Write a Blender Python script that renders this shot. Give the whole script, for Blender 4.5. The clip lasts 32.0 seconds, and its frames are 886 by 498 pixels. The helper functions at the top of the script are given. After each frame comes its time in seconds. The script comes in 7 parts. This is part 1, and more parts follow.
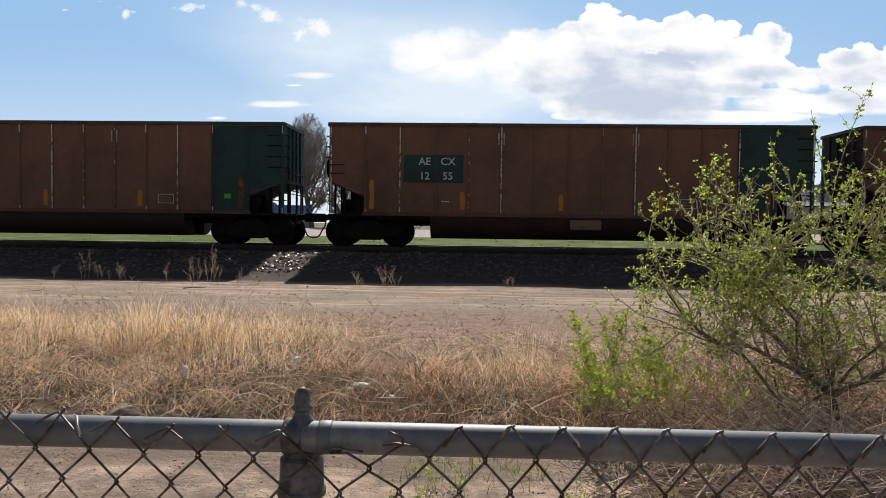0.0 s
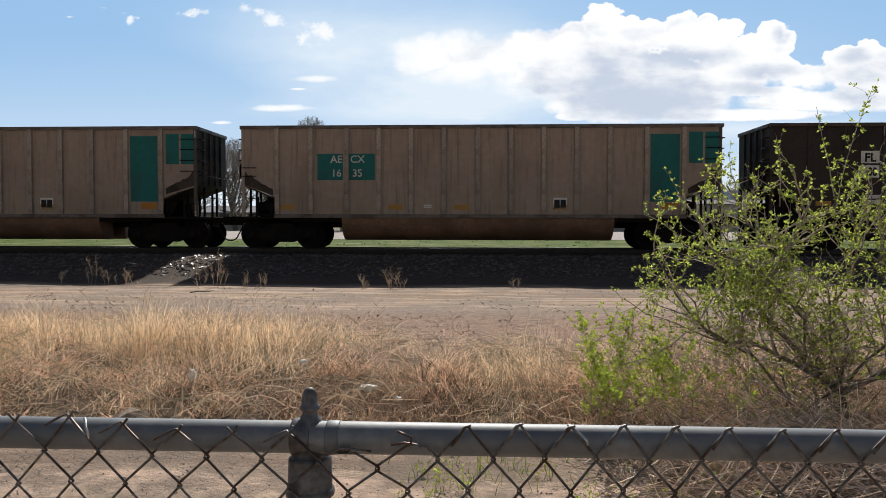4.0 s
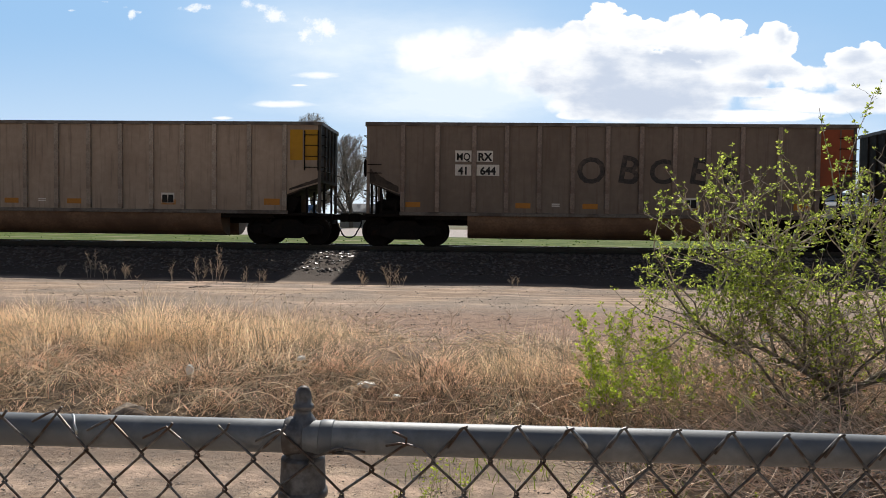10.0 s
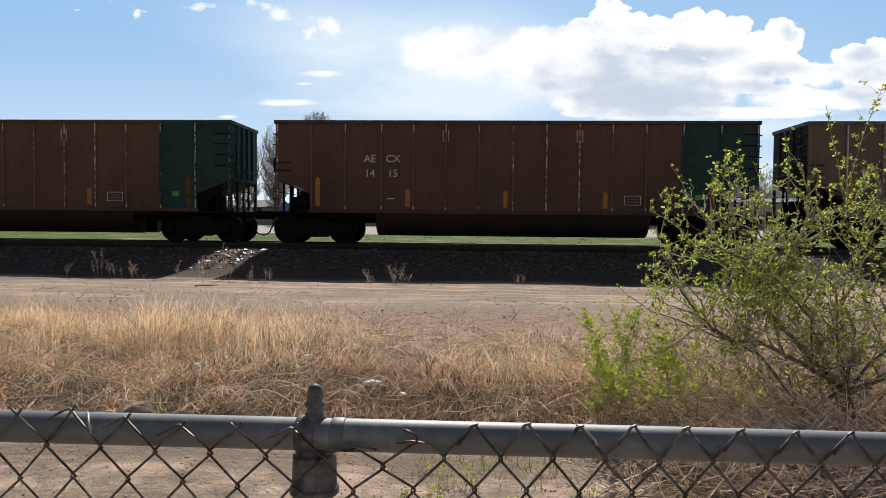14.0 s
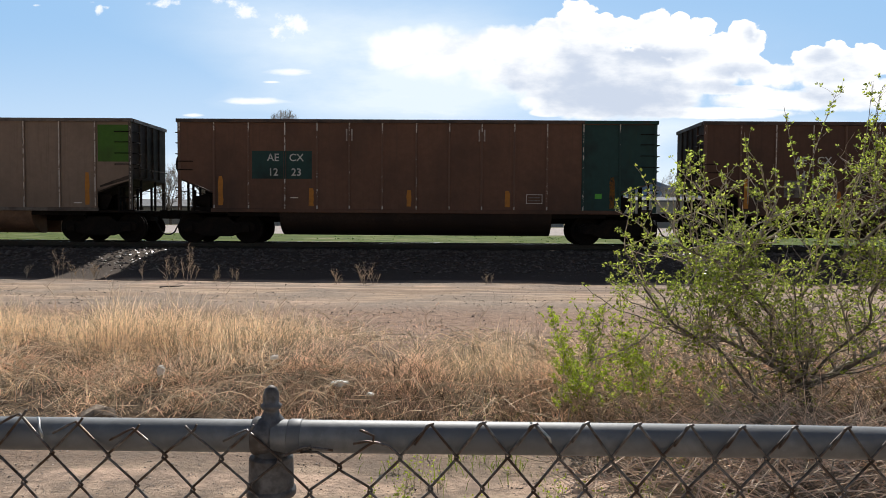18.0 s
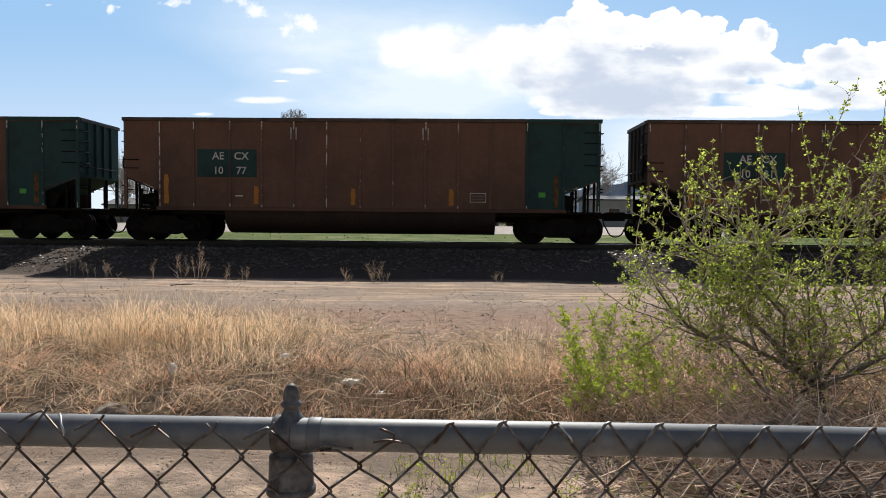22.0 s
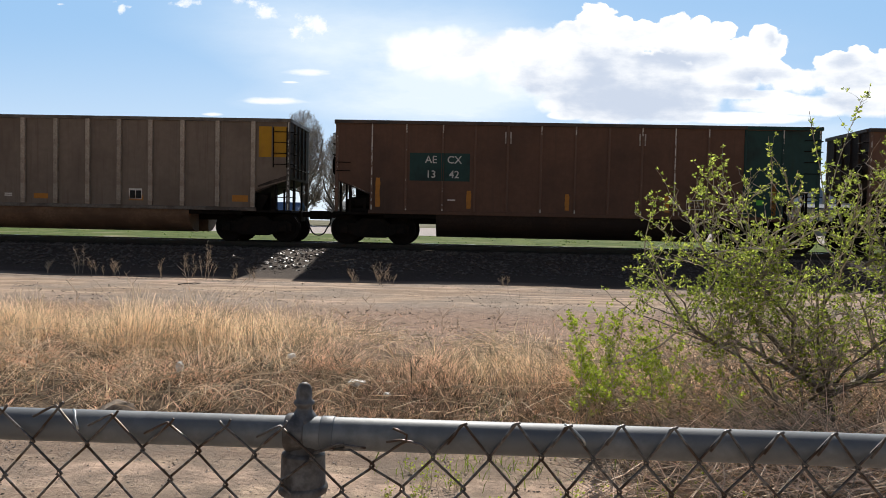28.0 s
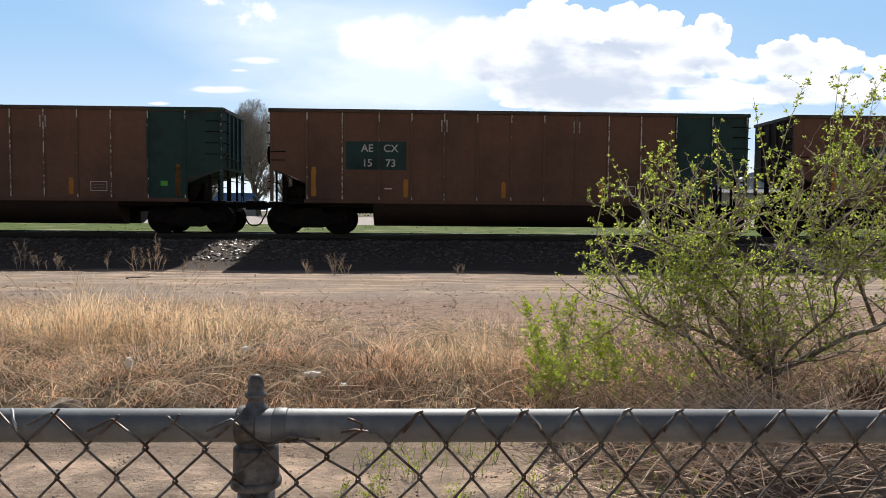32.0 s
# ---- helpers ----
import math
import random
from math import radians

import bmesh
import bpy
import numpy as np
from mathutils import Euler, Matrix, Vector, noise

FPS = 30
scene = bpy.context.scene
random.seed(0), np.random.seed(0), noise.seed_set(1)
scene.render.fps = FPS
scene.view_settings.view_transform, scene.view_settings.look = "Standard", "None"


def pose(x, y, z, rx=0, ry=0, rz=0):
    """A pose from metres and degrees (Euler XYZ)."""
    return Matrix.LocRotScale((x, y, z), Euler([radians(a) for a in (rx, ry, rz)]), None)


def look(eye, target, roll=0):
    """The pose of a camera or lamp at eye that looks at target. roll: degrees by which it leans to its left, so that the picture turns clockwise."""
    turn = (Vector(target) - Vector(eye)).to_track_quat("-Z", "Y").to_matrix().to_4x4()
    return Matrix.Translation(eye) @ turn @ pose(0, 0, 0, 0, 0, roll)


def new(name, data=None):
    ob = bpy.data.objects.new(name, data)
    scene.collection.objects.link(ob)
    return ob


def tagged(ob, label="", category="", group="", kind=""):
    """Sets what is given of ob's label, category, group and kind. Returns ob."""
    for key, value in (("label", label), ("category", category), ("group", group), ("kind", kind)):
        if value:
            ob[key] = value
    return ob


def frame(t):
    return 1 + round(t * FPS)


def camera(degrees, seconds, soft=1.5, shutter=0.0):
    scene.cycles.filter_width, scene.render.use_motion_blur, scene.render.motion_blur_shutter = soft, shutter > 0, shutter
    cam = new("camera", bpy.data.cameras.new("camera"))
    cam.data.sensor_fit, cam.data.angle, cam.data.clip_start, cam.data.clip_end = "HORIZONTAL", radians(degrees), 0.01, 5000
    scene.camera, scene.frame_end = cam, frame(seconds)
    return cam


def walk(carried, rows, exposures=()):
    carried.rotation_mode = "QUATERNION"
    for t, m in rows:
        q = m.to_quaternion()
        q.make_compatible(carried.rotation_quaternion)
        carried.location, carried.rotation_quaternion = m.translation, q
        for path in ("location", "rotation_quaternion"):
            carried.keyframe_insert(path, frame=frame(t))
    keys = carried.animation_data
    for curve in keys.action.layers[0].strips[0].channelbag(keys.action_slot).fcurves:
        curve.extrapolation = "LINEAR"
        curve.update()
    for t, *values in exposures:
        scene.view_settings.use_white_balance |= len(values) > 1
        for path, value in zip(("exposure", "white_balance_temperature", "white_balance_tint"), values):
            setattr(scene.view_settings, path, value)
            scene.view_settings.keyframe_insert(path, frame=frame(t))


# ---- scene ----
cam = camera(63.3, 32.0, soft=0.7)
PATH = [
    (0, (0.003, 0.024, 1.49), (-0.079, 2.021, 1.421), 0.7),
    (0.5, (0.006, 0.026, 1.489), (-0.097, 2.022, 1.444), 0.7),
    (1, (0.002, 0.025, 1.49), (-0.124, 2.02, 1.436), 0.2),
    (1.5, (0.0, 0.025, 1.489), (-0.126, 2.02, 1.435), 0.1),
    (2, (0.0, 0.028, 1.487), (-0.12, 2.024, 1.423), -0.1),
    (2.5, (0.002, 0.035, 1.488), (-0.106, 2.031, 1.425), -0.4),
    (3, (0.001, 0.031, 1.489), (-0.116, 2.027, 1.428), -0.2),
    (3.5, (0.002, 0.025, 1.488), (-0.095, 2.022, 1.435), 0.0),
    (4, (0.002, 0.025, 1.486), (-0.095, 2.022, 1.422), 0.1),
    (4.5, (0.007, 0.03, 1.485), (-0.11, 2.024, 1.377), -1.0),
    (6.5, (0.003, 0.042, 1.482), (-0.118, 2.035, 1.371), -0.6),
    (7, (0.0, 0.04, 1.482), (-0.092, 2.036, 1.394), 0.0),
    (7.5, (0.004, 0.038, 1.483), (-0.101, 2.034, 1.406), 0.2),
    (8, (0.007, 0.047, 1.482), (-0.083, 2.043, 1.403), 0.4),
    (8.5, (0.004, 0.042, 1.485), (-0.119, 2.037, 1.411), 0.4),
    (9, (0.004, 0.042, 1.485), (-0.096, 2.038, 1.408), 0.7),
    (9.5, (0.003, 0.044, 1.486), (-0.116, 2.039, 1.414), 0.5),
    (10, (0.003, 0.046, 1.484), (-0.093, 2.043, 1.414), 0.7),
    (10.5, (0.004, 0.044, 1.484), (-0.098, 2.041, 1.413), 0.6),
    (11, (0.002, 0.049, 1.485), (-0.076, 2.046, 1.4), 1.1),
    (11.5, (0.0, 0.037, 1.49), (-0.094, 2.034, 1.441), 1.0),
    (12, (0.0, 0.033, 1.487), (-0.095, 2.03, 1.436), 0.4),
    (12.5, (0.0, 0.036, 1.485), (-0.089, 2.033, 1.418), 0.4),
    (13, (-0.003, 0.041, 1.485), (-0.107, 2.037, 1.394), 0.2),
    (13.5, (-0.004, 0.042, 1.484), (-0.111, 2.037, 1.4), 0.3),
    (15.5, (0.002, 0.027, 1.492), (-0.112, 2.023, 1.427), 1.5),
    (16, (-0.002, 0.03, 1.492), (-0.115, 2.025, 1.41), 1.2),
    (16.5, (-0.002, 0.037, 1.489), (-0.108, 2.033, 1.415), 0.6),
    (17, (0.002, 0.034, 1.486), (-0.072, 2.031, 1.399), 0.8),
    (17.5, (0.01, 0.032, 1.488), (-0.041, 2.03, 1.418), 0.6),
    (18, (0.015, 0.033, 1.488), (-0.01, 2.032, 1.411), 0.4),
    (18.5, (0.014, 0.034, 1.489), (-0.023, 2.032, 1.416), 0.4),
    (19, (0.017, 0.035, 1.49), (-0.015, 2.033, 1.414), 0.1),
    (19.5, (0.014, 0.036, 1.488), (-0.025, 2.035, 1.412), 0.4),
    (20, (0.013, 0.039, 1.486), (-0.016, 2.037, 1.406), 0.4),
    (20.5, (0.008, 0.039, 1.486), (-0.032, 2.037, 1.404), 0.3),
    (21, (0.004, 0.039, 1.486), (-0.034, 2.037, 1.408), 0.5),
    (21.5, (0.0, 0.04, 1.487), (-0.043, 2.038, 1.405), 0.5),
    (22, (0.0, 0.036, 1.487), (-0.05, 2.034, 1.407), 0.5),
    (22.5, (0.001, 0.037, 1.487), (-0.051, 2.035, 1.414), 0.3),
    (23, (0.003, 0.037, 1.487), (-0.049, 2.035, 1.413), 0.2),
    (23.5, (0.0, 0.033, 1.49), (-0.064, 2.031, 1.434), 0.0),
    (24, (0.0, 0.035, 1.488), (-0.064, 2.033, 1.425), 0.8),
    (24.5, (-0.001, 0.034, 1.487), (-0.076, 2.031, 1.415), 0.7),
    (25, (-0.006, 0.034, 1.487), (-0.089, 2.032, 1.419), 0.8),
    (25.5, (-0.009, 0.037, 1.486), (-0.09, 2.034, 1.416), 0.8),
    (27.5, (-0.012, 0.04, 1.486), (-0.088, 2.037, 1.416), 1.1),
    (28, (-0.011, 0.036, 1.484), (-0.079, 2.034, 1.411), 1.2),
    (28.5, (-0.019, 0.038, 1.481), (-0.096, 2.036, 1.415), 1.7),
    (29, (0.002, 0.054, 1.489), (0.061, 2.052, 1.438), 3.4),
    (29.5, (0.042, 0.075, 1.485), (0.49, 2.023, 1.423), 1.8),
    (30, (0.043, 0.074, 1.4766), (0.376, 2.041, 1.3437), 1.3),
    (30.5, (0.024, 0.067, 1.475), (0.245, 2.051, 1.363), 0.9),
    (31, (0.006, 0.058, 1.4798), (0.118, 2.052, 1.3725), -0.5),
    (31.5, (-0.008, 0.051, 1.479), (0.066, 2.047, 1.378), 0.7),
    (32, (-0.009, 0.048, 1.48), (0.049, 2.045, 1.378), 0.5),
]
walk(cam, [(t, look(eye, target, roll)) for t, eye, target, roll in PATH],
     [(0, -0.04), (4, -0.03), (6.5, 0.06), (11, 0.05), (12.3, 0.0), (13.3, 0.0), (15.5, 0.08), (28, 0.08), (29, 0.0), (30, 0.0), (31, 0.20), (32, 0.15)])

# ---- world, sun ----
SUN_AZ, SUN_EL = radians(0.0), radians(41.2)


def build_world():
    w = bpy.data.worlds.new("sky")
    scene.world = w
    w.use_nodes = True
    nt = w.node_tree
    nt.nodes.clear()
    N, L = nt.nodes.new, nt.links.new

    def val(node, i, v):
        if isinstance(v, (int, float)):
            node.inputs[i].default_value = v
        else:
            L(v, node.inputs[i])

    def m(op, a, b=0.0, c=None, clamp=False):
        n = N("ShaderNodeMath")
        n.operation, n.use_clamp = op, clamp
        val(n, 0, a)
        val(n, 1, b)
        if c is not None:
            val(n, 2, c)
        return n.outputs[0]

    def ramp(x, lo, hi):
        n = N("ShaderNodeMapRange")
        n.interpolation_type = "SMOOTHSTEP"
        val(n, 0, x)
        val(n, 1, lo)
        val(n, 2, hi)
        return n.outputs[0]

    def mixc(f, a, b):
        n = N("ShaderNodeMix")
        n.data_type = "RGBA"
        L(f, n.inputs[0]) if not isinstance(f, float) else None
        if isinstance(f, float):
            n.inputs[0].default_value = f
        for i, c in ((6, a), (7, b)):
            if isinstance(c, tuple):
                n.inputs[i].default_value = (*c, 1)
            else:
                L(c, n.inputs[i])
        return n.outputs[2]

    tc = N("ShaderNodeTexCoord")
    sep = N("ShaderNodeSeparateXYZ")
    L(tc.outputs["Generated"], sep.inputs[0])
    x, y, z = sep.outputs
    yy = m("MAXIMUM", y, 0.12)
    u, v = m("DIVIDE", x, yy), m("DIVIDE", z, yy)
    comb = N("ShaderNodeCombineXYZ")
    L(u, comb.inputs[0])
    L(m("MULTIPLY", v, 1.25), comb.inputs[1])

    def noise_tex(scale, detail, rough, shift=0.0, stretch=1.0):
        mp = N("ShaderNodeMapping")
        L(comb.outputs[0], mp.inputs[0])
        mp.inputs[1].default_value = (shift, shift * 0.7, 0)
        mp.inputs[3].default_value = (1, stretch, 1)
        n = N("ShaderNodeTexNoise")
        n.noise_dimensions = "2D"
        L(mp.outputs[0], n.inputs["Vector"])
        n.inputs["Scale"].default_value = scale
        n.inputs["Detail"].default_value = detail
        n.inputs["Roughness"].default_value = rough
        return n.outputs[0]

    billow = m("ADD", m("MULTIPLY", noise_tex(9.0, 10, 0.60), 0.62), m("MULTIPLY", noise_tex(27.0, 9, 0.62, 5.3), 0.38))

    def lumps(scale, shift):
        """Round bulges like the edge of a heaped cloud, warped a little."""
        warp = N("ShaderNodeTexNoise")
        warp.noise_dimensions = "2D"
        L(comb.outputs[0], warp.inputs["Vector"])
        warp.inputs["Scale"].default_value, warp.inputs["Detail"].default_value = scale * 0.8, 5
        add = N("ShaderNodeVectorMath")
        add.operation = "MULTIPLY_ADD"
        L(warp.outputs["Color"], add.inputs[0])
        add.inputs[1].default_value = (0.9 / scale, 0.9 / scale, 0)
        L(comb.outputs[0], add.inputs[2])
        n = N("ShaderNodeTexVoronoi")
        n.voronoi_dimensions = "2D"
        L(add.outputs[0], n.inputs["Vector"])
        n.inputs["Scale"].default_value = scale
        return m("SUBTRACT", 0.42 + shift, n.outputs["Distance"])

    big, small, tiny = lumps(19.0, 0.0), lumps(45.0, 0.0), lumps(95.0, 0.0)
    bulge = m("ADD", m("MULTIPLY", big, 0.9), m("ADD", m("MULTIPLY", small, 0.55), m("MULTIPLY", tiny, 0.25)))
    wisp = noise_tex(4.5, 8, 0.62, 3.1, 2.6)

    def blobs(rows):
        out = None
        for u0, v0, a, b, s in rows:
            du, dv = m("DIVIDE", m("SUBTRACT", u, u0), a), m("DIVIDE", m("SUBTRACT", v, v0), b)
            d = m("SUBTRACT", s, m("ADD", m("MULTIPLY", du, du), m("MULTIPLY", dv, dv)))
            out = d if out is None else m("MAXIMUM", out, d)
        return m("MAXIMUM", out, -4.0)

    # heaped clouds: centre (x/y, z/y), half width, half height, strength
    heap = blobs(CUMULUS)
    bulge = m("MULTIPLY", bulge, m("ADD", 0.3, m("MULTIPLY", ramp(v, 0.15, 0.24), 0.7)))
    body = m("ADD", m("ADD", heap, bulge), m("MULTIPLY", m("SUBTRACT", billow, 0.5), 1.6))
    soft = m("ADD", 0.16, m("MULTIPLY", m("MAXIMUM", ramp(u, 0.16, -0.04), m("MULTIPLY", ramp(v, 0.24, 0.17), 0.3)), 1.5))
    cum = ramp(body, 0.0, soft)
    puff = m("MULTIPLY", ramp(m("ADD", blobs(PUFFS), m("ADD", m("MULTIPLY", small, 0.9), m("MULTIPLY", m("SUBTRACT", noise_tex(40.0, 9, 0.65, 2.2), 0.5), 5.0))), -0.1, 1.5), 0.82)
    # thin streaks and haze
    thin = blobs(WISPS)
    wis = m("MULTIPLY", ramp(m("ADD", thin, m("MULTIPLY", m("SUBTRACT", wisp, 0.5), 4.0)), -0.1, 1.1), 0.95)
    veils = None
    for u0, v0, a, b, s in HAZE:
        du, dv = m("DIVIDE", m("SUBTRACT", u, u0), a), m("DIVIDE", m("SUBTRACT", v, v0), b)
        g = m("MULTIPLY", m("POWER", 2.718, m("MULTIPLY", m("ADD", m("MULTIPLY", du, du), m("MULTIPLY", dv, dv)), -1.0)), s)
        veils = g if veils is None else m("ADD", veils, g)
    haze = m("MULTIPLY", m("MULTIPLY", veils, m("ADD", 0.35, m("MULTIPLY", wisp, 1.3)), clamp=True), 0.94)
    low = m("MAXIMUM", m("MULTIPLY", ramp(v, 0.30, 0.04), 0.52), m("MULTIPLY", ramp(v, 0.15, 0.05), 0.88))
    # grey bellies
    layers = noise_tex(9.0, 9, 0.60, 1.7, 1.9)
    pockets = m("MULTIPLY", m("MAXIMUM", m("MULTIPLY", big, -1.0), -0.1), 1.6)
    grey = m("MULTIPLY", ramp(m("ADD", blobs(BELLIES), m("ADD", m("MULTIPLY", m("SUBTRACT", layers, 0.5), 4.5), pockets)), -0.9, 1.7), 0.95)
    grey = m("MAXIMUM", grey, m("MULTIPLY", ramp(m("ADD", m("MULTIPLY", m("SUBTRACT", layers, 0.5), 1.6), m("MULTIPLY", big, -0.7)), 0.05, 0.45), 0.38))
    grey = m("MULTIPLY", grey, ramp(body, 0.05, 0.55))

    sky = N("ShaderNodeTexSky")
    sky.sky_type, sky.sun_disc = "NISHITA", False
    sky.sun_elevation, sky.sun_rotation = SUN_EL, SUN_AZ
    sky.dust_density, sky.air_density = 0.6, 1.0
    gain = N("ShaderNodeVectorMath")
    gain.operation = "SCALE"
    L(sky.outputs[0], gain.inputs[0])
    gain.inputs["Scale"].default_value = SKY_GAIN
    tint = N("ShaderNodeVectorMath")
    tint.operation = "MULTIPLY"
    L(gain.outputs[0], tint.inputs[0])
    tint.inputs[1].default_value = SKY_TINT
    col = tint.outputs[0]
    white = mixc(grey, CLOUD_WHITE, CLOUD_GREY)
    front = m("MULTIPLY", ramp(y, 0.15, 0.45), ramp(v, 1.0, 0.45))
    col = mixc(m("MULTIPLY", front, 0.85), col, HAZE_BLUE)
    veil = m("MAXIMUM", haze, low)
    col = mixc(m("MULTIPLY", veil, front), col, HAZE_WHITE)
    col = mixc(m("MULTIPLY", wis, front), col, CLOUD_WHITE)
    col = mixc(m("MULTIPLY", puff, front), col, CLOUD_WHITE)
    col = mixc(m("MULTIPLY", cum, front), col, white)
    # scattered clouds over the rest of the sky
    n3 = N("ShaderNodeTexNoise")
    L(tc.outputs["Generated"], n3.inputs["Vector"])
    n3.inputs["Scale"].default_value, n3.inputs["Detail"].default_value = 3.0, 6
    rest = m("MULTIPLY", ramp(n3.outputs[0], 0.60, 0.70), m("SUBTRACT", 1.0, front))
    col = mixc(m("MULTIPLY", rest, ramp(z, 0.0, 0.2)), col, CLOUD_REST)
    bg = N("ShaderNodeBackground")
    L(col, bg.inputs[0])
    bg.inputs[1].default_value = 1.0
    out = N("ShaderNodeOutputWorld")
    L(bg.outputs[0], out.inputs[0])


SKY_GAIN, SKY_TINT = 0.055, (1.20, 1.05, 0.95)
HAZE_BLUE = (0.345, 0.60, 0.93)
CLOUD_WHITE, CLOUD_GREY, HAZE_WHITE, CLOUD_REST = (1.03, 1.04, 1.05), (0.575, 0.65, 0.785), (0.82, 0.915, 1.0), (0.5, 0.52, 0.55)
CUMULUS = [
    (-0.032, 0.232, 0.094, 0.031, 1.70),
    (-0.067, 0.238, 0.049, 0.027, 1.60),
    (0.046, 0.241, 0.067, 0.028, 1.40),
    (0.092, 0.254, 0.041, 0.028, 1.00),
    (0.130, 0.261, 0.035, 0.022, 1.00),
    (0.167, 0.277, 0.033, 0.027, 1.00),
    (0.188, 0.261, 0.039, 0.033, 1.00),
    (0.230, 0.258, 0.033, 0.024, 1.00),
    (0.283, 0.262, 0.036, 0.030, 1.00),
    (0.308, 0.274, 0.017, 0.019, 1.00),
    (0.344, 0.243, 0.043, 0.026, 1.00),
    (0.398, 0.250, 0.036, 0.024, 1.00),
    (0.374, 0.242, 0.036, 0.024, 1.00),
    (0.162, 0.215, 0.197, 0.043, 1.30),
    (0.261, 0.210, 0.149, 0.038, 1.40),
    (0.375, 0.216, 0.067, 0.019, 1.00),
    (0.335, 0.260, 0.030, 0.021, 1.00),
    (0.458, 0.201, 0.060, 0.022, 1.00),
    (0.499, 0.220, 0.041, 0.024, 1.00),
    (0.526, 0.232, 0.025, 0.019, 1.00),
    (0.558, 0.217, 0.036, 0.031, 1.00),
    (0.467, 0.171, 0.134, 0.017, 1.00),
    (0.387, 0.183, 0.079, 0.009, 1.00),
    (0.346, 0.152, 0.134, 0.009, 1.00),
    (0.132, 0.151, 0.030, 0.007, 1.00),
    (0.198, 0.156, 0.033, 0.016, 1.00),
    (0.216, 0.173, 0.118, 0.027, 1.50),
    (0.559, 0.177, 0.102, 0.024, 1.20),
    (0.584, 0.221, 0.043, 0.019, 1.00),
    (0.642, 0.211, 0.033, 0.020, 1.00),
    (0.718, 0.166, 0.087, 0.024, 1.10),
    (0.812, 0.262, 0.032, 0.019, 1.00),
    (0.831, 0.207, 0.038, 0.028, 1.00),
    (0.869, 0.157, 0.079, 0.036, 1.20),
    (0.990, 0.224, 0.087, 0.047, 1.00),
]
WISPS = [
    (-0.221, 0.205, 0.039, 0.006, 1.00),
    (-0.268, 0.165, 0.052, 0.006, 0.90),
    (-0.360, 0.145, 0.017, 0.003, 0.90),
    (-0.252, 0.191, 0.014, 0.002, 0.70),
    (-0.153, 0.195, 0.024, 0.004, 0.60),
    (-0.550, 0.159, 0.094, 0.006, 0.10),
    (-0.110, 0.172, 0.110, 0.006, 0.30),
    (-0.031, 0.150, 0.094, 0.005, 0.20),
]
PUFFS = [
    (-0.503, 0.298, 0.008, 0.004, 0.60),
    (-0.491, 0.290, 0.007, 0.008, 0.70),
    (-0.480, 0.293, 0.009, 0.003, 0.50),
    (-0.400, 0.298, 0.024, 0.006, 0.90),
    (-0.328, 0.303, 0.014, 0.009, 0.70),
    (-0.304, 0.297, 0.016, 0.009, 0.50),
    (-0.285, 0.289, 0.021, 0.011, 0.90),
    (-0.224, 0.268, 0.027, 0.016, 1.10),
    (-0.241, 0.254, 0.016, 0.008, 0.60),
    (-0.576, 0.295, 0.007, 0.002, 0.40),
    (-0.525, 0.307, 0.011, 0.002, 0.50),
    (0.784, 0.311, 0.009, 0.005, 0.70),
    (0.835, 0.311, 0.017, 0.006, 0.80),
]
HAZE = [
    (-0.040, 0.212, 0.134, 0.087, 0.85),
    (-0.205, 0.228, 0.115, 0.080, 0.50),
    (-0.290, 0.280, 0.130, 0.050, 0.28),
    (0.008, 0.166, 0.205, 0.027, 0.35),
    (0.216, 0.202, 0.330, 0.071, 0.30),
    (-0.429, 0.160, 0.330, 0.020, 0.22),
    (0.748, 0.143, 0.236, 0.047, 0.40),
    (0.235, 0.085, 0.070, 0.050, 0.85),
    (0.400, 0.130, 0.200, 0.020, 0.55),
    (-0.300, 0.060, 0.500, 0.050, 0.55),
]
BELLIES = [
    (0.170, 0.202, 0.094, 0.038, 1.20),
    (0.216, 0.175, 0.094, 0.031, 1.40),
    (0.265, 0.228, 0.075, 0.016, 0.90),
    (0.214, 0.260, 0.022, 0.013, 0.20),
    (0.089, 0.194, 0.055, 0.027, 0.30),
    (0.408, 0.260, 0.013, 0.014, 0.50),
    (0.390, 0.209, 0.055, 0.011, 0.70),
    (0.502, 0.229, 0.024, 0.013, 0.60),
    (0.533, 0.203, 0.047, 0.016, 0.80),
    (0.267, 0.150, 0.055, 0.009, 0.90),
    (0.353, 0.187, 0.071, 0.011, 0.40),
    (0.346, 0.163, 0.047, 0.006, 0.60),
    (0.514, 0.175, 0.055, 0.016, 0.70),
    (0.828, 0.250, 0.024, 0.006, 0.70),
    (0.775, 0.162, 0.071, 0.014, 0.60),
    (0.604, 0.200, 0.031, 0.011, 0.50),
]
build_world()

sun_data = bpy.data.lights.new("sun", "SUN")
sun_data.energy, sun_data.angle, sun_data.color = 5.0, radians(0.53), (1.0, 0.95, 0.87)
sun = new("sun", sun_data)
sun.matrix_world = look((0, 0, 0), (-math.sin(SUN_AZ) * math.cos(SUN_EL), -math.cos(SUN_AZ) * math.cos(SUN_EL), -math.sin(SUN_EL)))
scene.view_settings.exposure = 0.0


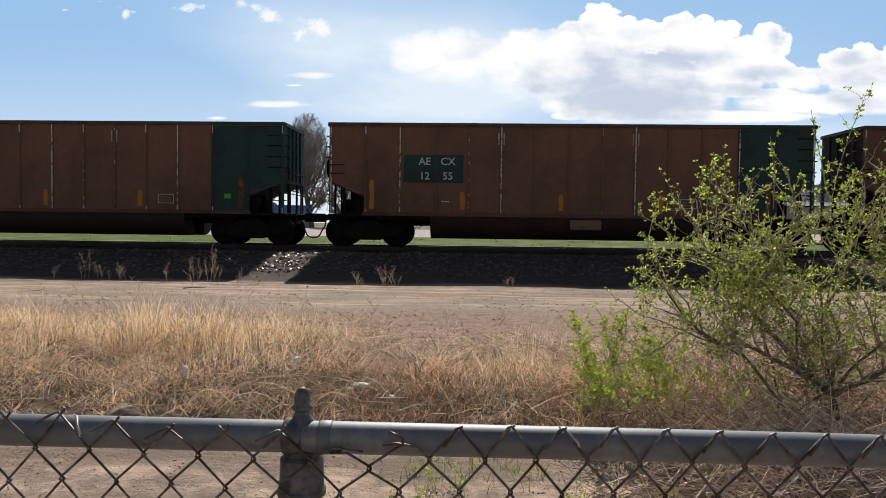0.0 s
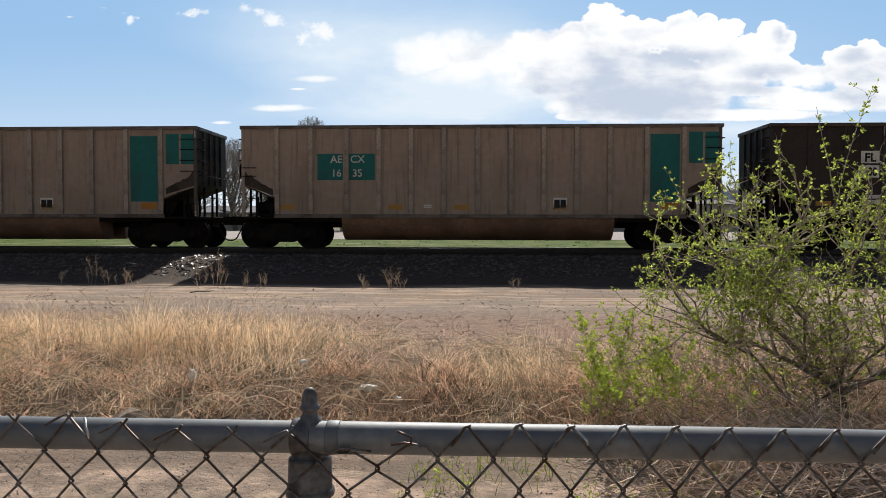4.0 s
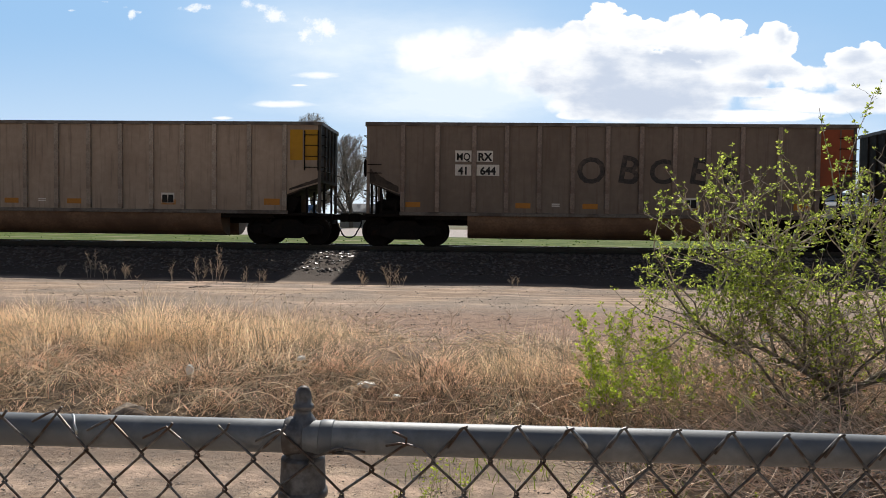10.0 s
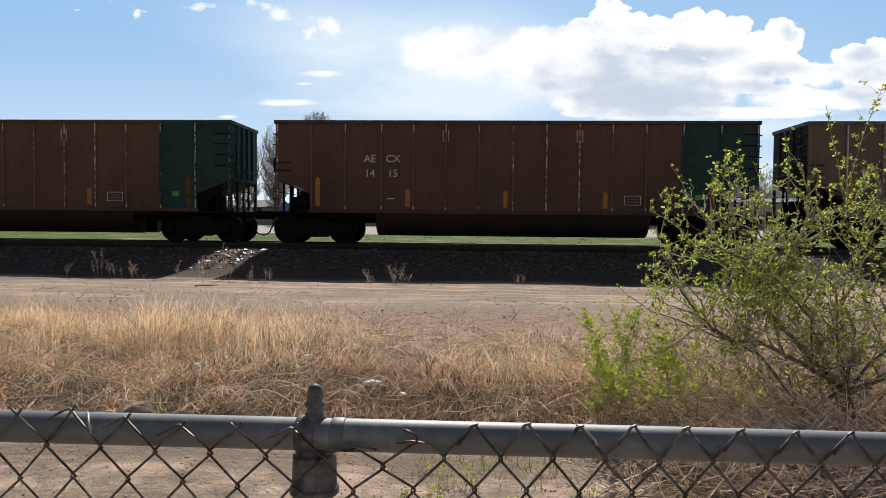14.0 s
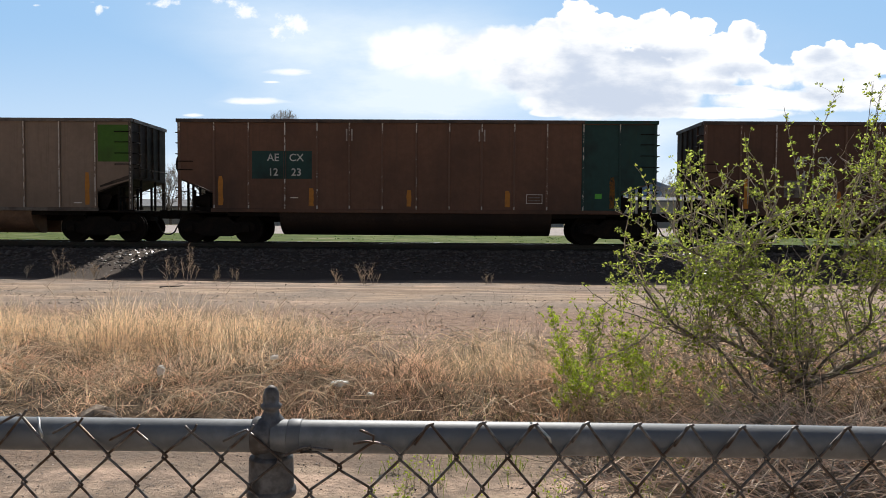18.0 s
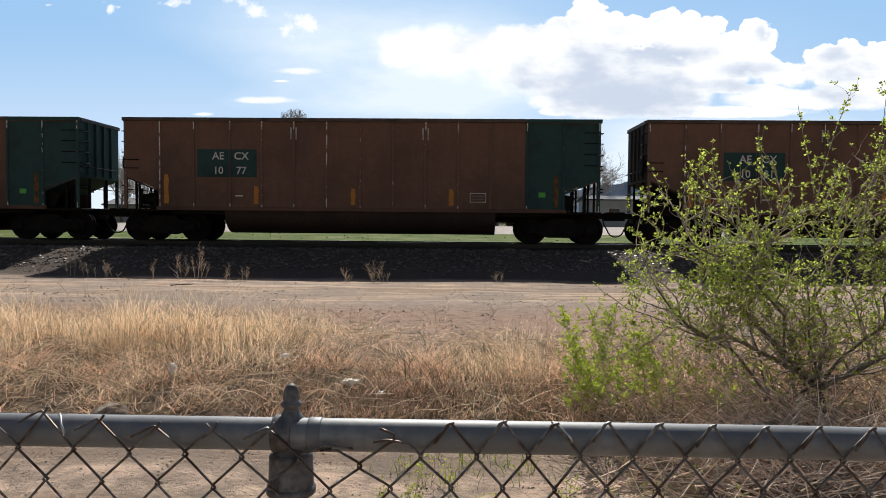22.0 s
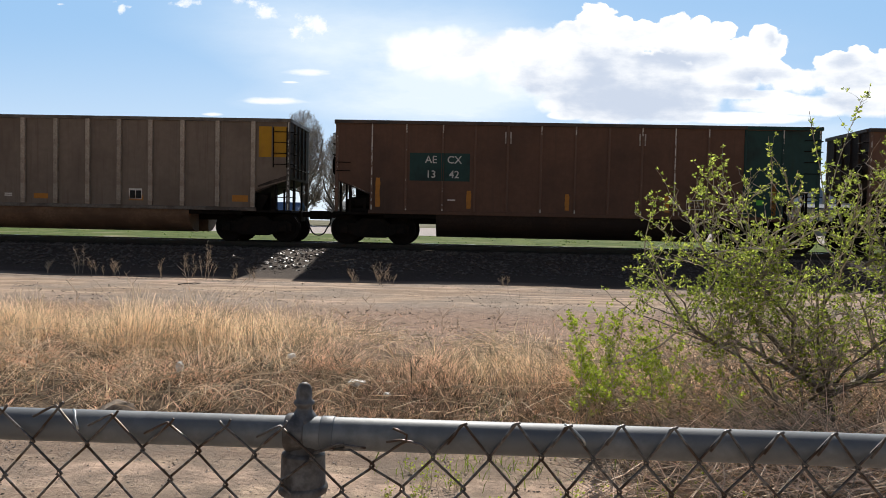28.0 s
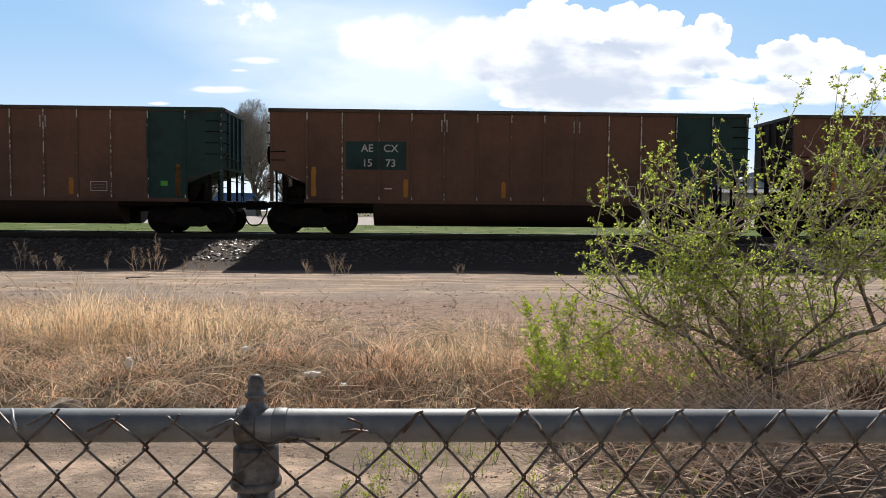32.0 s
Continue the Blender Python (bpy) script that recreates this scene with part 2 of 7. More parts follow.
# ---- materials ----
def material(name, base, rough=0.8, metal=0.0, stains=None, stain_scale=1.5, stain_lo=0.45, stain_hi=0.65,
             grain=25.0, grain_amount=0.25, bump=0.3, bump_scale=60.0, bump_dist=0.01, vary=0.0, island=0.0,
             streak=None, translucent=0.0, coords="Object", spec=0.3):
    """A base colour with fine grain, larger stains, optional vertical streaks and relief."""
    mat = bpy.data.materials.new(name)
    mat.use_nodes = True
    nt = mat.node_tree
    N, L = nt.nodes.new, nt.links.new
    bsdf = nt.nodes["Principled BSDF"]
    tc = N("ShaderNodeTexCoord")

    def tex(scale, detail=5, rough_=0.6, stretch=(1, 1, 1)):
        mp = N("ShaderNodeMapping")
        L(tc.outputs[coords], mp.inputs[0])
        mp.inputs[3].default_value = stretch
        n = N("ShaderNodeTexNoise")
        L(mp.outputs[0], n.inputs["Vector"])
        n.inputs["Scale"].default_value, n.inputs["Detail"].default_value = scale, detail
        n.inputs["Roughness"].default_value = rough_
        return n.outputs[0]

    def rng(x, lo, hi, a=0.0, b=1.0):
        n = N("ShaderNodeMapRange")
        n.interpolation_type = "SMOOTHSTEP"
        L(x, n.inputs[0])
        n.inputs[1].default_value, n.inputs[2].default_value, n.inputs[3].default_value, n.inputs[4].default_value = lo, hi, a, b
        return n.outputs[0]

    def mix(f, a, b, mode="MIX"):
        n = N("ShaderNodeMix")
        n.data_type, n.blend_type = "RGBA", mode
        if isinstance(f, float):
            n.inputs[0].default_value = f
        else:
            L(f, n.inputs[0])
        for i, c in ((6, a), (7, b)):
            if isinstance(c, tuple):
                n.inputs[i].default_value = (*c, 1)
            else:
                L(c, n.inputs[i])
        return n.outputs[2]

    g = tex(grain, 6, 0.65)
    dark = tuple(c * (1 - grain_amount * 1.6) for c in base)
    light = tuple(min(1, c * (1 + grain_amount)) for c in base)
    col = mix(rng(g, 0.3, 0.7), dark, light)
    if stains:
        col = mix(rng(tex(stain_scale, 5, 0.6), stain_lo, stain_hi), col, stains)
    if streak:
        col = mix(rng(tex(1.0, 6, 0.6, (9.0, 9.0, 0.5)), 0.5, 0.72, 0.0, 0.75), col, streak)
    if vary:
        info = N("ShaderNodeObjectInfo")
        hsv = N("ShaderNodeHueSaturation")
        L(rng(info.outputs["Random"], 0, 1, 1 - vary, 1 + vary), hsv.inputs["Value"])
        L(col, hsv.inputs["Color"])
        col = hsv.outputs[0]
    if island:
        geo = N("ShaderNodeNewGeometry")
        hsv = N("ShaderNodeHueSaturation")
        L(rng(geo.outputs["Random Per Island"], 0, 1, 1 - island, 1 + island), hsv.inputs["Value"])
        L(rng(geo.outputs["Random Per Island"], 0, 1, 0.5 + island * 0.02, 0.5 - island * 0.02), hsv.inputs["Hue"])
        L(col, hsv.inputs["Color"])
        col = hsv.outputs[0]
    L(col, bsdf.inputs["Base Color"])
    bsdf.inputs["Roughness"].default_value, bsdf.inputs["Metallic"].default_value = rough, metal
    bsdf.inputs["Specular IOR Level"].default_value = spec
    if bump:
        b = N("ShaderNodeBump")
        b.inputs["Strength"].default_value, b.inputs["Distance"].default_value = bump, bump_dist
        L(tex(bump_scale, 4), b.inputs["Height"])
        L(b.outputs[0], bsdf.inputs["Normal"])
    if translucent:
        tr = N("ShaderNodeBsdfTranslucent")
        L(col, tr.inputs[0])
        ms = N("ShaderNodeMixShader")
        ms.inputs[0].default_value = translucent
        out = nt.nodes["Material Output"]
        L(bsdf.outputs[0], ms.inputs[1])
        L(tr.outputs[0], ms.inputs[2])
        L(ms.outputs[0], out.inputs[0])
    return mat


M = {}


def post_material(name, base, bare, wear=0.0):
    """A post in the body's colour whose edge is worn to bare metal in broken upright flecks, each post in its own way."""
    mat = bpy.data.materials.new(name)
    mat.use_nodes = True
    nt = mat.node_tree
    N, L = nt.nodes.new, nt.links.new
    bsdf = nt.nodes["Principled BSDF"]
    bsdf.inputs["Roughness"].default_value = 0.75
    tc, info, sep = N("ShaderNodeTexCoord"), N("ShaderNodeObjectInfo"), N("ShaderNodeSeparateXYZ")
    L(tc.outputs["Object"], sep.inputs[0])

    def m(op, a, b=0.0):
        n = N("ShaderNodeMath")
        n.operation = op
        for i, v in ((0, a), (1, b)):
            if isinstance(v, (int, float)):
                n.inputs[i].default_value = v
            else:
                L(v, n.inputs[i])
        return n.outputs[0]

    def rng(x, lo, hi):
        n = N("ShaderNodeMapRange")
        n.interpolation_type = "SMOOTHSTEP"
        for i, v in ((0, x), (1, lo), (2, hi)):
            if isinstance(v, (int, float)):
                n.inputs[i].default_value = v
            else:
                L(v, n.inputs[i])
        return n.outputs[0]

    own = m("MULTIPLY", info.outputs["Random"], 91.0)
    comb = N("ShaderNodeCombineXYZ")
    L(m("MULTIPLY", sep.outputs[0], 9.0), comb.inputs[0])
    L(own, comb.inputs[1])
    L(m("MULTIPLY", sep.outputs[2], 5.2), comb.inputs[2])

    def tex(scale, detail):
        n = N("ShaderNodeTexNoise")
        L(comb.outputs[0], n.inputs["Vector"])
        n.inputs["Scale"].default_value, n.inputs["Detail"].default_value, n.inputs["Roughness"].default_value = scale, detail, 0.7
        return n.outputs[0]

    # how worn this post is
    worn = m("FRACT", m("MULTIPLY", info.outputs["Random"], 7.31))
    cut = m("SUBTRACT", 0.70 - wear, m("MULTIPLY", m("POWER", worn, 1.6), 0.27))
    flecks = rng(tex(1.3, 8), cut, m("ADD", cut, 0.04))
    strip = rng(m("ABSOLUTE", m("SUBTRACT", sep.outputs[0], 0.006)), 0.022, 0.015)
    ends = m("MAXIMUM", rng(sep.outputs[2], 3.46, 3.50), rng(sep.outputs[2], 1.20, 1.16))
    ends = m("MULTIPLY", ends, rng(m("FRACT", m("MULTIPLY", info.outputs["Random"], 13.7)), 0.30, 0.34))
    ends = m("MULTIPLY", ends, rng(tex(2.2, 4), 0.40, 0.50))
    mask = m("MULTIPLY", m("MAXIMUM", flecks, ends), strip)
    mix = N("ShaderNodeMix")
    mix.data_type = "RGBA"
    L(mask, mix.inputs[0])
    mix.inputs[6].default_value, mix.inputs[7].default_value = (*base, 1), (*bare, 1)
    L(mix.outputs[2], bsdf.inputs["Base Color"])
    return mat


def mats():
    # car bodies
    M["brown"] = material("rust_brown_steel", (0.164, 0.087, 0.058), 0.75, 0, (0.090, 0.053, 0.039), 0.45, 0.40, 0.72, 5, 0.07, 0.03, 22, 0.006, 0.16, streak=(0.128, 0.074, 0.052))
    M["brown_dark"] = material("sooty_brown_steel", (0.118, 0.064, 0.044), 0.75, 0, (0.070, 0.042, 0.032), 0.45, 0.40, 0.72, 5, 0.07, 0.03, 22, 0.006, 0.10, streak=(0.085, 0.049, 0.036))
    # tub colour, darker than the car's sides
    M["brown_tub"] = material("dark_brown_tub", (0.042, 0.025, 0.018), 0.75, 0, (0.026, 0.017, 0.014), 0.7, 0.42, 0.66, 14, 0.16, 0.15, 30, 0.006, 0.12)
    M["tan"] = material("weathered_tan_aluminium", (0.230, 0.178, 0.141), 0.62, 0.1, (0.170, 0.126, 0.098), 0.5, 0.42, 0.70, 5, 0.06, 0.03, 30, 0.006, 0.10, streak=(0.16, 0.112, 0.088))
    M["tan_light"] = material("bleached_tan_aluminium", (0.375, 0.292, 0.228), 0.62, 0.1, (0.285, 0.215, 0.165), 0.5, 0.42, 0.70, 5, 0.06, 0.03, 30, 0.006, 0.08, streak=(0.19, 0.145, 0.115))
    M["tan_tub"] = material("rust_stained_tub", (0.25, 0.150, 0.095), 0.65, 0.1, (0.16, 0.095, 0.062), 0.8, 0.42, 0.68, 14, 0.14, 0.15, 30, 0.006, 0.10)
    M["taupe"] = material("taupe_brown_steel", (0.250, 0.185, 0.142), 0.7, 0, (0.192, 0.139, 0.105), 0.5, 0.40, 0.72, 5, 0.06, 0.03, 22, 0.006, 0.08, streak=(0.180, 0.128, 0.098))
    M["taupe_dark"] = material("sooty_taupe_steel", (0.178, 0.129, 0.098), 0.7, 0, (0.128, 0.092, 0.070), 0.5, 0.40, 0.72, 5, 0.06, 0.03, 22, 0.006, 0.08, streak=(0.14, 0.10, 0.078))
    M["dark"] = material("dark_brown_steel", (0.050, 0.035, 0.028), 0.7, 0, (0.028, 0.021, 0.018), 0.7, 0.42, 0.66, 14, 0.15, 0.15, 30, 0.006, 0.08, streak=(0.05, 0.036, 0.03))
    M["green"] = material("faded_green_paint", (0.020, 0.058, 0.054), 0.7, 0, (0.017, 0.031, 0.030), 0.9, 0.45, 0.7, 5, 0.06, 0.03, 30, 0.006, streak=(0.022, 0.05, 0.04))
    M["teal"] = material("teal_paint", (0.012, 0.150, 0.135), 0.6, 0, (0.02, 0.10, 0.09), 1.2, 0.5, 0.75, 5, 0.06, 0.03, 30, 0.004)
    M["leafgreen"] = material("grass_green_paint", (0.06, 0.150, 0.020), 0.65, 0, (0.05, 0.09, 0.02), 1.2, 0.5, 0.75, 5, 0.06, 0.03, 30, 0.004)
    M["orange_end"] = material("red_orange_paint", (0.30, 0.072, 0.028), 0.65, 0, (0.17, 0.05, 0.03), 1.2, 0.5, 0.8, 5, 0.06, 0.03, 30, 0.004)
    M["yellow_end"] = material("ochre_yellow_paint", (0.48, 0.25, 0.015), 0.65, 0, (0.3, 0.15, 0.02), 1.2, 0.5, 0.8, 5, 0.06, 0.03, 30, 0.004)
    M["red_end"] = material("crimson_paint", (0.19, 0.020, 0.028), 0.65, 0, (0.12, 0.022, 0.026), 1.2, 0.5, 0.8, 5, 0.06, 0.03, 30, 0.004)
    M["white_paint"] = material("worn_white_lettering", (0.60, 0.60, 0.57), 0.7, 0, (0.30, 0.28, 0.26), 5.0, 0.45, 0.7, 30, 0.12, 0)
    M["plate_white"] = material("white_number_board", (0.72, 0.68, 0.62), 0.7, 0, (0.42, 0.37, 0.32), 3.0, 0.5, 0.75, 30, 0.1, 0)
    M["black_paint"] = material("black_lettering", (0.018, 0.017, 0.016), 0.7, 0, (0.05, 0.04, 0.035), 5.0, 0.55, 0.8, 30, 0.1, 0)
    M["post_wear"] = post_material("worn_brown_post", (0.140, 0.079, 0.054), (0.60, 0.56, 0.51))
    M["post_green"] = post_material("worn_green_post", (0.014, 0.046, 0.042), (0.60, 0.57, 0.52))
    M["post_taupe"] = post_material("worn_taupe_post", (0.205, 0.149, 0.113), (0.56, 0.51, 0.46))
    M["post_sooty"] = post_material("worn_sooty_taupe_post", (0.205, 0.160, 0.128), (0.56, 0.52, 0.475), 0.17)
    M["corner_fleck"] = post_material("worn_corner_post", (0.085, 0.070, 0.058), (0.58, 0.55, 0.50))
    M["post_dark"] = post_material("worn_dark_post", (0.040, 0.029, 0.024), (0.40, 0.37, 0.34))
    M["end_soot"] = material("sooty_end_steel", (0.072, 0.054, 0.044), 0.8, 0, (0.030, 0.024, 0.020), 1.1, 0.40, 0.62, 14, 0.2, 0.15, 30, 0.006, streak=(0.03, 0.023, 0.02))
    M["end_brown"] = material("dusty_brown_end_steel", (0.070, 0.042, 0.031), 0.8, 0, (0.035, 0.024, 0.019), 1.1, 0.40, 0.62, 14, 0.2, 0.15, 30, 0.006, streak=(0.03, 0.02, 0.016))
    M["bare_metal"] = material("bare_chalky_metal", (0.44, 0.40, 0.36), 0.7, 0, (0.17, 0.115, 0.085), 4.0, 0.46, 0.70, 22, 0.2, 0.1, 30, 0.004)
    M["patch_tan"] = material("rusty_tan_patch", (0.21, 0.135, 0.092), 0.75, 0, (0.14, 0.09, 0.062), 1.5, grain_amount=0.08)
    M["pale_yellow"] = material("faded_pale_yellow_paint", (0.44, 0.315, 0.165), 0.7, 0, (0.26, 0.175, 0.11), 1.8, 0.42, 0.70, 8, 0.06, 0.0)
    M["post_light"] = material("bleached_aluminium_post", (0.40, 0.335, 0.275), 0.6, 0.1, (0.24, 0.18, 0.145), 2.0, 0.45, 0.65, 22, 0.15, 0.1, 30, 0.004, vary=0.12)
    M["spray_pale"] = material("pale_grey_spray_outline", (0.20, 0.18, 0.165), 0.8, 0, (0.09, 0.07, 0.06), 4.0, 0.45, 0.65)
    M["spray_black"] = material("worn_black_spray", (0.030, 0.025, 0.022), 0.8, 0, (0.055, 0.036, 0.026), 3.0, 0.45, 0.65)
    M["spray"] = material("faint_grey_spray_paint", (0.055, 0.050, 0.049), 0.8, 0, (0.125, 0.098, 0.080), 2.5, 0.42, 0.66, 20, 0.2, 0)
    M["post_tan"] = material("pale_aluminium_post", (0.29, 0.225, 0.188), 0.6, 0.1, (0.17, 0.115, 0.09), 2.0, 0.45, 0.65, 22, 0.15, 0.1, 30, 0.004, vary=0.12)
    M["reflector"] = material("faded_orange_reflector", (0.46, 0.190, 0.030), 0.6, 0, (0.16, 0.080, 0.040), 3.0, 0.50, 0.85, 8, 0.08, 0)
    M["reflector_y"] = material("faded_yellow_reflector", (0.44, 0.235, 0.055), 0.6, 0, (0.26, 0.155, 0.08), 2.0, 0.48, 0.85, 8, 0.08, 0)
    M["neon"] = material("light_green_tag", (0.10, 0.42, 0.06), 0.6, 0, None, grain_amount=0.08, bump=0)
    M["chord"] = material("weathered_top_chord", (0.17, 0.145, 0.125), 0.55, 0.2, (0.09, 0.07, 0.06), 1.6, 0.45, 0.65, 22, 0.15, 0.1, 30)
    M["chord_brown"] = material("dark_top_chord", (0.095, 0.065, 0.052), 0.6, 0.1, (0.05, 0.04, 0.035), 1.6, 0.45, 0.65, 22, 0.15, 0.1, 30)
    M["chord_green"] = material("green_top_chord", (0.016, 0.062, 0.054), 0.6, 0.1, (0.050, 0.045, 0.036), 0.8, 0.50, 0.70, 8, 0.1, 0.1, 30)
    M["black_steel"] = material("sooty_black_steel", (0.012, 0.010, 0.009), 0.85, 0, (0.020, 0.014, 0.011), 3.0, 0.45, 0.7, 20, 0.2, 0.2, 40, 0.005, spec=0.1)
    M["wheel"] = material("dark_wheel_steel", (0.012, 0.010, 0.009), 0.85, 0, (0.018, 0.013, 0.011), 3.0, 0.45, 0.7, 20, 0.2, 0.1, 40, spec=0.1)
    M["rubber"] = material("black_rubber_hose", (0.015, 0.015, 0.015), 0.7, bump=0)
    # track
    M["rail"] = material("rail_steel_side", (0.050, 0.045, 0.035), 0.6, 0.3, (0.05, 0.035, 0.03), 4.0)
    M["rail_head"] = material("polished_rail_head", (0.50, 0.50, 0.50), 0.25, 1.0, grain_amount=0.05, bump=0)
    M["tie"] = material("creosoted_timber", (0.060, 0.048, 0.040), 0.9, 0, (0.03, 0.025, 0.02), 4.0, vary=0.2)
    M["stone"] = material("ballast_stone", (0.140, 0.114, 0.096), 0.34, 0, (0.100, 0.078, 0.064), 7.0, 0.42, 0.62, 40, 0.15, 0.2, 60, 0.004, island=0.35)
    M["gravel"] = material("road_gravel_stone", (0.32, 0.27, 0.232), 0.9, 0, None, 9.0, 0.4, 0.6, 40, 0.2, 0.3, 60, 0.004, island=0.5)
    # fence
    M["galv"] = material("galvanised_pipe", (0.225, 0.237, 0.248), 0.55, 0.2, (0.165, 0.176, 0.188), 7.0, 0.40, 0.66, 55, 0.12, 0.12, 180, 0.0015, spec=0.5)
    M["galv_dark"] = material("oxidised_cast_cap", (0.18, 0.176, 0.178), 0.55, 0.45, (0.09, 0.08, 0.075), 30.0, 0.4, 0.65, 90, 0.2, 0.25, 240, 0.0015)
    M["wire"] = material("weathered_steel_wire", (0.185, 0.176, 0.17), 0.42, 0.6, (0.095, 0.066, 0.050), 30.0, 0.44, 0.60, 160, 0.25, 0.1, 300, 0.0005, vary=0.15)
    M["wire_new"] = material("bright_tie_wire", (0.55, 0.55, 0.53), 0.35, 0.8, grain_amount=0.1, bump=0)
    # plants
    M["straw"] = material("dry_golden_grass", (0.82, 0.655, 0.435), 0.75, 0, None, grain_amount=0.1, bump=0, island=0.85, translucent=0.45)
    M["straw_brown"] = material("dead_brown_grass", (0.69, 0.505, 0.340), 0.8, 0, None, grain_amount=0.1, bump=0, island=0.98, translucent=0.4)
    M["twig"] = material("grey_brown_twig", (0.54, 0.465, 0.40), 0.85, 0, (0.22, 0.17, 0.14), 20.0, grain_amount=0.15, bump=0, island=0.3)
    M["dead_twig"] = material("dead_brush_twig", (0.72, 0.57, 0.445), 0.85, 0, None, grain_amount=0.15, bump=0, island=0.5)
    M["withered"] = material("withered_weed_stems", (0.50, 0.375, 0.28), 0.85, 0, None, grain_amount=0.15, bump=0, island=0.6, translucent=0.15)
    M["dark_weed"] = material("dark_reddish_dead_weed", (0.150, 0.085, 0.066), 0.85, 0, None, grain_amount=0.15, bump=0, island=0.5)
    M["bark"] = material("grey_shrub_bark", (0.18, 0.148, 0.122), 0.9, 0, (0.34, 0.30, 0.26), 14.0, 0.5, 0.65, 60, 0.25, 0.5, 90, 0.003)
    M["leaf"] = material("young_yellow_green_leaf", (0.375, 0.45, 0.09), 0.5, 0, None, grain_amount=0.12, bump=0, island=0.65, translucent=0.68)
    M["fresh_leaf"] = material("bright_green_young_leaf", (0.39, 0.475, 0.065), 0.5, 0, None, grain_amount=0.12, bump=0, island=0.35, translucent=0.68)
    M["weed"] = material("dry_weed_stalk", (0.72, 0.60, 0.44), 0.85, 0, None, grain_amount=0.1, bump=0, island=0.45, translucent=0.2)
    M["weed_stem"] = material("brown_weed_stalk", (0.58, 0.475, 0.36), 0.85, 0, None, grain_amount=0.1, bump=0, island=0.35)
    M["green_weed"] = material("fresh_green_weed", (0.20, 0.26, 0.04), 0.6, 0, None, grain_amount=0.1, bump=0, island=0.3, translucent=0.5)
    M["bare"] = material("bare_tree_bark", (0.175, 0.155, 0.135), 0.9, 0, None, grain_amount=0.2, bump=0)
    M["bare_twigs"] = material("bare_tree_twigs", (0.40, 0.36, 0.32), 0.9, 0, None, grain_amount=0.2, bump=0, island=0.3)
    M["needles"] = material("dark_spruce_needles", (0.032, 0.050, 0.036), 0.8, 0, None, grain_amount=0.2, bump=0, island=0.4)
    M["lawn"] = material("spring_grass_blades", (0.10, 0.165, 0.035), 0.7, 0, None, grain_amount=0.1, bump=0, island=0.4, translucent=0.4)
    # litter, rock
    M["paper"] = material("crumpled_white_litter", (0.78, 0.77, 0.74), 0.7, 0, (0.5, 0.46, 0.4), 20.0, 0.5, 0.7, grain_amount=0.08, bump=0.3, bump_scale=120, bump_dist=0.004)
    M["rock"] = material("tan_field_stone", (0.45, 0.36, 0.28), 0.9, 0, (0.22, 0.17, 0.13), 8.0, 0.4, 0.6, 40, 0.2, 0.5, 60, 0.006)
    M["bottle_glass"] = material("dull_teal_bottle_glass", (0.30, 0.42, 0.40), 0.12, 0, (0.5, 0.55, 0.52), 30.0, 0.5, 0.7, grain_amount=0.1, bump=0, spec=0.6, translucent=0.4)
    M["plastic"] = material("white_plastic_band", (0.80, 0.80, 0.78), 0.4, grain_amount=0.05, bump=0)
    # far buildings, bus
    M["siding_white"] = material("white_lap_siding", (0.62, 0.62, 0.62), 0.7, 0, (0.5, 0.5, 0.5), 0.8)
    M["siding_grey"] = material("pale_grey_metal_wall", (0.42, 0.41, 0.39), 0.7, 0, (0.36, 0.35, 0.33), 0.5)
    M["olive_leaf"] = material("dull_olive_leaf", (0.20, 0.20, 0.10), 0.7, 0, None, grain_amount=0.15, bump=0, island=0.5, translucent=0.4)
    M["siding_dark"] = material("dark_stained_boards", (0.070, 0.062, 0.056), 0.85)
    M["roof_grey"] = material("grey_roof_shingle", (0.19, 0.20, 0.22), 0.85)
    M["roof_blue"] = material("blue_metal_roof", (0.07, 0.17, 0.36), 0.5)
    M["glass_dark"] = material("dark_window_glass", (0.02, 0.022, 0.025), 0.08, 0, grain_amount=0.02, bump=0, spec=0.6)
    M["bus_yellow"] = material("bus_yellow_paint", (0.62, 0.33, 0.02), 0.4, grain_amount=0.05, bump=0)
    M["bus_white"] = material("bus_white_roof", (0.78, 0.78, 0.76), 0.4, grain_amount=0.05, bump=0)
    # distance haze is put into the ridge's blue
    M["mountain"] = material("hazy_blue_mountain", (0.25, 0.335, 0.46), 1.0, 0, (0.28, 0.36, 0.47), 0.004, 0.4, 0.6, 0.02, 0.12, 0, coords="Object")


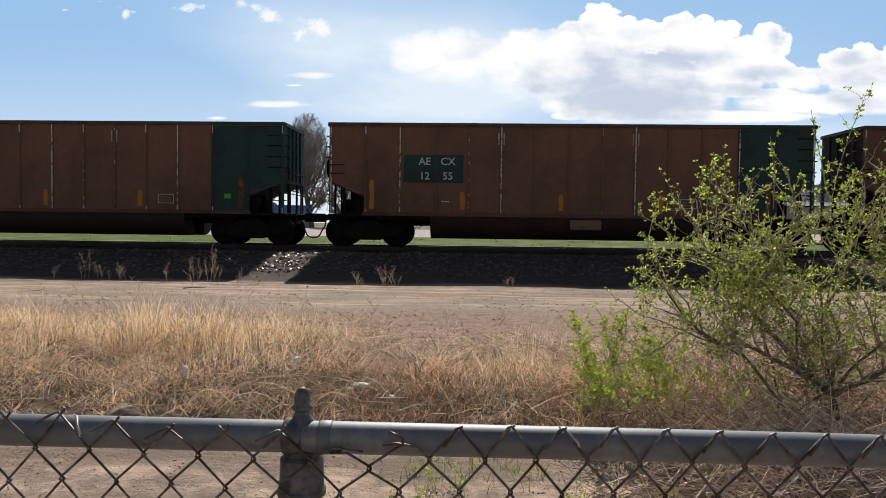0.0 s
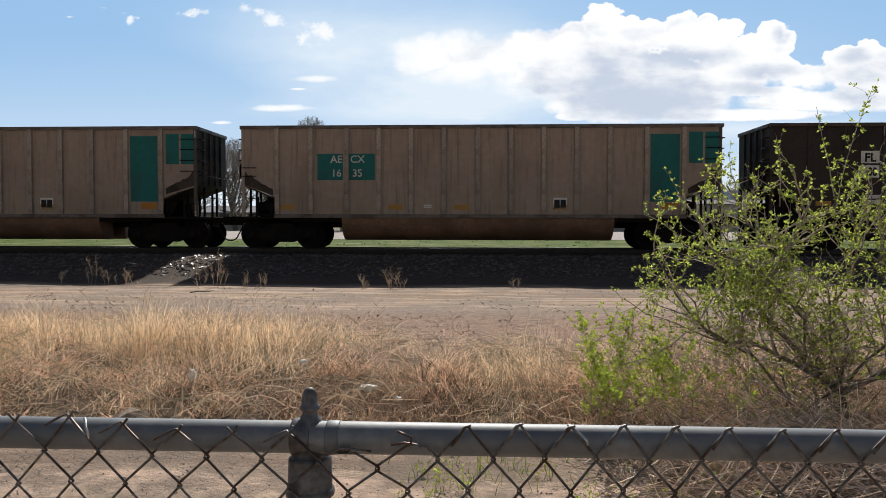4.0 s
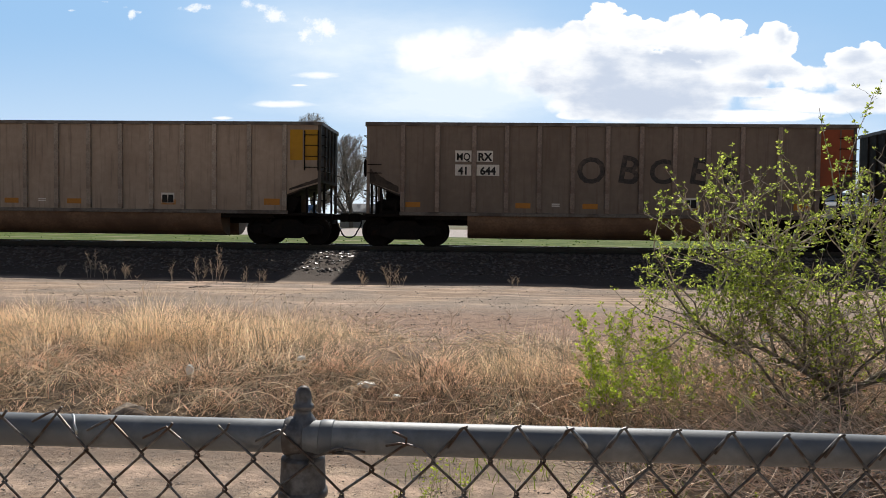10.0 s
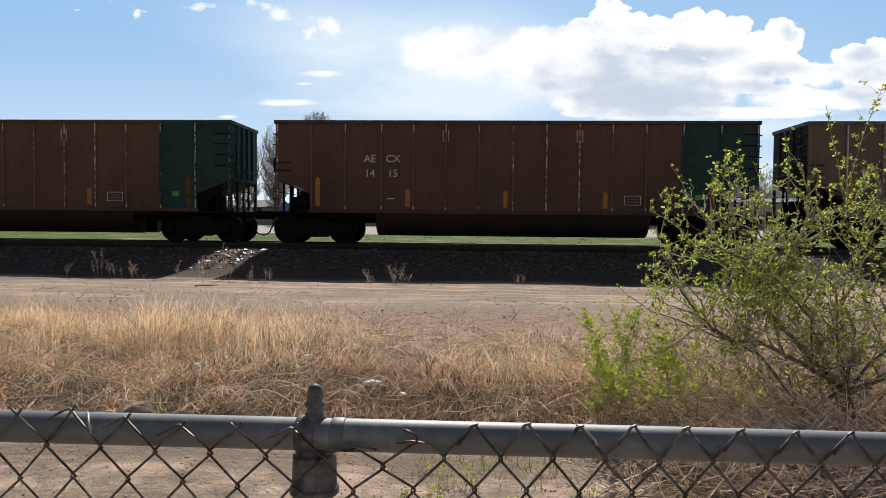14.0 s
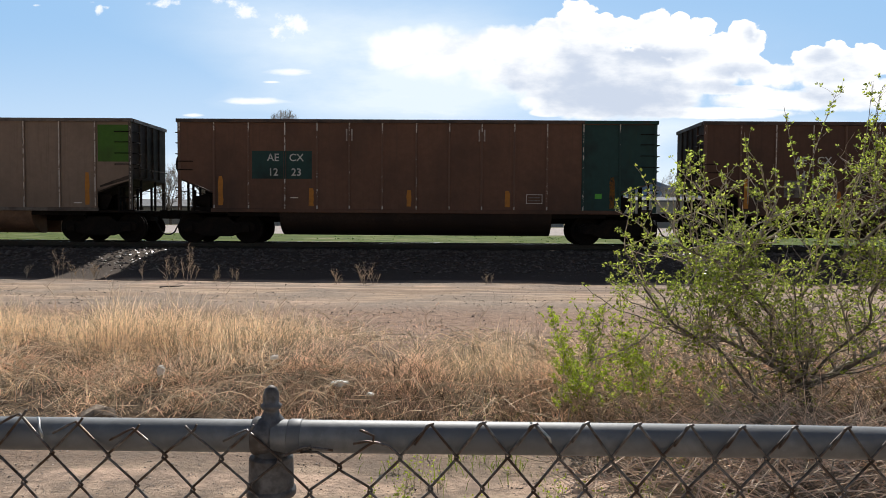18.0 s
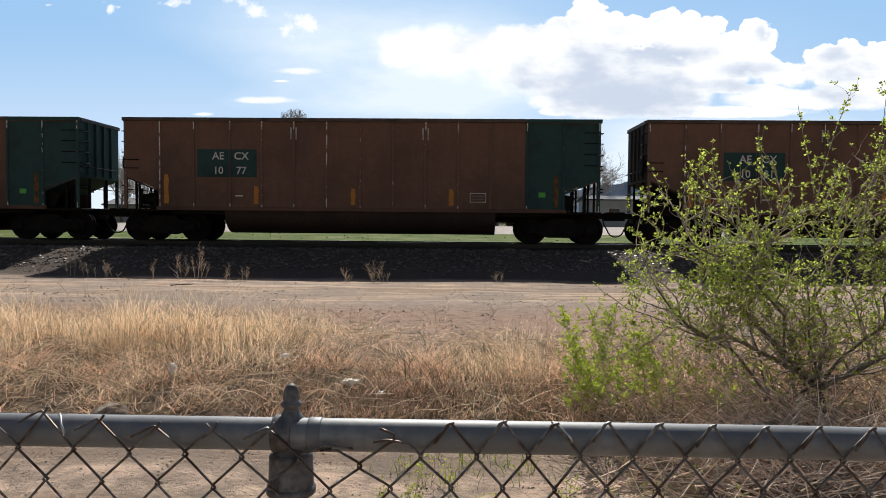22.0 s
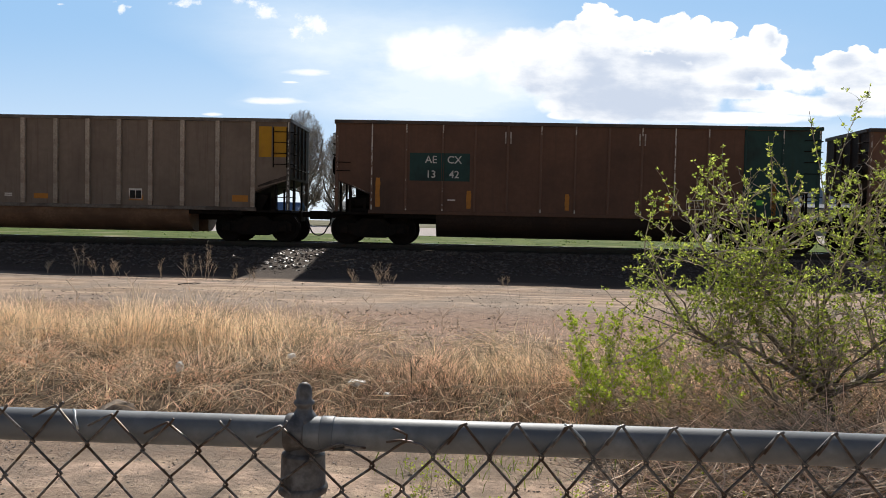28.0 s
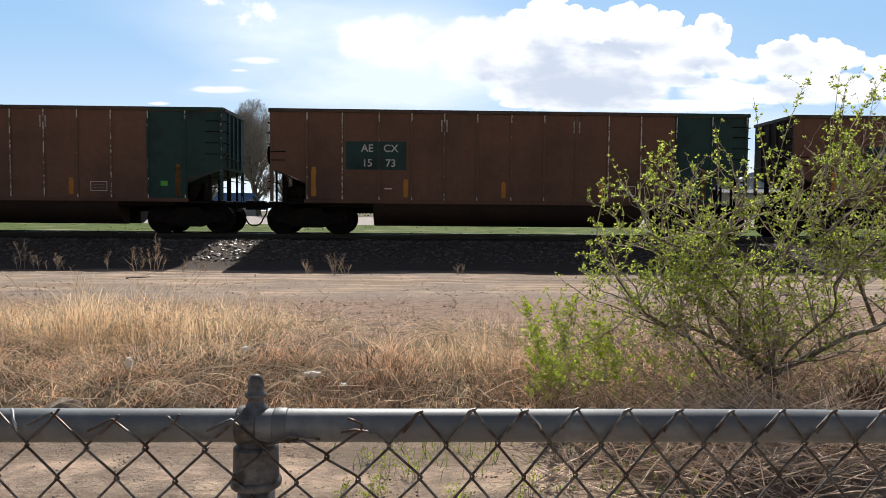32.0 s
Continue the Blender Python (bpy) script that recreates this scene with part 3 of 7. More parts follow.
def ground_material():
    mat = bpy.data.materials.new("ground_dirt_gravel_grass")
    mat.use_nodes = True
    nt = mat.node_tree
    N, L = nt.nodes.new, nt.links.new
    bsdf = nt.nodes["Principled BSDF"]
    bsdf.inputs["Roughness"].default_value = 0.95
    bsdf.inputs["Specular IOR Level"].default_value = 0.1
    tc = N("ShaderNodeTexCoord")
    sep = N("ShaderNodeSeparateXYZ")
    L(tc.outputs["Object"], sep.inputs[0])

    def tex(scale, detail=6, rough=0.6, stretch=(1, 1, 1)):
        mp = N("ShaderNodeMapping")
        L(tc.outputs["Object"], mp.inputs[0])
        mp.inputs[3].default_value = stretch
        n = N("ShaderNodeTexNoise")
        L(mp.outputs[0], n.inputs["Vector"])
        n.inputs["Scale"].default_value, n.inputs["Detail"].default_value, n.inputs["Roughness"].default_value = scale, detail, rough
        return n.outputs[0]

    def m(op, a, b):
        n = N("ShaderNodeMath")
        n.operation = op
        for i, v in ((0, a), (1, b)):
            if isinstance(v, (int, float)):
                n.inputs[i].default_value = v
            else:
                L(v, n.inputs[i])
        return n.outputs[0]

    def rng(x, lo, hi, a=0.0, b=1.0):
        n = N("ShaderNodeMapRange")
        n.interpolation_type = "SMOOTHSTEP"
        L(x, n.inputs[0])
        n.inputs[1].default_value, n.inputs[2].default_value, n.inputs[3].default_value, n.inputs[4].default_value = lo, hi, a, b
        return n.outputs[0]

    def mix(f, a, b):
        n = N("ShaderNodeMix")
        n.data_type = "RGBA"
        if isinstance(f, float):
            n.inputs[0].default_value = f
        else:
            L(f, n.inputs[0])
        for i, c in ((6, a), (7, b)):
            if isinstance(c, tuple):
                n.inputs[i].default_value = (*c, 1)
            else:
                L(c, n.inputs[i])
        return n.outputs[2]

    yv = m("ADD", sep.outputs[1], m("MULTIPLY", m("SUBTRACT", tex(0.5), 0.5), 1.1))
    grain, clod, patch = tex(38, 8, 0.7), tex(6, 7, 0.65), tex(0.55, 4, 0.55)
    ruts = tex(1.0, 5, 0.6, (0.10, 3.2, 1))
    dirt = mix(rng(grain, 0.3, 0.7), (0.22, 0.155, 0.115), (0.45, 0.34, 0.255))
    dirt = mix(rng(ruts, 0.46, 0.60, 0.0, 0.9), dirt, (0.60, 0.455, 0.335))
    tracks = tex(1.0, 6, 0.62, (0.035, 0.95, 1))
    dirt = mix(rng(tracks, 0.50, 0.58, 0.0, 0.9), dirt, (0.66, 0.475, 0.36))
    dirt = mix(rng(tracks, 0.44, 0.38, 0.0, 0.8), dirt, (0.24, 0.175, 0.135))
    stony = mix(rng(grain, 0.35, 0.65), (0.18, 0.142, 0.116), (0.46, 0.375, 0.305))
    road = mix(rng(m("ADD", patch, m("MULTIPLY", tracks, 0.8)), 0.78, 1.02), dirt, stony)
    road = mix(rng(tex(7, 9, 0.78), 0.53, 0.64, 0.0, 0.6), road, (0.225, 0.172, 0.138))
    road = mix(rng(tex(2.2, 6, 0.6, (0.5, 1.6, 1)), 0.56, 0.70, 0.0, 0.6), road, (0.54, 0.42, 0.33))
    worn_lanes = rng(yv, 11.6, 13.6, 0.18, 1.0)
    # rut lines: real streaks, with the ridges' light and shade put into the colour
    lines = tex(1.0, 8, 0.72, (0.06, 4.2, 1))
    road = mix(m("MULTIPLY", rng(lines, 0.55, 0.60, 0.0, 0.85), worn_lanes), road, (0.185, 0.130, 0.100))
    road = mix(m("MULTIPLY", rng(lines, 0.43, 0.38, 0.0, 0.85), worn_lanes), road, (0.68, 0.51, 0.40))
    pebbly = mix(rng(tex(16, 9, 0.8), 0.42, 0.60), (0.19, 0.152, 0.128), (0.47, 0.385, 0.325))
    road = mix(m("MULTIPLY", rng(tex(0.9, 5, 0.6, (0.35, 1.0, 1)), 0.36, 0.58, 0.25, 0.95), rng(yv, 13.9, 11.9)), road, pebbly)
    soil = mix(rng(clod, 0.35, 0.65), (0.055, 0.038, 0.027), (0.20, 0.145, 0.098))
    ballast = mix(rng(tex(26, 3, 0.8), 0.38, 0.62), (0.072, 0.056, 0.047), (0.118, 0.093, 0.077))
    fines = mix(rng(grain, 0.3, 0.7), (0.072, 0.058, 0.050), (0.125, 0.101, 0.086))
    lawn = mix(rng(tex(0.9, 6, 0.7), 0.35, 0.65), (0.052, 0.090, 0.016), (0.135, 0.170, 0.040))
    lawn = mix(rng(tex(0.22, 5, 0.6), 0.52, 0.70, 0.0, 0.8), lawn, (0.30, 0.27, 0.16))
    pale = mix(rng(tex(3.0), 0.3, 0.7), (0.40, 0.355, 0.335), (0.52, 0.465, 0.44))
    far = mix(rng(tex(0.05), 0.4, 0.6), (0.13, 0.13, 0.08), (0.22, 0.19, 0.12))
    near = mix(rng(tex(1.6, 7, 0.7), 0.40, 0.62, 0.0, 0.85), dirt, (0.225, 0.178, 0.142))
    col = mix(rng(yv, 4.7, 5.3), near, soil)
    stubble = mix(rng(grain, 0.32, 0.68), (0.20, 0.132, 0.100), (0.50, 0.355, 0.270))
    stubble = mix(rng(tex(5.0, 9, 0.78, (0.7, 1.6, 1)), 0.50, 0.58, 0.0, 0.85), stubble, (0.155, 0.105, 0.079))
    col = mix(rng(yv, 6.5, 7.6), col, stubble)
    col = mix(rng(yv, 11.2, 13.0), col, road)
    col = mix(rng(yv, 17.0, 17.7), col, fines)
    col = mix(rng(yv, 18.6, 19.9), col, ballast)
    col = mix(rng(yv, 27.3, 28.3), col, lawn)
    col = mix(rng(sep.outputs[1], 59.6, 60.0), col, pale)
    col = mix(rng(sep.outputs[1], 74.0, 76.0), col, far)
    L(col, bsdf.inputs["Base Color"])
    b = N("ShaderNodeBump")
    b.inputs["Strength"].default_value, b.inputs["Distance"].default_value = 0.9, 0.03
    h = m("ADD", m("MULTIPLY", grain, 0.6), m("MULTIPLY", tex(14, 6), 1.0))
    L(h, b.inputs["Height"])
    L(b.outputs[0], bsdf.inputs["Normal"])
    return mat


mats()
M["ground"] = ground_material()


# ---- building helpers ----
class Soup:
    """Vertices and faces gathered from simple forms."""

    def __init__(self):
        self.v, self.f = [], []

    def box(self, x0, x1, y0, y1, z0, z1):
        n = len(self.v)
        self.v += [(x, y, z) for x in (x0, x1) for y in (y0, y1) for z in (z0, z1)]
        self.f += [tuple(n + i for i in q) for q in ((0, 1, 3, 2), (4, 6, 7, 5), (0, 4, 5, 1), (2, 3, 7, 6), (0, 2, 6, 4), (1, 5, 7, 3))]
        return self

    def prism(self, profile, a, b, axis="y"):
        """A flat outline pulled from a to b along an axis; the outline lies in the other two."""
        n, k = len(self.v), len(profile)
        for d in (a, b):
            for p, q in profile:
                self.v.append({"y": (p, d, q), "x": (d, p, q), "z": (p, q, d)}[axis])
        self.f.append(tuple(n + i for i in range(k)))
        self.f.append(tuple(n + k + i for i in reversed(range(k))))
        for i in range(k):
            j = (i + 1) % k
            self.f.append((n + i, n + k + i, n + k + j, n + j))
        return self

    def tube(self, pts, radii, sides=5, cap=True):
        """A round bar along points; radii: one or one a point."""
        pts = [Vector(p) for p in pts]
        if isinstance(radii, (int, float)):
            radii = [radii] * len(pts)
        n = len(self.v)
        ref = Vector((0.13, 0.41, 0.9)).normalized()
        for i, p in enumerate(pts):
            d = pts[min(i + 1, len(pts) - 1)] - pts[max(i - 1, 0)]
            d = d.normalized() if d.length > 1e-9 else Vector((0, 0, 1))
            a = d.cross(ref)
            if a.length < 1e-3:
                a = d.cross(Vector((1, 0, 0)))
            a.normalize()
            b = d.cross(a)
            for s in range(sides):
                w = 2 * math.pi * s / sides
                q = p + (a * math.cos(w) + b * math.sin(w)) * radii[i]
                self.v.append((q.x, q.y, q.z))
        for i in range(len(pts) - 1):
            for s in range(sides):
                t = (s + 1) % sides
                self.f.append((n + i * sides + s, n + i * sides + t, n + (i + 1) * sides + t, n + (i + 1) * sides + s))
        if cap and sides > 2:
            self.f.append(tuple(n + s for s in reversed(range(sides))))
            self.f.append(tuple(n + (len(pts) - 1) * sides + s for s in range(sides)))
        return self

    def lathe(self, profile, sides=16, axis="z", at=(0, 0, 0)):
        """Radius and height pairs turned about an axis."""
        n = len(self.v)
        for r, h in profile:
            for s in range(sides):
                w = 2 * math.pi * s / sides
                a, b = r * math.cos(w), r * math.sin(w)
                p = {"z": (a, b, h), "y": (a, h, b), "x": (h, a, b)}[axis]
                self.v.append((p[0] + at[0], p[1] + at[1], p[2] + at[2]))
        k = len(profile)
        for i in range(k - 1):
            for s in range(sides):
                t = (s + 1) % sides
                self.f.append((n + i * sides + s, n + i * sides + t, n + (i + 1) * sides + t, n + (i + 1) * sides + s))
        self.f.append(tuple(n + s for s in reversed(range(sides))))
        self.f.append(tuple(n + (k - 1) * sides + s for s in range(sides)))
        return self

    def face(self, *pts):
        n = len(self.v)
        self.v += [tuple(p) for p in pts]
        self.f.append(tuple(range(n, n + len(pts))))
        return self

    def mesh(self, name, mat, smooth=False):
        me = bpy.data.meshes.new(name)
        me.from_pydata(self.v, [], self.f)
        me.materials.append(mat)
        if smooth:
            me.polygons.foreach_set("use_smooth", [True] * len(me.polygons))
        me.update()
        return me


def bevelled(me, width, segments=2):
    bm = bmesh.new()
    bm.from_mesh(me)
    bmesh.ops.remove_doubles(bm, verts=bm.verts, dist=1e-5)
    bmesh.ops.recalc_face_normals(bm, faces=bm.faces)
    sharp = [e for e in bm.edges if len(e.link_faces) == 2 and e.calc_face_angle(0) > 0.6]
    bmesh.ops.bevel(bm, geom=sharp, offset=width, segments=segments, affect="EDGES", clamp_overlap=True)
    bm.to_mesh(me)
    bm.free()
    return me


def part(name, me, parent, label="", at=None):
    """Links a mesh as one part under a thing or part."""
    ob = new(name, me)
    ob.parent = parent
    if at is not None:
        ob.matrix_basis = at if isinstance(at, Matrix) else Matrix.Translation(at)
    if label:
        tagged(ob, label)
    return ob


def thing(name, label, category, group="", at=None, me=None, kind=""):
    ob = new(name, me)
    if at is not None:
        ob.matrix_basis = at if isinstance(at, Matrix) else Matrix.Translation(at)
    return tagged(ob, label, category, group, kind)


TEXT = {}


def text_mesh(words, height, mat, bold=0.0, squeeze=1.0):
    """Lettering in the built-in font, in the xz plane, facing -y, centred on its own width, base on z = 0."""
    key = (words, height, mat.name, bold, squeeze)
    if key in TEXT:
        return TEXT[key]
    cu = bpy.data.curves.new("lettering", "FONT")
    cu.body, cu.size, cu.align_x, cu.offset, cu.extrude = words, height / 0.7, "CENTER", bold, 0.0
    cu.resolution_u = 3
    ob = bpy.data.objects.new("lettering", cu)
    scene.collection.objects.link(ob)
    dg = bpy.context.evaluated_depsgraph_get()
    me = bpy.data.meshes.new_from_object(ob.evaluated_get(dg))
    bpy.data.objects.remove(ob)
    bpy.data.curves.remove(cu)
    me.transform(Matrix.Rotation(radians(90), 4, "X") @ Matrix.Diagonal((squeeze, 1, 1, 1)))
    me.materials.clear()
    me.materials.append(mat)
    TEXT[key] = me
    return me


# ---- ground and track ----
RAIL_Z, TRACK_Y, FACE_Y = 0.77, 23.60, 22.30
PROFILE = [(-4000, 0.0), (4.7, 0.0), (5.4, 0.05), (6.2, 0.12), (7.4, 0.20), (8.6, 0.13), (10.2, 0.0), (17.1, 0.02), (18.4, 0.10), (20.4, 0.47),
           (21.2, 0.56), (26.5, 0.56), (28.2, 0.40), (59.5, 0.36), (61.0, 0.46), (73.0, 0.90), (4000, 0.90)]


def ground_z(x, y):
    for (y0, z0), (y1, z1) in zip(PROFILE, PROFILE[1:]):
        if y <= y1:
            t = (y - y0) / (y1 - y0)
            z = z0 + (z1 - z0) * t
            break
    if 3.0 < y < 20.5 and abs(x) < 30:
        z += 0.035 * noise.noise(Vector((x * 0.8, y * 0.8, 0.3))) + 0.012 * noise.noise(Vector((x * 3.1, y * 3.1, 2.0)))
        if 9.5 < y < 17.0:
            z += 0.018 * math.sin(y * 2.9 + 0.5 * noise.noise(Vector((x * 0.3, y * 0.3, 5)))) * noise.noise(Vector((x * 0.15, y, 9)))
    return z


def build_ground():
    xs = [-4000, -800, -200, -70, -34] + list(np.arange(-24, 24.1, 0.3)) + [34, 70, 200, 800, 4000]
    ys = [-4000, -300, -30, -4, 1.5, 3.0] + list(np.arange(3.3, 12, 0.15)) + list(np.arange(12, 22, 0.28)) + [22.5, 24, 26.5, 27.3, 28.2, 34, 44, 52, 59.5, 61, 67, 73, 80, 200, 900, 4000]
    v = [(float(x), float(y), ground_z(x, y)) for y in ys for x in xs]
    k = len(xs)
    f = [(j * k + i, j * k + i + 1, (j + 1) * k + i + 1, (j + 1) * k + i) for j in range(len(ys) - 1) for i in range(k - 1)]
    s = Soup()
    s.v, s.f = v, f
    thing("ground", "pale dirt and gravel ground with a grassy far side", "ground", kind="structure", me=s.mesh("ground", M["ground"], True))


def stones(name, label, count, area, size, mat, seed, drift=0.0):
    """Scattered stones; drift: how far they gather in long drifts."""
    rnd = random.Random(seed)
    s = Soup()
    for _ in range(count):
        x, y = rnd.uniform(area[0], area[1]), rnd.uniform(area[2], area[3])
        if drift and noise.noise(Vector((x * 0.35, y * 1.5, seed))) + 0.5 * noise.noise(Vector((x * 1.6, y * 3.0, seed))) < drift * (rnd.random() - 0.3):
            continue
        r = size[0] + (size[1] - size[0]) * rnd.random() ** (2.2 if drift else 1.0)
        z = ground_z(x, y) + r * 0.15
        n = len(s.v)
        for dx, dy, dz in ((1, 0, 0), (0, 1, 0), (-1, 0, 0), (0, -1, 0), (0, 0, 1), (0, 0, -1)):
            a, b, c = rnd.uniform(0.6, 1.25), rnd.uniform(-0.35, 0.35), rnd.uniform(-0.35, 0.35)
            s.v.append((x + r * (dx * a + b * 0.6), y + r * (dy * a + c * 0.6), z + r * (dz * a * 0.6 + b * 0.4)))
        for a, b in ((0, 1), (1, 2), (2, 3), (3, 0)):
            s.f += [(n + a, n + b, n + 4), (n + b, n + a, n + 5)]
    thing(name, label, "stones", me=s.mesh(name, mat), kind="stuff")


def build_track():
    track = thing("railway_track", "worn steel railway track on dark timber ties in ballast", "railway track", at=(0, TRACK_Y, 0), kind="structure")
    for side in (-0.7525, 0.7525):
        s = Soup()
        s.prism([(-0.07, 0.60), (0.07, 0.60), (0.07, 0.615), (0.012, 0.645), (0.012, 0.725), (0.034, 0.735), (0.034, 0.760), (-0.034, 0.760), (-0.034, 0.735), (-0.012, 0.725), (-0.012, 0.645), (-0.07, 0.615)], -160, 160, "x")
        rail = part("rail", s.mesh("rail", M["rail"]), track, at=(0, side, 0))
        s = Soup().prism([(-0.033, 0.760), (0.033, 0.760), (0.026, 0.770), (-0.026, 0.770)], -160, 160, "x")
        part("rail_head", s.mesh("rail_head", M["rail_head"]), rail, "bright polished running surface")
    tie = bevelled(Soup().box(-0.11, 0.11, -1.30, 1.30, 0.43, 0.60).mesh("tie", M["tie"]), 0.008, 1)
    for i in range(130):
        part("tie", tie, track, at=(-34 + i * 0.56, 0, 0))


build_ground()
build_track()

# ---- coal cars ----
HALF, ROOF, SILL, TUB_Z = 7.40, 3.83, 1.06, 0.26
POSTS = [1.13, 2.20, 3.33, 4.33, 5.33, 6.35, 7.40, 8.42, 9.42, 10.42, 11.43, 12.54, 13.66]
CACHE = {}


def shared(key, make):
    if key not in CACHE:
        CACHE[key] = make()
    return CACHE[key]


def side_sheet(mat):
    out = [(-HALF, ROOF - 0.06), (HALF, ROOF - 0.06), (HALF, 1.94), (6.32, 1.64), (6.32, SILL), (-6.32, SILL), (-6.32, 1.60), (-HALF, 2.02)]
    return bevelled(Soup().prism(out, 0, 0.02).mesh("side_sheet", mat), 0.004, 1)


def end_sheet(mat):
    s = Soup()
    s.box(-0.02, 0, -1.27, 1.27, 2.02, ROOF - 0.06)
    s.prism([(0, 2.03), (0, 1.975), (-1.09, 1.53), (-2.3, 0.96), (-2.3, 1.00), (-1.08, 1.575), (-0.04, 2.02)], -1.275, 1.275)
    for y in (-0.75, -0.25, 0.25, 0.75):
        s.box(0, 0.05, y - 0.04, y + 0.04, 2.05, ROOF - 0.1)
    return s.mesh("end_sheet", mat)


def tub(mat):
    prof = [(-1.25, SILL - 0.02)] + [(-0.42 - 0.83 * math.cos(a), 0.94 - 0.68 * math.sin(a)) for a in np.linspace(0, math.pi / 2, 12)] + [(-0.40, TUB_Z), (-0.36, TUB_Z + 0.08), (-0.36, SILL - 0.02)]
    s = Soup().prism(prof, -4.25, 4.20, "x")
    return s.mesh("tub", mat)


def post_mesh(mat, width, depth):
    return bevelled(Soup().box(-width / 2, width / 2, -depth, 0.0, SILL + 0.02, ROOF - 0.08).mesh("side_post", mat), 0.008, 1)


def chord_mesh(mat):
    s = Soup().prism([(-0.075, 0), (0.05, 0), (0.05, 0.105), (-0.06, 0.105), (-0.075, 0.09)], -HALF - 0.03, HALF + 0.03, "x")
    return s.mesh("top_chord", mat)


def truck_parts():
    out = [(-1.15, 0.36), (-1.17, 0.56), (-0.98, 0.66), (-0.55, 0.64), (-0.33, 0.80), (0.33, 0.80), (0.55, 0.64), (0.98, 0.66), (1.17, 0.56), (1.15, 0.36), (0.80, 0.34), (0.42, 0.20), (-0.42, 0.20), (-0.80, 0.34)]
    side = bevelled(Soup().prism(out, -0.07, 0.07).mesh("side_frame", M["black_steel"]), 0.02, 1)
    s = Soup().box(-0.22, 0.22, -0.92, 0.92, 0.40, 0.72)
    bolster = bevelled(s.mesh("bolster", M["black_steel"]), 0.02, 1)
    s = Soup()
    for x in (-0.12, 0.0, 0.12):
        for k in range(5):
            s.lathe([(0.052, 0.29 + k * 0.045), (0.062, 0.31 + k * 0.045)], 8, "z", (x, 0, 0))
    spring = s.mesh("spring", M["black_steel"])
    s = Soup()
    s.lathe([(0.075, -1.12), (0.082, -1.08), (0.082, -0.98), (0.068, -0.96), (0.068, 0.96), (0.082, 0.98), (0.082, 1.08), (0.075, 1.12)], 10, "y")
    for sg in (-1, 1):
        prof = [(0.10, sg * 0.66), (0.32, sg * 0.70), (0.40, sg * 0.68), (0.485, sg * 0.682), (0.485, sg * 0.705), (0.457, sg * 0.715), (0.452, sg * 0.81), (0.40, sg * 0.815), (0.33, sg * 0.77), (0.12, sg * 0.80)]
        s.lathe(prof if sg > 0 else prof[::-1], 28, "y")
    wheel = s.mesh("wheelset", M["wheel"], False)
    return side, bolster, spring, wheel


def rung(width):
    return Soup().tube([(0, 0, 0), (0, -0.09, 0), (width, -0.09, 0), (width, 0, 0)], 0.013, 6).mesh("grab_iron", M["black_steel"], True)


def hose_mesh():
    pts = [(0.30, -0.25, 0.80), (0.33, -0.26, 0.62)] + [(0.71 + 0.26 * math.cos(a), -0.26, 0.46 + 0.26 * math.sin(a) * 0.9) for a in np.linspace(math.pi * 1.05, math.pi * 1.95, 9)] + [(1.09, -0.26, 0.62), (1.12, -0.25, 0.80)]
    return Soup().tube([(x, y, z) for x, y, z in pts], 0.024, 7).mesh("air_hose", M["rubber"], True)


def coupler_mesh():
    s = Soup()
    s.box(-0.55, 0.52, -0.10, 0.10, 0.80, 0.98)
    s.prism([(0.40, -0.16), (0.66, -0.20), (0.74, -0.05), (0.62, 0.02), (0.74, 0.12), (0.60, 0.22), (0.40, 0.18)], 0.74, 1.02, "z")
    return bevelled(s.mesh("coupler", M["black_steel"]), 0.015, 1)


def plate(w, h, mat, t=0.004):
    return shared(("plate", round(w, 3), round(h, 3), mat.name, t), lambda: Soup().box(-w / 2, w / 2, -t, 0, -h / 2, h / 2).mesh("plate", mat))


def worn_strip(w, h, mat, seed):
    """An upright painted strip with ragged, uneven edges."""
    def make():
        rnd = random.Random(seed)
        left = [(-w / 2 * rnd.uniform(0.8, 1.05) * (0.8 if i == 5 else 1), -h / 2 + h * i / 5) for i in range(6)]
        right = [(w / 2 * rnd.uniform(0.7, 1.1) * (0.75 if i == 5 else 1), -h / 2 + h * i / 5) for i in reversed(range(6))]
        return Soup().prism(left + right, -0.004, 0).mesh("reflector", mat)
    return shared(("strip", w, h, mat.name, seed), make)


def ring(w, h, t, mat):
    """A thin flat rectangular outline."""
    s = Soup()
    for y in (0.0, -0.004):
        s.v += [(-w, y, -h), (w, y, -h), (w, y, h), (-w, y, h), (-w + t, y, -h + t), (w - t, y, -h + t), (w - t, y, h - t), (-w + t, y, h - t)]
    for i in range(4):
        j = (i + 1) % 4
        s.f += [(8 + i, 8 + j, 12 + j, 12 + i), (i, 4 + i, 4 + j, j), (i, j, 8 + j, 8 + i), (4 + i, 12 + i, 12 + j, 4 + j)]
    return s.mesh("data_stencil", mat)


def soot_patch(sx, rise):
    """A ragged dark stain along the sloping lower edge of a side sheet."""
    rnd = random.Random(int(rise * 100) + sx)
    low = [(7.33, 1.97 if sx > 0 else 2.00), (6.40, 1.70 if sx > 0 else 1.66)]
    (xa, za), (xb, zb) = low
    top = []
    for i in range(13):
        t = i / 12
        top.append((xb + (xa - xb) * t, zb + (za - zb) * t + rise * (0.45 + 0.55 * t) * rnd.uniform(0.78, 1.06)))
    return Soup().prism([(sx * x, z) for x, z in low + top], -0.003, 0).mesh("soot_stain", M["end_soot"])


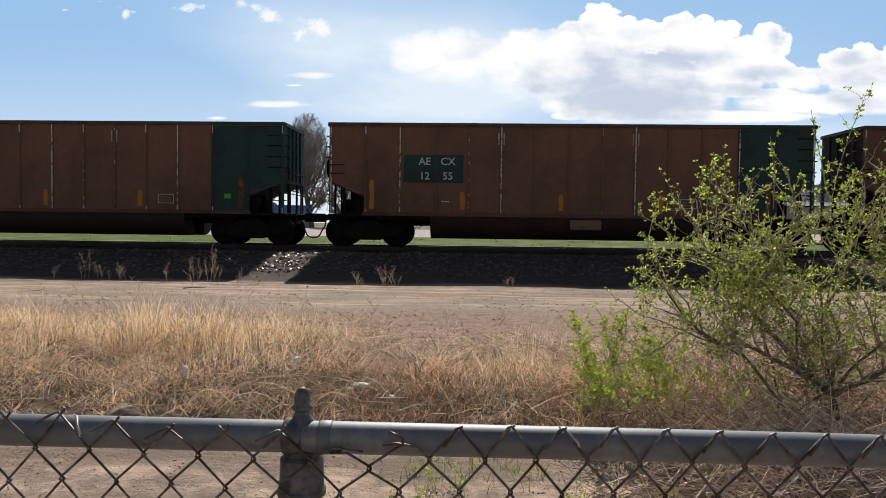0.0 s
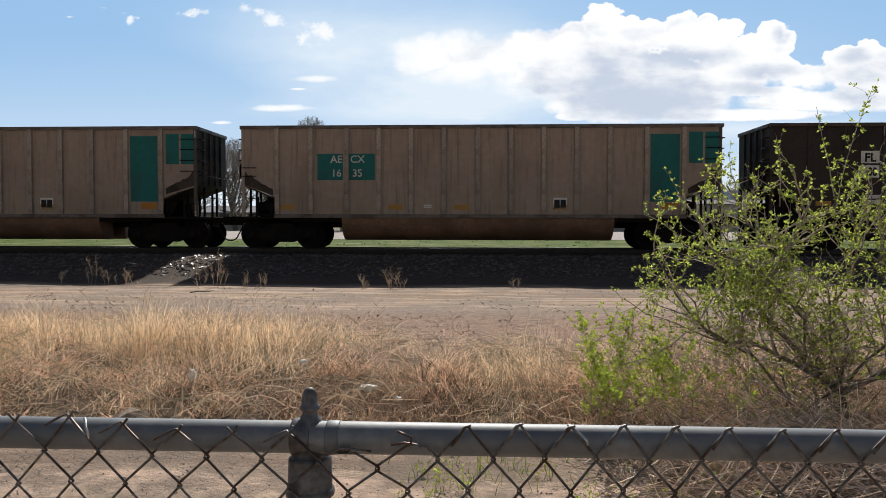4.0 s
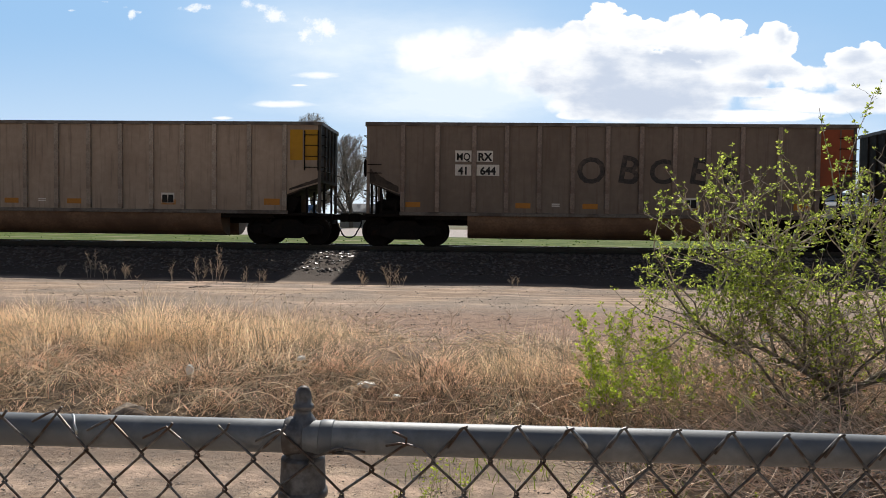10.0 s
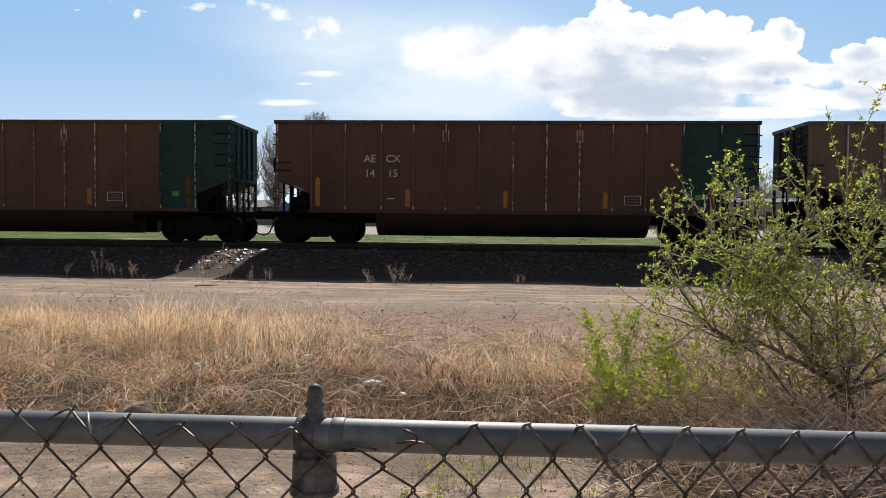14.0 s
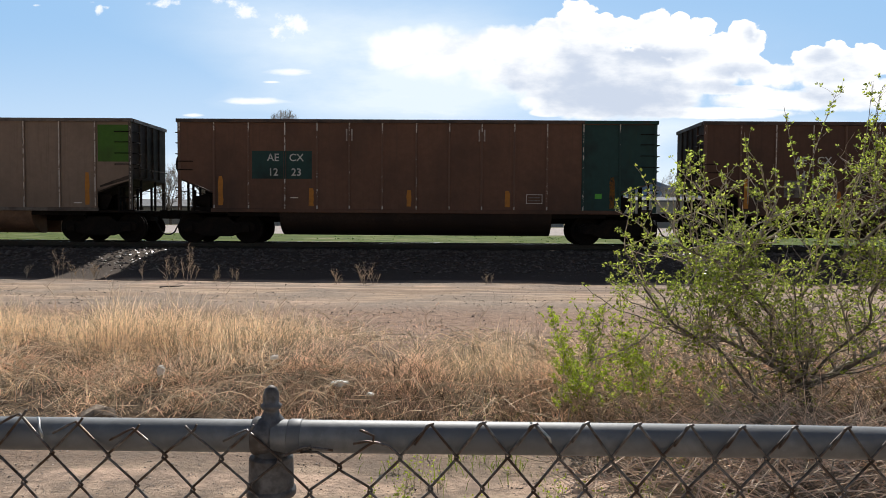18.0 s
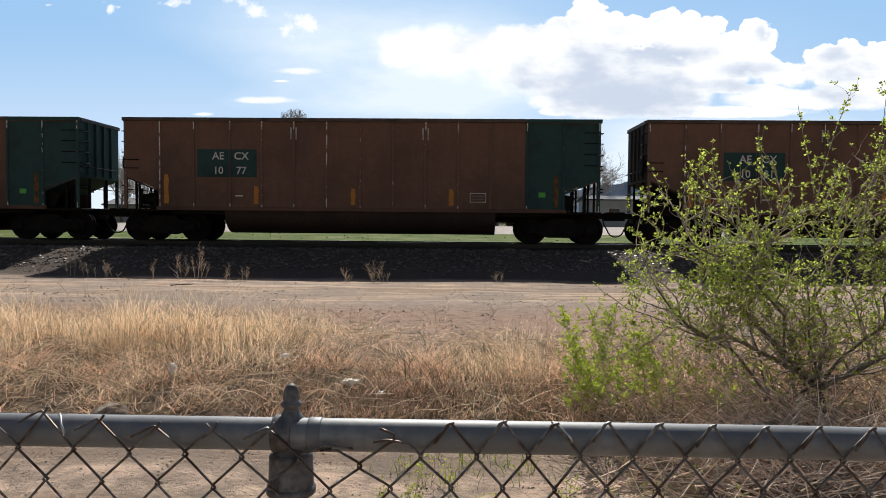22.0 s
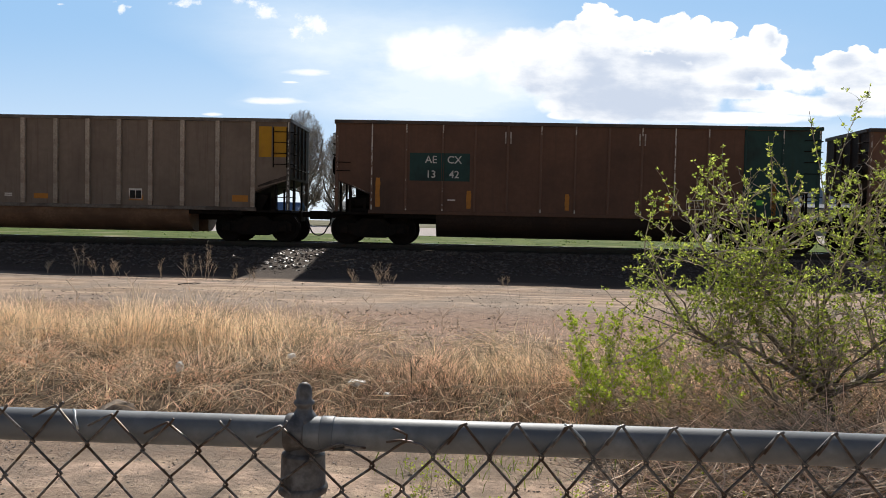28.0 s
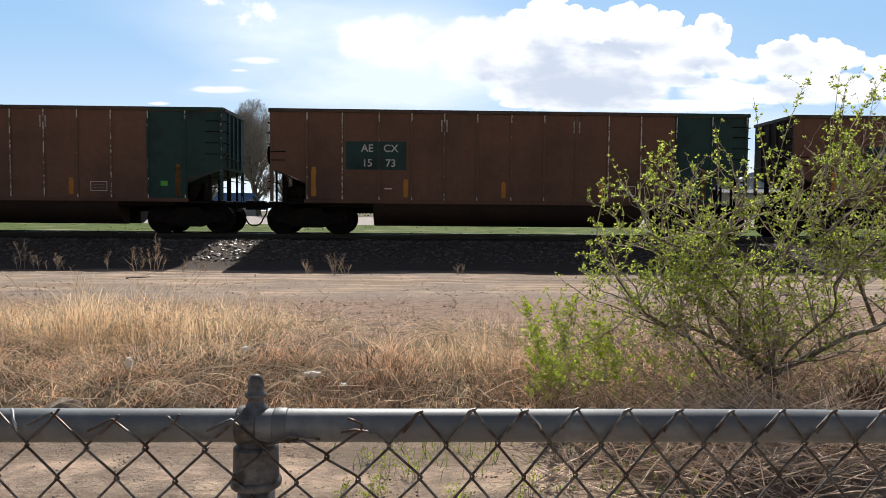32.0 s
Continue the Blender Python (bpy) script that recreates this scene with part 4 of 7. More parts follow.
WHEELS, CARS = {-0.89: [], 0.89: []}, []
SCHEMES = {
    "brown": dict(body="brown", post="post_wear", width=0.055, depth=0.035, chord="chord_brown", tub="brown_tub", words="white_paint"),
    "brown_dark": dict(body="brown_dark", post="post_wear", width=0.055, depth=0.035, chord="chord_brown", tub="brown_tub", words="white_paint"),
    "tan": dict(body="tan", post="post_tan", width=0.135, depth=0.075, chord="chord", tub="tan_tub", words="white_paint"),
    "light": dict(body="tan_light", post="post_light", width=0.135, depth=0.075, chord="chord", tub="tan_tub", words="white_paint"),
    "taupe": dict(body="taupe", post="post_taupe", width=0.085, depth=0.05, chord="chord", tub="tan_tub", words="black_paint"),
    # brown_tub here: shade low on the tub is put into a darker colour
    "taupe_rib": dict(body="taupe_dark", post="post_sooty", width=0.085, depth=0.05, chord="chord", tub="brown_tub", words="black_paint"),
    "tan_rib": dict(body="tan", post="post_light", width=0.135, depth=0.075, chord="chord", tub="tan_tub", words="white_paint"),
    "dark": dict(body="dark", post="post_dark", width=0.050, depth=0.035, chord="chord_brown", tub="dark", words="black_paint"),
}


def coal_car(scheme, marks, number, board="", end="", extra=(), label=""):
    """One coal car; local x along the train, z = 0 at the rail top. marks and number: pairs of halves either side of a post."""
    k = SCHEMES[scheme]
    brown = scheme in ("brown", "brown_dark")
    car = thing("coal_car", label, "rail car", "cars of the coal train", at=(0, TRACK_Y, RAIL_Z))
    face = -1.30
    sheet = shared(("sheet", scheme), lambda: side_sheet(M[k["body"]]))
    part("side_sheet", sheet, car, at=(0, face, 0))
    part("side_sheet", sheet, car, at=(0, -face - 0.02, 0))
    right_end = "green" if brown else "end_soot"
    left_end = "end_brown" if brown else "end_soot"
    part("end_sheet", shared(("end", right_end), lambda: end_sheet(M[right_end])), car, "", at=(HALF, 0, 0))
    part("end_sheet", shared(("end", left_end), lambda: end_sheet(M[left_end])), car, at=pose(-HALF, 0, 0, 0, 0, 180))
    chord = shared(("chord", k["chord"]), lambda: chord_mesh(M[k["chord"]]))
    part("top_chord", chord, car, at=(0, face, ROOF - 0.10))
    part("top_chord", chord, car, at=pose(0, -face, ROOF - 0.10, 0, 0, 180))
    if brown:
        over = shared("chord_paint", lambda: Soup().box(12.56 - HALF, HALF + 0.026, -0.079, -0.075, 0.0, 0.088).mesh("painted_panel", M["chord_green"]))
        part("painted_panel", over, car, "green paint on the end of the top chord", at=(0, face, ROOF - 0.10))
    cap = shared(("endcap", k["chord"]), lambda: Soup().box(-0.06, 0.05, -1.24, 1.24, 0, 0.10).mesh("end_chord", M[k["chord"]]))
    for sx in (-1, 1):
        part("end_chord", cap, car, at=(sx * HALF, 0, ROOF - 0.10))
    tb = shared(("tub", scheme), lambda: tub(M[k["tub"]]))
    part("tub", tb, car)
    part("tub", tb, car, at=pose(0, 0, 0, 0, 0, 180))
    pm = shared(("post", scheme), lambda: post_mesh(M[k["post"]], k["width"], k["depth"]))
    pe = shared(("poste", scheme), lambda: post_mesh(M[k["body"]], k["width"] + 0.03, k["depth"] * 0.6))
    pg = shared("postg", lambda: post_mesh(M["post_green"], k["width"], k["depth"]))
    pf = shared("postf", lambda: post_mesh(M["green"], k["width"] + 0.03, k["depth"] * 0.6))
    for p in POSTS:
        painted = brown and p > 12.5
        part("side_post", pg if painted else pm, car, at=(p - HALF, face, 0))
        if brown or scheme == "dark":
            part("post_flange", pf if painted else pe, car, at=(p - HALF, face, 0))
    sill = shared(("sill", scheme), lambda: bevelled(Soup().box(-6.36, 6.36, -0.06, 0.02, SILL - 0.10, SILL + 0.012).mesh("side_sill", M[k["chord" if scheme in ("tan", "taupe", "light", "tan_rib", "taupe_rib") else "body"]]), 0.01, 1))
    part("side_sill", sill, car, at=(0, face, 0))
    part("side_sill", sill, car, at=pose(0, -face, 0, 0, 0, 180))
    for sx in (-1, 1):
        tone = "post_green" if brown and sx > 0 else "post_wear" if brown else "corner_fleck" if sx > 0 else k["body"]
        corner = shared(("corner", tone), lambda: bevelled(Soup().box(-0.05, 0.05, -0.05, 0.03, SILL - 0.05, ROOF - 0.10).mesh("corner_post", M[tone]), 0.008, 1))
        for sy in (-1, 1):
            part("corner_post", corner, car, at=pose(sx * (HALF - 0.05), sy * 1.27, 0, 0, 0, 0 if sy < 0 else 180))
    # underframe and end platforms
    beam = shared("beam", lambda: bevelled(Soup().box(-7.55, 7.55, -0.32, 0.32, 0.66, 1.0).mesh("centre_sill", M["black_steel"]), 0.01, 1))
    part("centre_sill", beam, car)
    plat = shared("platform", lambda: bevelled(Soup().box(-1.55, 0.06, -1.25, 1.25, SILL - 0.14, SILL - 0.06).box(-3.35, -1.50, -1.22, 1.22, SILL - 0.22, SILL - 0.02).mesh("end_platform", M["black_steel"]), 0.008, 1))
    stan = shared("stanchion", lambda: Soup().box(-0.03, 0.03, -0.03, 0.03, SILL - 0.06, 2.0).mesh("stanchion", M["black_steel"]))
    slope = shared("gusset", lambda: Soup().prism([(-1.1, SILL - 0.04), (-0.92, SILL - 0.04), (-0.72, 1.45), (-1.1, 1.55)], -1.08, -1.06).mesh("gusset", M["black_steel"]))
    coup = shared("coupler", coupler_mesh)
    rail = shared("end_rail", lambda: Soup().tube([(0.03, -1.20, 0), (0.10, -1.15, 0), (0.10, 1.15, 0), (0.03, 1.20, 0)], 0.014, 6).mesh("end_rail", M["black_steel"], True))
    for sx, rz in ((1, 0), (-1, 180)):
        m = pose(sx * HALF, 0, 0, 0, 0, rz)
        part("end_platform", plat, car, at=m)
        part("coupler", coup, car, at=m)
        part("gusset", slope, car, at=m)
        part("end_rail", rail, car, at=m @ Matrix.Translation((0, 0, 1.62)))
        part("end_rail", rail, car, at=m @ Matrix.Translation((0, 0, 2.30)))
        # dark web added to block the bright view under the slope sheet
        reach = -0.95 if sx > 0 else -0.45
        web = shared(("web", sx), lambda: Soup().prism([(-3.2, SILL - 0.12), (reach, SILL - 0.12), (reach, 1.56 + 0.42 * (reach + 1.1)), (-1.1, 1.54), (-3.2, SILL - 0.10)], -0.02, 0.02).mesh("slope_web", M["black_steel"]))
        part("slope_web", web, car, at=m)
        # plain dark plate added to fill the lower part of the opening
        if sx < 0:
            filler = shared("filler", lambda: Soup().prism([(-0.95, SILL - 0.10), (-0.06, SILL - 0.10), (-0.06, 1.44), (-0.34, 1.50), (-0.95, 1.46)], -0.62, -0.60).mesh("step_apron", M["black_steel"]))
            part("step_apron", filler, car, at=m)
        for dx, dy in ((-0.45, -1.21), (-0.45, 1.21), (-0.05, -0.55), (-0.05, 0.55), (-0.62, -0.5), (-0.62, 0.5)):
            part("stanchion", stan, car, at=m @ Matrix.Translation((dx, dy, 0)))
    part("air_hose", shared("hose", hose_mesh), car, at=(HALF, 0, 0))
    # brake gear on the rear platform
    part("brake_wheel", shared("bwheel", lambda: Soup().lathe([(0.27, -0.015), (0.29, 0), (0.27, 0.015), (0.25, 0)], 18, "x").tube([(0, 0, -0.27), (0, 0, 0.27)], 0.012, 5).tube([(0, -0.27, 0), (0, 0.27, 0)], 0.012, 5).mesh("brake_wheel", M["black_steel"])), car, at=(-HALF - 0.10, -0.9, 2.45))
    part("brake_cylinder", shared("bcyl", lambda: Soup().lathe([(0.0, -0.35), (0.15, -0.35), (0.17, -0.3), (0.17, 0.2), (0.10, 0.3), (0.0, 0.3)], 12, "x").mesh("brake_cylinder", M["black_steel"])), car, at=(-HALF + 0.75, -0.9, 1.30))
    part("air_reservoir", shared("resv", lambda: Soup().lathe([(0.0, -0.42), (0.16, -0.40), (0.21, -0.34), (0.21, 0.34), (0.16, 0.40), (0.0, 0.42)], 14, "x").mesh("air_reservoir", M["black_steel"], True)), car, at=(-HALF + 0.98, -0.88, 1.32))
    part("brake_bracket", shared("bbr", lambda: Soup().box(-0.42, 0.30, -0.02, 0.02, 0.0, 0.09).box(-0.40, -0.30, -0.02, 0.02, 0.09, 0.62).box(0.05, 0.14, -0.02, 0.02, 0.09, 0.42).mesh("brake_bracket", M["black_steel"])), car, at=(-HALF + 0.80, -1.10, SILL - 0.04))
    # ladders and grab irons
    g = shared("rung", lambda: rung(0.42))
    for z in (3.42, 3.10, 2.76, 2.42):
        part("ladder_rung", g, car, at=(HALF - 0.50, face, z))
    if end == "yellow":
        stile = shared("stile", lambda: bevelled(Soup().box(-0.018, 0.018, -0.088, -0.066, 2.32, 3.56).mesh("ladder_stile", M["black_steel"]), 0.004, 1))
        for dx in (-0.50, -0.08):
            part("ladder_stile", stile, car, at=(HALF + dx, face, 0))
    for z in (1.72, 1.40):
        part("ladder_rung", g, car, at=(HALF - 0.47, face + 0.09, z))
    for z in (2.52, 2.26):
        part("grab_iron", g, car, at=(-HALF + 0.04, face, z))
    ge = shared("rung_end", lambda: Soup().tube([(0, 0, 0), (0.09, 0, 0), (0.09, 0.42, 0), (0, 0.42, 0)], 0.013, 6).mesh("grab_iron", M["black_steel"], True))
    for z in (3.42, 3.10, 2.76, 2.42, 1.72, 1.40):
        part("ladder_rung", ge, car, at=(HALF, -1.25, z))
        part("ladder_rung", ge, car, at=pose(-HALF, -0.83, z, 0, 0, 180))
    # running gear
    side, bolster, spring, wheel = shared("truck", truck_parts)
    for sx in (-1, 1):
        tr = part("truck", bolster, car, at=(sx * 6.25, 0, 0))
        for sy in (-1, 1):
            part("side_frame", side, tr, at=(0, sy * 1.0, 0))
            part("spring", spring, tr, at=(0, sy * 1.0, 0))
        for dx in (-0.89, 0.89):
            box = shared("axle_box", lambda: bevelled(Soup().box(-0.13, 0.13, -0.05, 0.05, -0.13, 0.13).mesh("axle_box", M["black_steel"]), 0.02, 1))
            for sy in (-1.09, 1.09):
                part("axle_box", box, tr, at=(dx, sy, 0.457))
            WHEELS[dx].append(part("wheelset", wheel, tr, at=(dx, 0, 0.457)))
    # paint and writing
    f = face - 0.001
    if brown:
        gp = shared("greenpanel", lambda: Soup().prism([(12.56 - HALF, ROOF - 0.12), (HALF - 0.01, ROOF - 0.12), (HALF - 0.01, 1.96), (6.32, 1.66), (6.32, SILL + 0.02), (12.56 - HALF, SILL + 0.02)], -0.004, 0).mesh("painted_panel", M["green"]))
        part("painted_panel", gp, car, "faded green end panel", at=(0, f, 0))
        if scheme == "brown":
            part("painted_panel", plate(1.86, 0.86, M["green"]), car, "faded green number panel", at=(3.24 - HALF, f, 2.43))
            part("painted_panel", plate(0.054, 0.86, M["green"], 0.003), car, at=(3.33 - HALF, f - 0.0345, 2.43))
        for x in (5.25, 5.41, 9.34, 9.50):
            part("worn_mark", plate(0.045, 0.36, M["bare_metal"]), car, at=(x - HALF, f - 0.040, 3.36))
        for x, z, h in ((1.33, 1.60, 0.90), (4.15, 1.42, 0.55), (7.18, 1.40, 0.50), (10.22, 1.40, 0.50), (13.44, 1.60, 0.98)):
            part("reflector", worn_strip(0.16, h, M["reflector"], len(CARS) % 3 + int(x)), car, "faded orange reflective strip", at=(x - HALF, f, z + 0.02))
        part("tag", plate(0.21, 0.15, M["neon"]), car, "light green tag", at=(13.02 - HALF, f - 0.004, 1.52))
    elif scheme in ("tan", "light", "tan_rib"):
        for x in (1.45, 4.85, 6.9, 9.95):
            part("reflector", plate(0.46, 0.16, M["reflector_y" if end == "teal" else "reflector"]), car, "faded orange reflective strip", at=(x - HALF, f, SILL + 0.24))
        part("reflector", plate(0.50, 0.20, M["reflector"]), car, "faded orange reflective strip", at=(13.25 - HALF, f, SILL + 0.28))
    elif scheme in ("taupe", "taupe_rib"):
        for x, z, h in ((1.27, 1.70, 0.9), (3.94, 1.50, 0.5), (6.10, 1.50, 0.5), (8.45, 1.48, 0.5), (10.50, 1.48, 0.5), (13.40, 1.66, 1.0)):
            part("reflector", worn_strip(0.15, h, M["reflector"], len(CARS) % 3 + int(x)), car, "faded orange reflective strip", at=(x - HALF, f, z))
    else:
        for x in (1.60, 4.9, 7.9, 10.85):
            part("reflector", plate(0.46, 0.14, M["reflector_y"]), car, "faded orange reflective strip", at=(x - HALF, f, SILL + 0.36))
        part("reflector", plate(0.46, 0.22, M["reflector_y"]), car, "faded orange reflective strip", at=(13.4 - HALF, f, SILL + 0.38))
    # coal soot creeping up from the cut ends
    if not brown and scheme != "dark":
        rise = 0.46 if end in ("teal", "orange") else 0.15
        for sx in (-1, 1):
            part("soot_stain", shared(("soot", sx, rise), lambda: soot_patch(sx, rise)), car, "black coal soot above the cut end", at=(0, f, 0))
    if end == "teal":
        part("painted_panel", plate(0.88, 2.06, M["teal"]), car, "teal painted panel", at=(13.10 - HALF, f, 2.50))
        part("painted_panel", plate(0.42, 0.95, M["teal"]), car, "teal painted panel", at=(14.02 - HALF, f, 3.12))
        part("painted_panel", plate(0.40, 0.95, M["teal"]), car, "teal painted panel", at=(14.50 - HALF, f, 3.12))
    elif end == "orange":
        part("painted_panel", plate(0.58, 1.72, M["orange_end"]), car, "red-orange painted panel", at=(14.02 - HALF, f, 2.82))
        part("painted_panel", plate(0.42, 1.40, M["orange_end"]), car, "red-orange painted panel", at=(14.56 - HALF, f, 2.98))
    elif end == "yellow":
        part("painted_panel", plate(0.40, 0.95, M["yellow_end"]), car, "ochre yellow painted panel", at=(14.02 - HALF, f, 3.12))
        part("painted_panel", plate(0.44, 0.95, M["yellow_end"]), car, "ochre yellow painted panel", at=(14.50 - HALF, f, 3.12))
    elif end == "leaf":
        part("painted_panel", plate(1.00, 1.14, M["leafgreen"]), car, "grass green painted panel", at=(14.24 - HALF, f, 3.07))
    elif end == "red":
        rp = shared("redpanel", lambda: Soup().prism([(13.72 - HALF, ROOF - 0.12), (HALF - 0.02, ROOF - 0.12), (HALF - 0.02, 2.05), (13.72 - HALF, 1.66)], -0.004, 0).mesh("painted_panel", M["red_end"]))
        part("painted_panel", rp, car, "crimson painted end panel", at=(0, f, 0))
    if board == "teal":
        part("number_panel", plate(0.80, 0.82, M["teal"]), car, "teal number panel", at=(2.80 - HALF, f, 2.55))
        part("number_panel", plate(0.80, 0.82, M["teal"]), car, "teal number panel", at=(3.80 - HALF, f, 2.55))
    px = 3.33
    words = M[k["words"]]
    if board in ("black", "white"):
        words = M["black_paint"]
    if marks:
        for pair, z in ((marks, 2.55), (number, 2.10)) if brown else ((marks, 2.68), (number, 2.25)):
            for side_, wd in ((-1, pair[0]), (1, pair[1])):
                wide = 0.50 if scheme == "dark" else 0.20 * len(wd)
                off = 0.13 if not brown else 0.16
                cx = px + side_ * (off + wide / 2) - HALF
                if board == "white":
                    part("number_board", plate(wide + (0.04 if scheme == "dark" else 0.10), 0.37 if scheme == "dark" else 0.34, M["plate_white"]), car, "dirty white number board", at=(cx, f, z + 0.13))
                me = text_mesh(wd, 0.245 if scheme == "dark" else 0.225, words, (0.005 if "M" in wd else 0.012) if words == M["black_paint"] else 0.004, 0.80 if scheme == "dark" and len(wd) > 2 else 0.84 if "M" in wd else 1.0)
                part("lettering", me, car, at=(cx, f - 0.008, z))
    # data stencil box
    bx = 11.05 if brown else 10.85
    at_box = SILL + 0.36
    if brown:
        part("data_stencil", shared("stencil", lambda: ring(0.25, 0.145, 0.016, M["plate_white"])), car, "small white stencilled data box", at=(bx - HALF, f, at_box))
        for dz in (-0.045, 0.045):
            part("stencil_line", plate(0.36, 0.03, M["spray_pale"]), car, at=(bx - HALF, f, at_box + dz))
    else:
        part("data_stencil", plate(0.42, 0.34, M["plate_white"]), car, "small white data box with dark squares", at=(bx - 0.92 - HALF, f, at_box))
        for dx in (-0.095, 0.095):
            part("stencil_square", plate(0.165, 0.24, M["black_paint"]), car, at=(bx - 0.92 + dx - HALF, f - 0.004, at_box - 0.01))
    bar = plate(0.24, 0.035, M["plate_white"])
    for x, z in ((5.85, SILL + 0.30), (5.85, SILL + 0.24)) if scheme in ("tan", "light", "tan_rib") else ((13.1, SILL + 0.16),) if scheme in ("taupe", "taupe_rib") else ((3.62, SILL + 0.36),):
        part("stencil_bar", bar, car, at=(x - HALF, f, z))
    for what in extra:
        what(car, f)
    CARS.append(car)
    return car


def graffiti(words, x, z, h, mat, tilt=0.0, squeeze=1.0, bold=0.02, step=None, outline=None):
    def add(car, f):
        run = 0.0
        for i, ch in enumerate(words):
            wide_by = {"W": 1.75, "l": 0.75, "F": 1.0}.get(ch, 1.0)
            dx, run = run, run + (step or h * 0.9) * wide_by
            if outline:
                back = text_mesh(ch, h * (1 + 0.08 * math.sin(i * 2.1)), M[outline], bold + 0.022, squeeze)
                part("graffiti_outline", back, car, "pale sprayed outline", at=pose(x + dx - HALF, f - 0.040, z, 0, tilt * (1 if i % 2 else -0.6), 0))
            me = text_mesh(ch, h * (1 + 0.08 * math.sin(i * 2.1)), M[mat], bold, squeeze)
            part("graffiti", me, car, "sprayed graffiti letter", at=pose(x + dx - HALF, f - 0.044 if outline else f - 0.006, z, 0, tilt * (1 if i % 2 else -0.6), 0))
    return add


def emblem(x, z):
    """A sprayed round badge: a pale ring about a dark disc with a pale bar."""
    def add(car, f):
        part("graffiti", Soup().lathe([(0.0, -0.004), (0.29, -0.004), (0.29, 0.0), (0.0, 0.0)], 22, "y").mesh("graffiti", M["spray_pale"]), car, "pale sprayed ring", at=(x - HALF, f, z))
        part("graffiti", Soup().lathe([(0.0, -0.008), (0.26, -0.008), (0.26, -0.004), (0.0, -0.004)], 22, "y").mesh("graffiti", M["spray_black"]), car, "dark sprayed disc", at=(x - HALF, f, z))
        part("graffiti", plate(0.30, 0.07, M["spray_pale"], 0.012), car, "pale sprayed bar", at=pose(x - HALF, f, z - 0.06, 0, 18, 0))
    return add


def patches(rows, w, h, mat, label):
    def add(car, f):
        for x, z in rows:
            part("patch", plate(w, h, M[mat]), car, label, at=(x - HALF, f - 0.004, z))
    return add


BROWN = "rust-brown steel coal car with a faded green end"
TAN = "tan ribbed coal car with a %s end patch"
TAUPE = "taupe-brown coal car with a %s end"
A, R_, F_ = ("AE", "CX"), ("RO", "NX"), ("FU", "RX")


def build_train():
    def brown(n, extra=(), scheme="brown"):
        coal_car(scheme, A if n else None, n, "", "", extra, BROWN)

    brown(None)
    brown(("12", "55"), (patches([(7.95, 0.74)], 0.95, 0.30, "patch_tan", "bare tan patch on the tub"),))
    brown(("10", "47"), (patches([(4.55, 1.42)], 0.42, 0.36, "black_paint", "black overpainted patch"),))
    coal_car("dark", ("FL", "CX"), ("500", "930"), "white", "", (patches([(3.05, 1.62), (3.05, 1.46)], 0.42, 0.11, "plate_white", "small white stencil"),), "dark brown coal car with white number boards")
    coal_car("light", A, ("16", "35"), "teal", "teal", (), TAN % "teal")
    coal_car("light", A, ("16", "09"), "teal", "teal", (), TAN % "teal")
    brown(("15", "72"))
    coal_car("taupe", R_, ("42", "342"), "white", "leaf", (graffiti("WolF", 4.45, 2.0, 0.30, "white_paint", 6, 0.8, 0.0, 0.17), graffiti("Pac", 4.62, 1.62, 0.26, "white_paint", 6, 0.8, 0.0, 0.17)), TAUPE % "green" + ", white scrawl on its side")
    coal_car("tan", ("MQ", "RX"), ("41", "644"), "white", "orange", (graffiti("OBCES", 6.95, 2.02, 0.78, "spray", 9, 1.0, 0.02, 1.05),), TAN % "red-orange" + ", sprayed with graffiti")
    coal_car("light", F_, ("962", "752"), "black", "yellow", (), TAN % "yellow")
    coal_car("taupe_rib", R_, ("40", "027"), "white", "red", (scribble(8.45, 1.98),), TAUPE % "crimson" + ", white scribble on its side")
    brown(("14", "15"), (graffiti("W", 12.05, 1.42, 0.36, "spray_pale", 6, 1.0, 0.0),), "brown_dark")
    brown(("14", "86"))
    brown(("14", "82"), (graffiti("KAZT1", 5.95, 1.20, 0.74, "spray_black", 5, 1.25, 0.05, 0.97, "spray_pale"), emblem(4.88, 1.90),
                         patches([(1.62, 1.62)], 0.10, 0.60, "spray_pale", "pale upright paint stroke"), patches([(1.85, 1.42)], 0.50, 0.09, "spray_pale", "pale level paint stroke"), patches([(2.82, 1.78)], 0.70, 0.52, "spray_pale", "pale overpainted patch"), patches([(3.80, 1.52)], 0.52, 0.26, "spray_pale", "pale overpainted patch")), "brown_dark")
    brown(("12", "23"))
    coal_car("taupe", R_, ("42", "344"), "white", "leaf", (), TAUPE % "green")
    brown(("10", "31"), (patches([(1.85, 1.36), (2.2, 1.34)], 0.2, 0.14, "reflector", "small orange patch"),))
    brown(("10", "77"))
    brown(("11", "85"))
    coal_car("light", F_, ("962", "742"), "black", "yellow", (), TAN % "yellow")
    brown(("12", "39"))
    brown(("13", "42"))
    coal_car("tan_rib", F_, ("962", "665"), "black", "yellow", (), TAN % "yellow")
    brown(("13", "06"), (patches([(1.75, 1.62), (4.75, 1.55), (7.8, 1.52), (9.85, 1.50)], 0.74, 0.32, "pale_yellow", "faded pale yellow rectangle"), patches([(13.0, 1.76)], 0.46, 0.22, "reflector", "orange rectangle"),))
    brown(("15", "73"))
    brown(None)


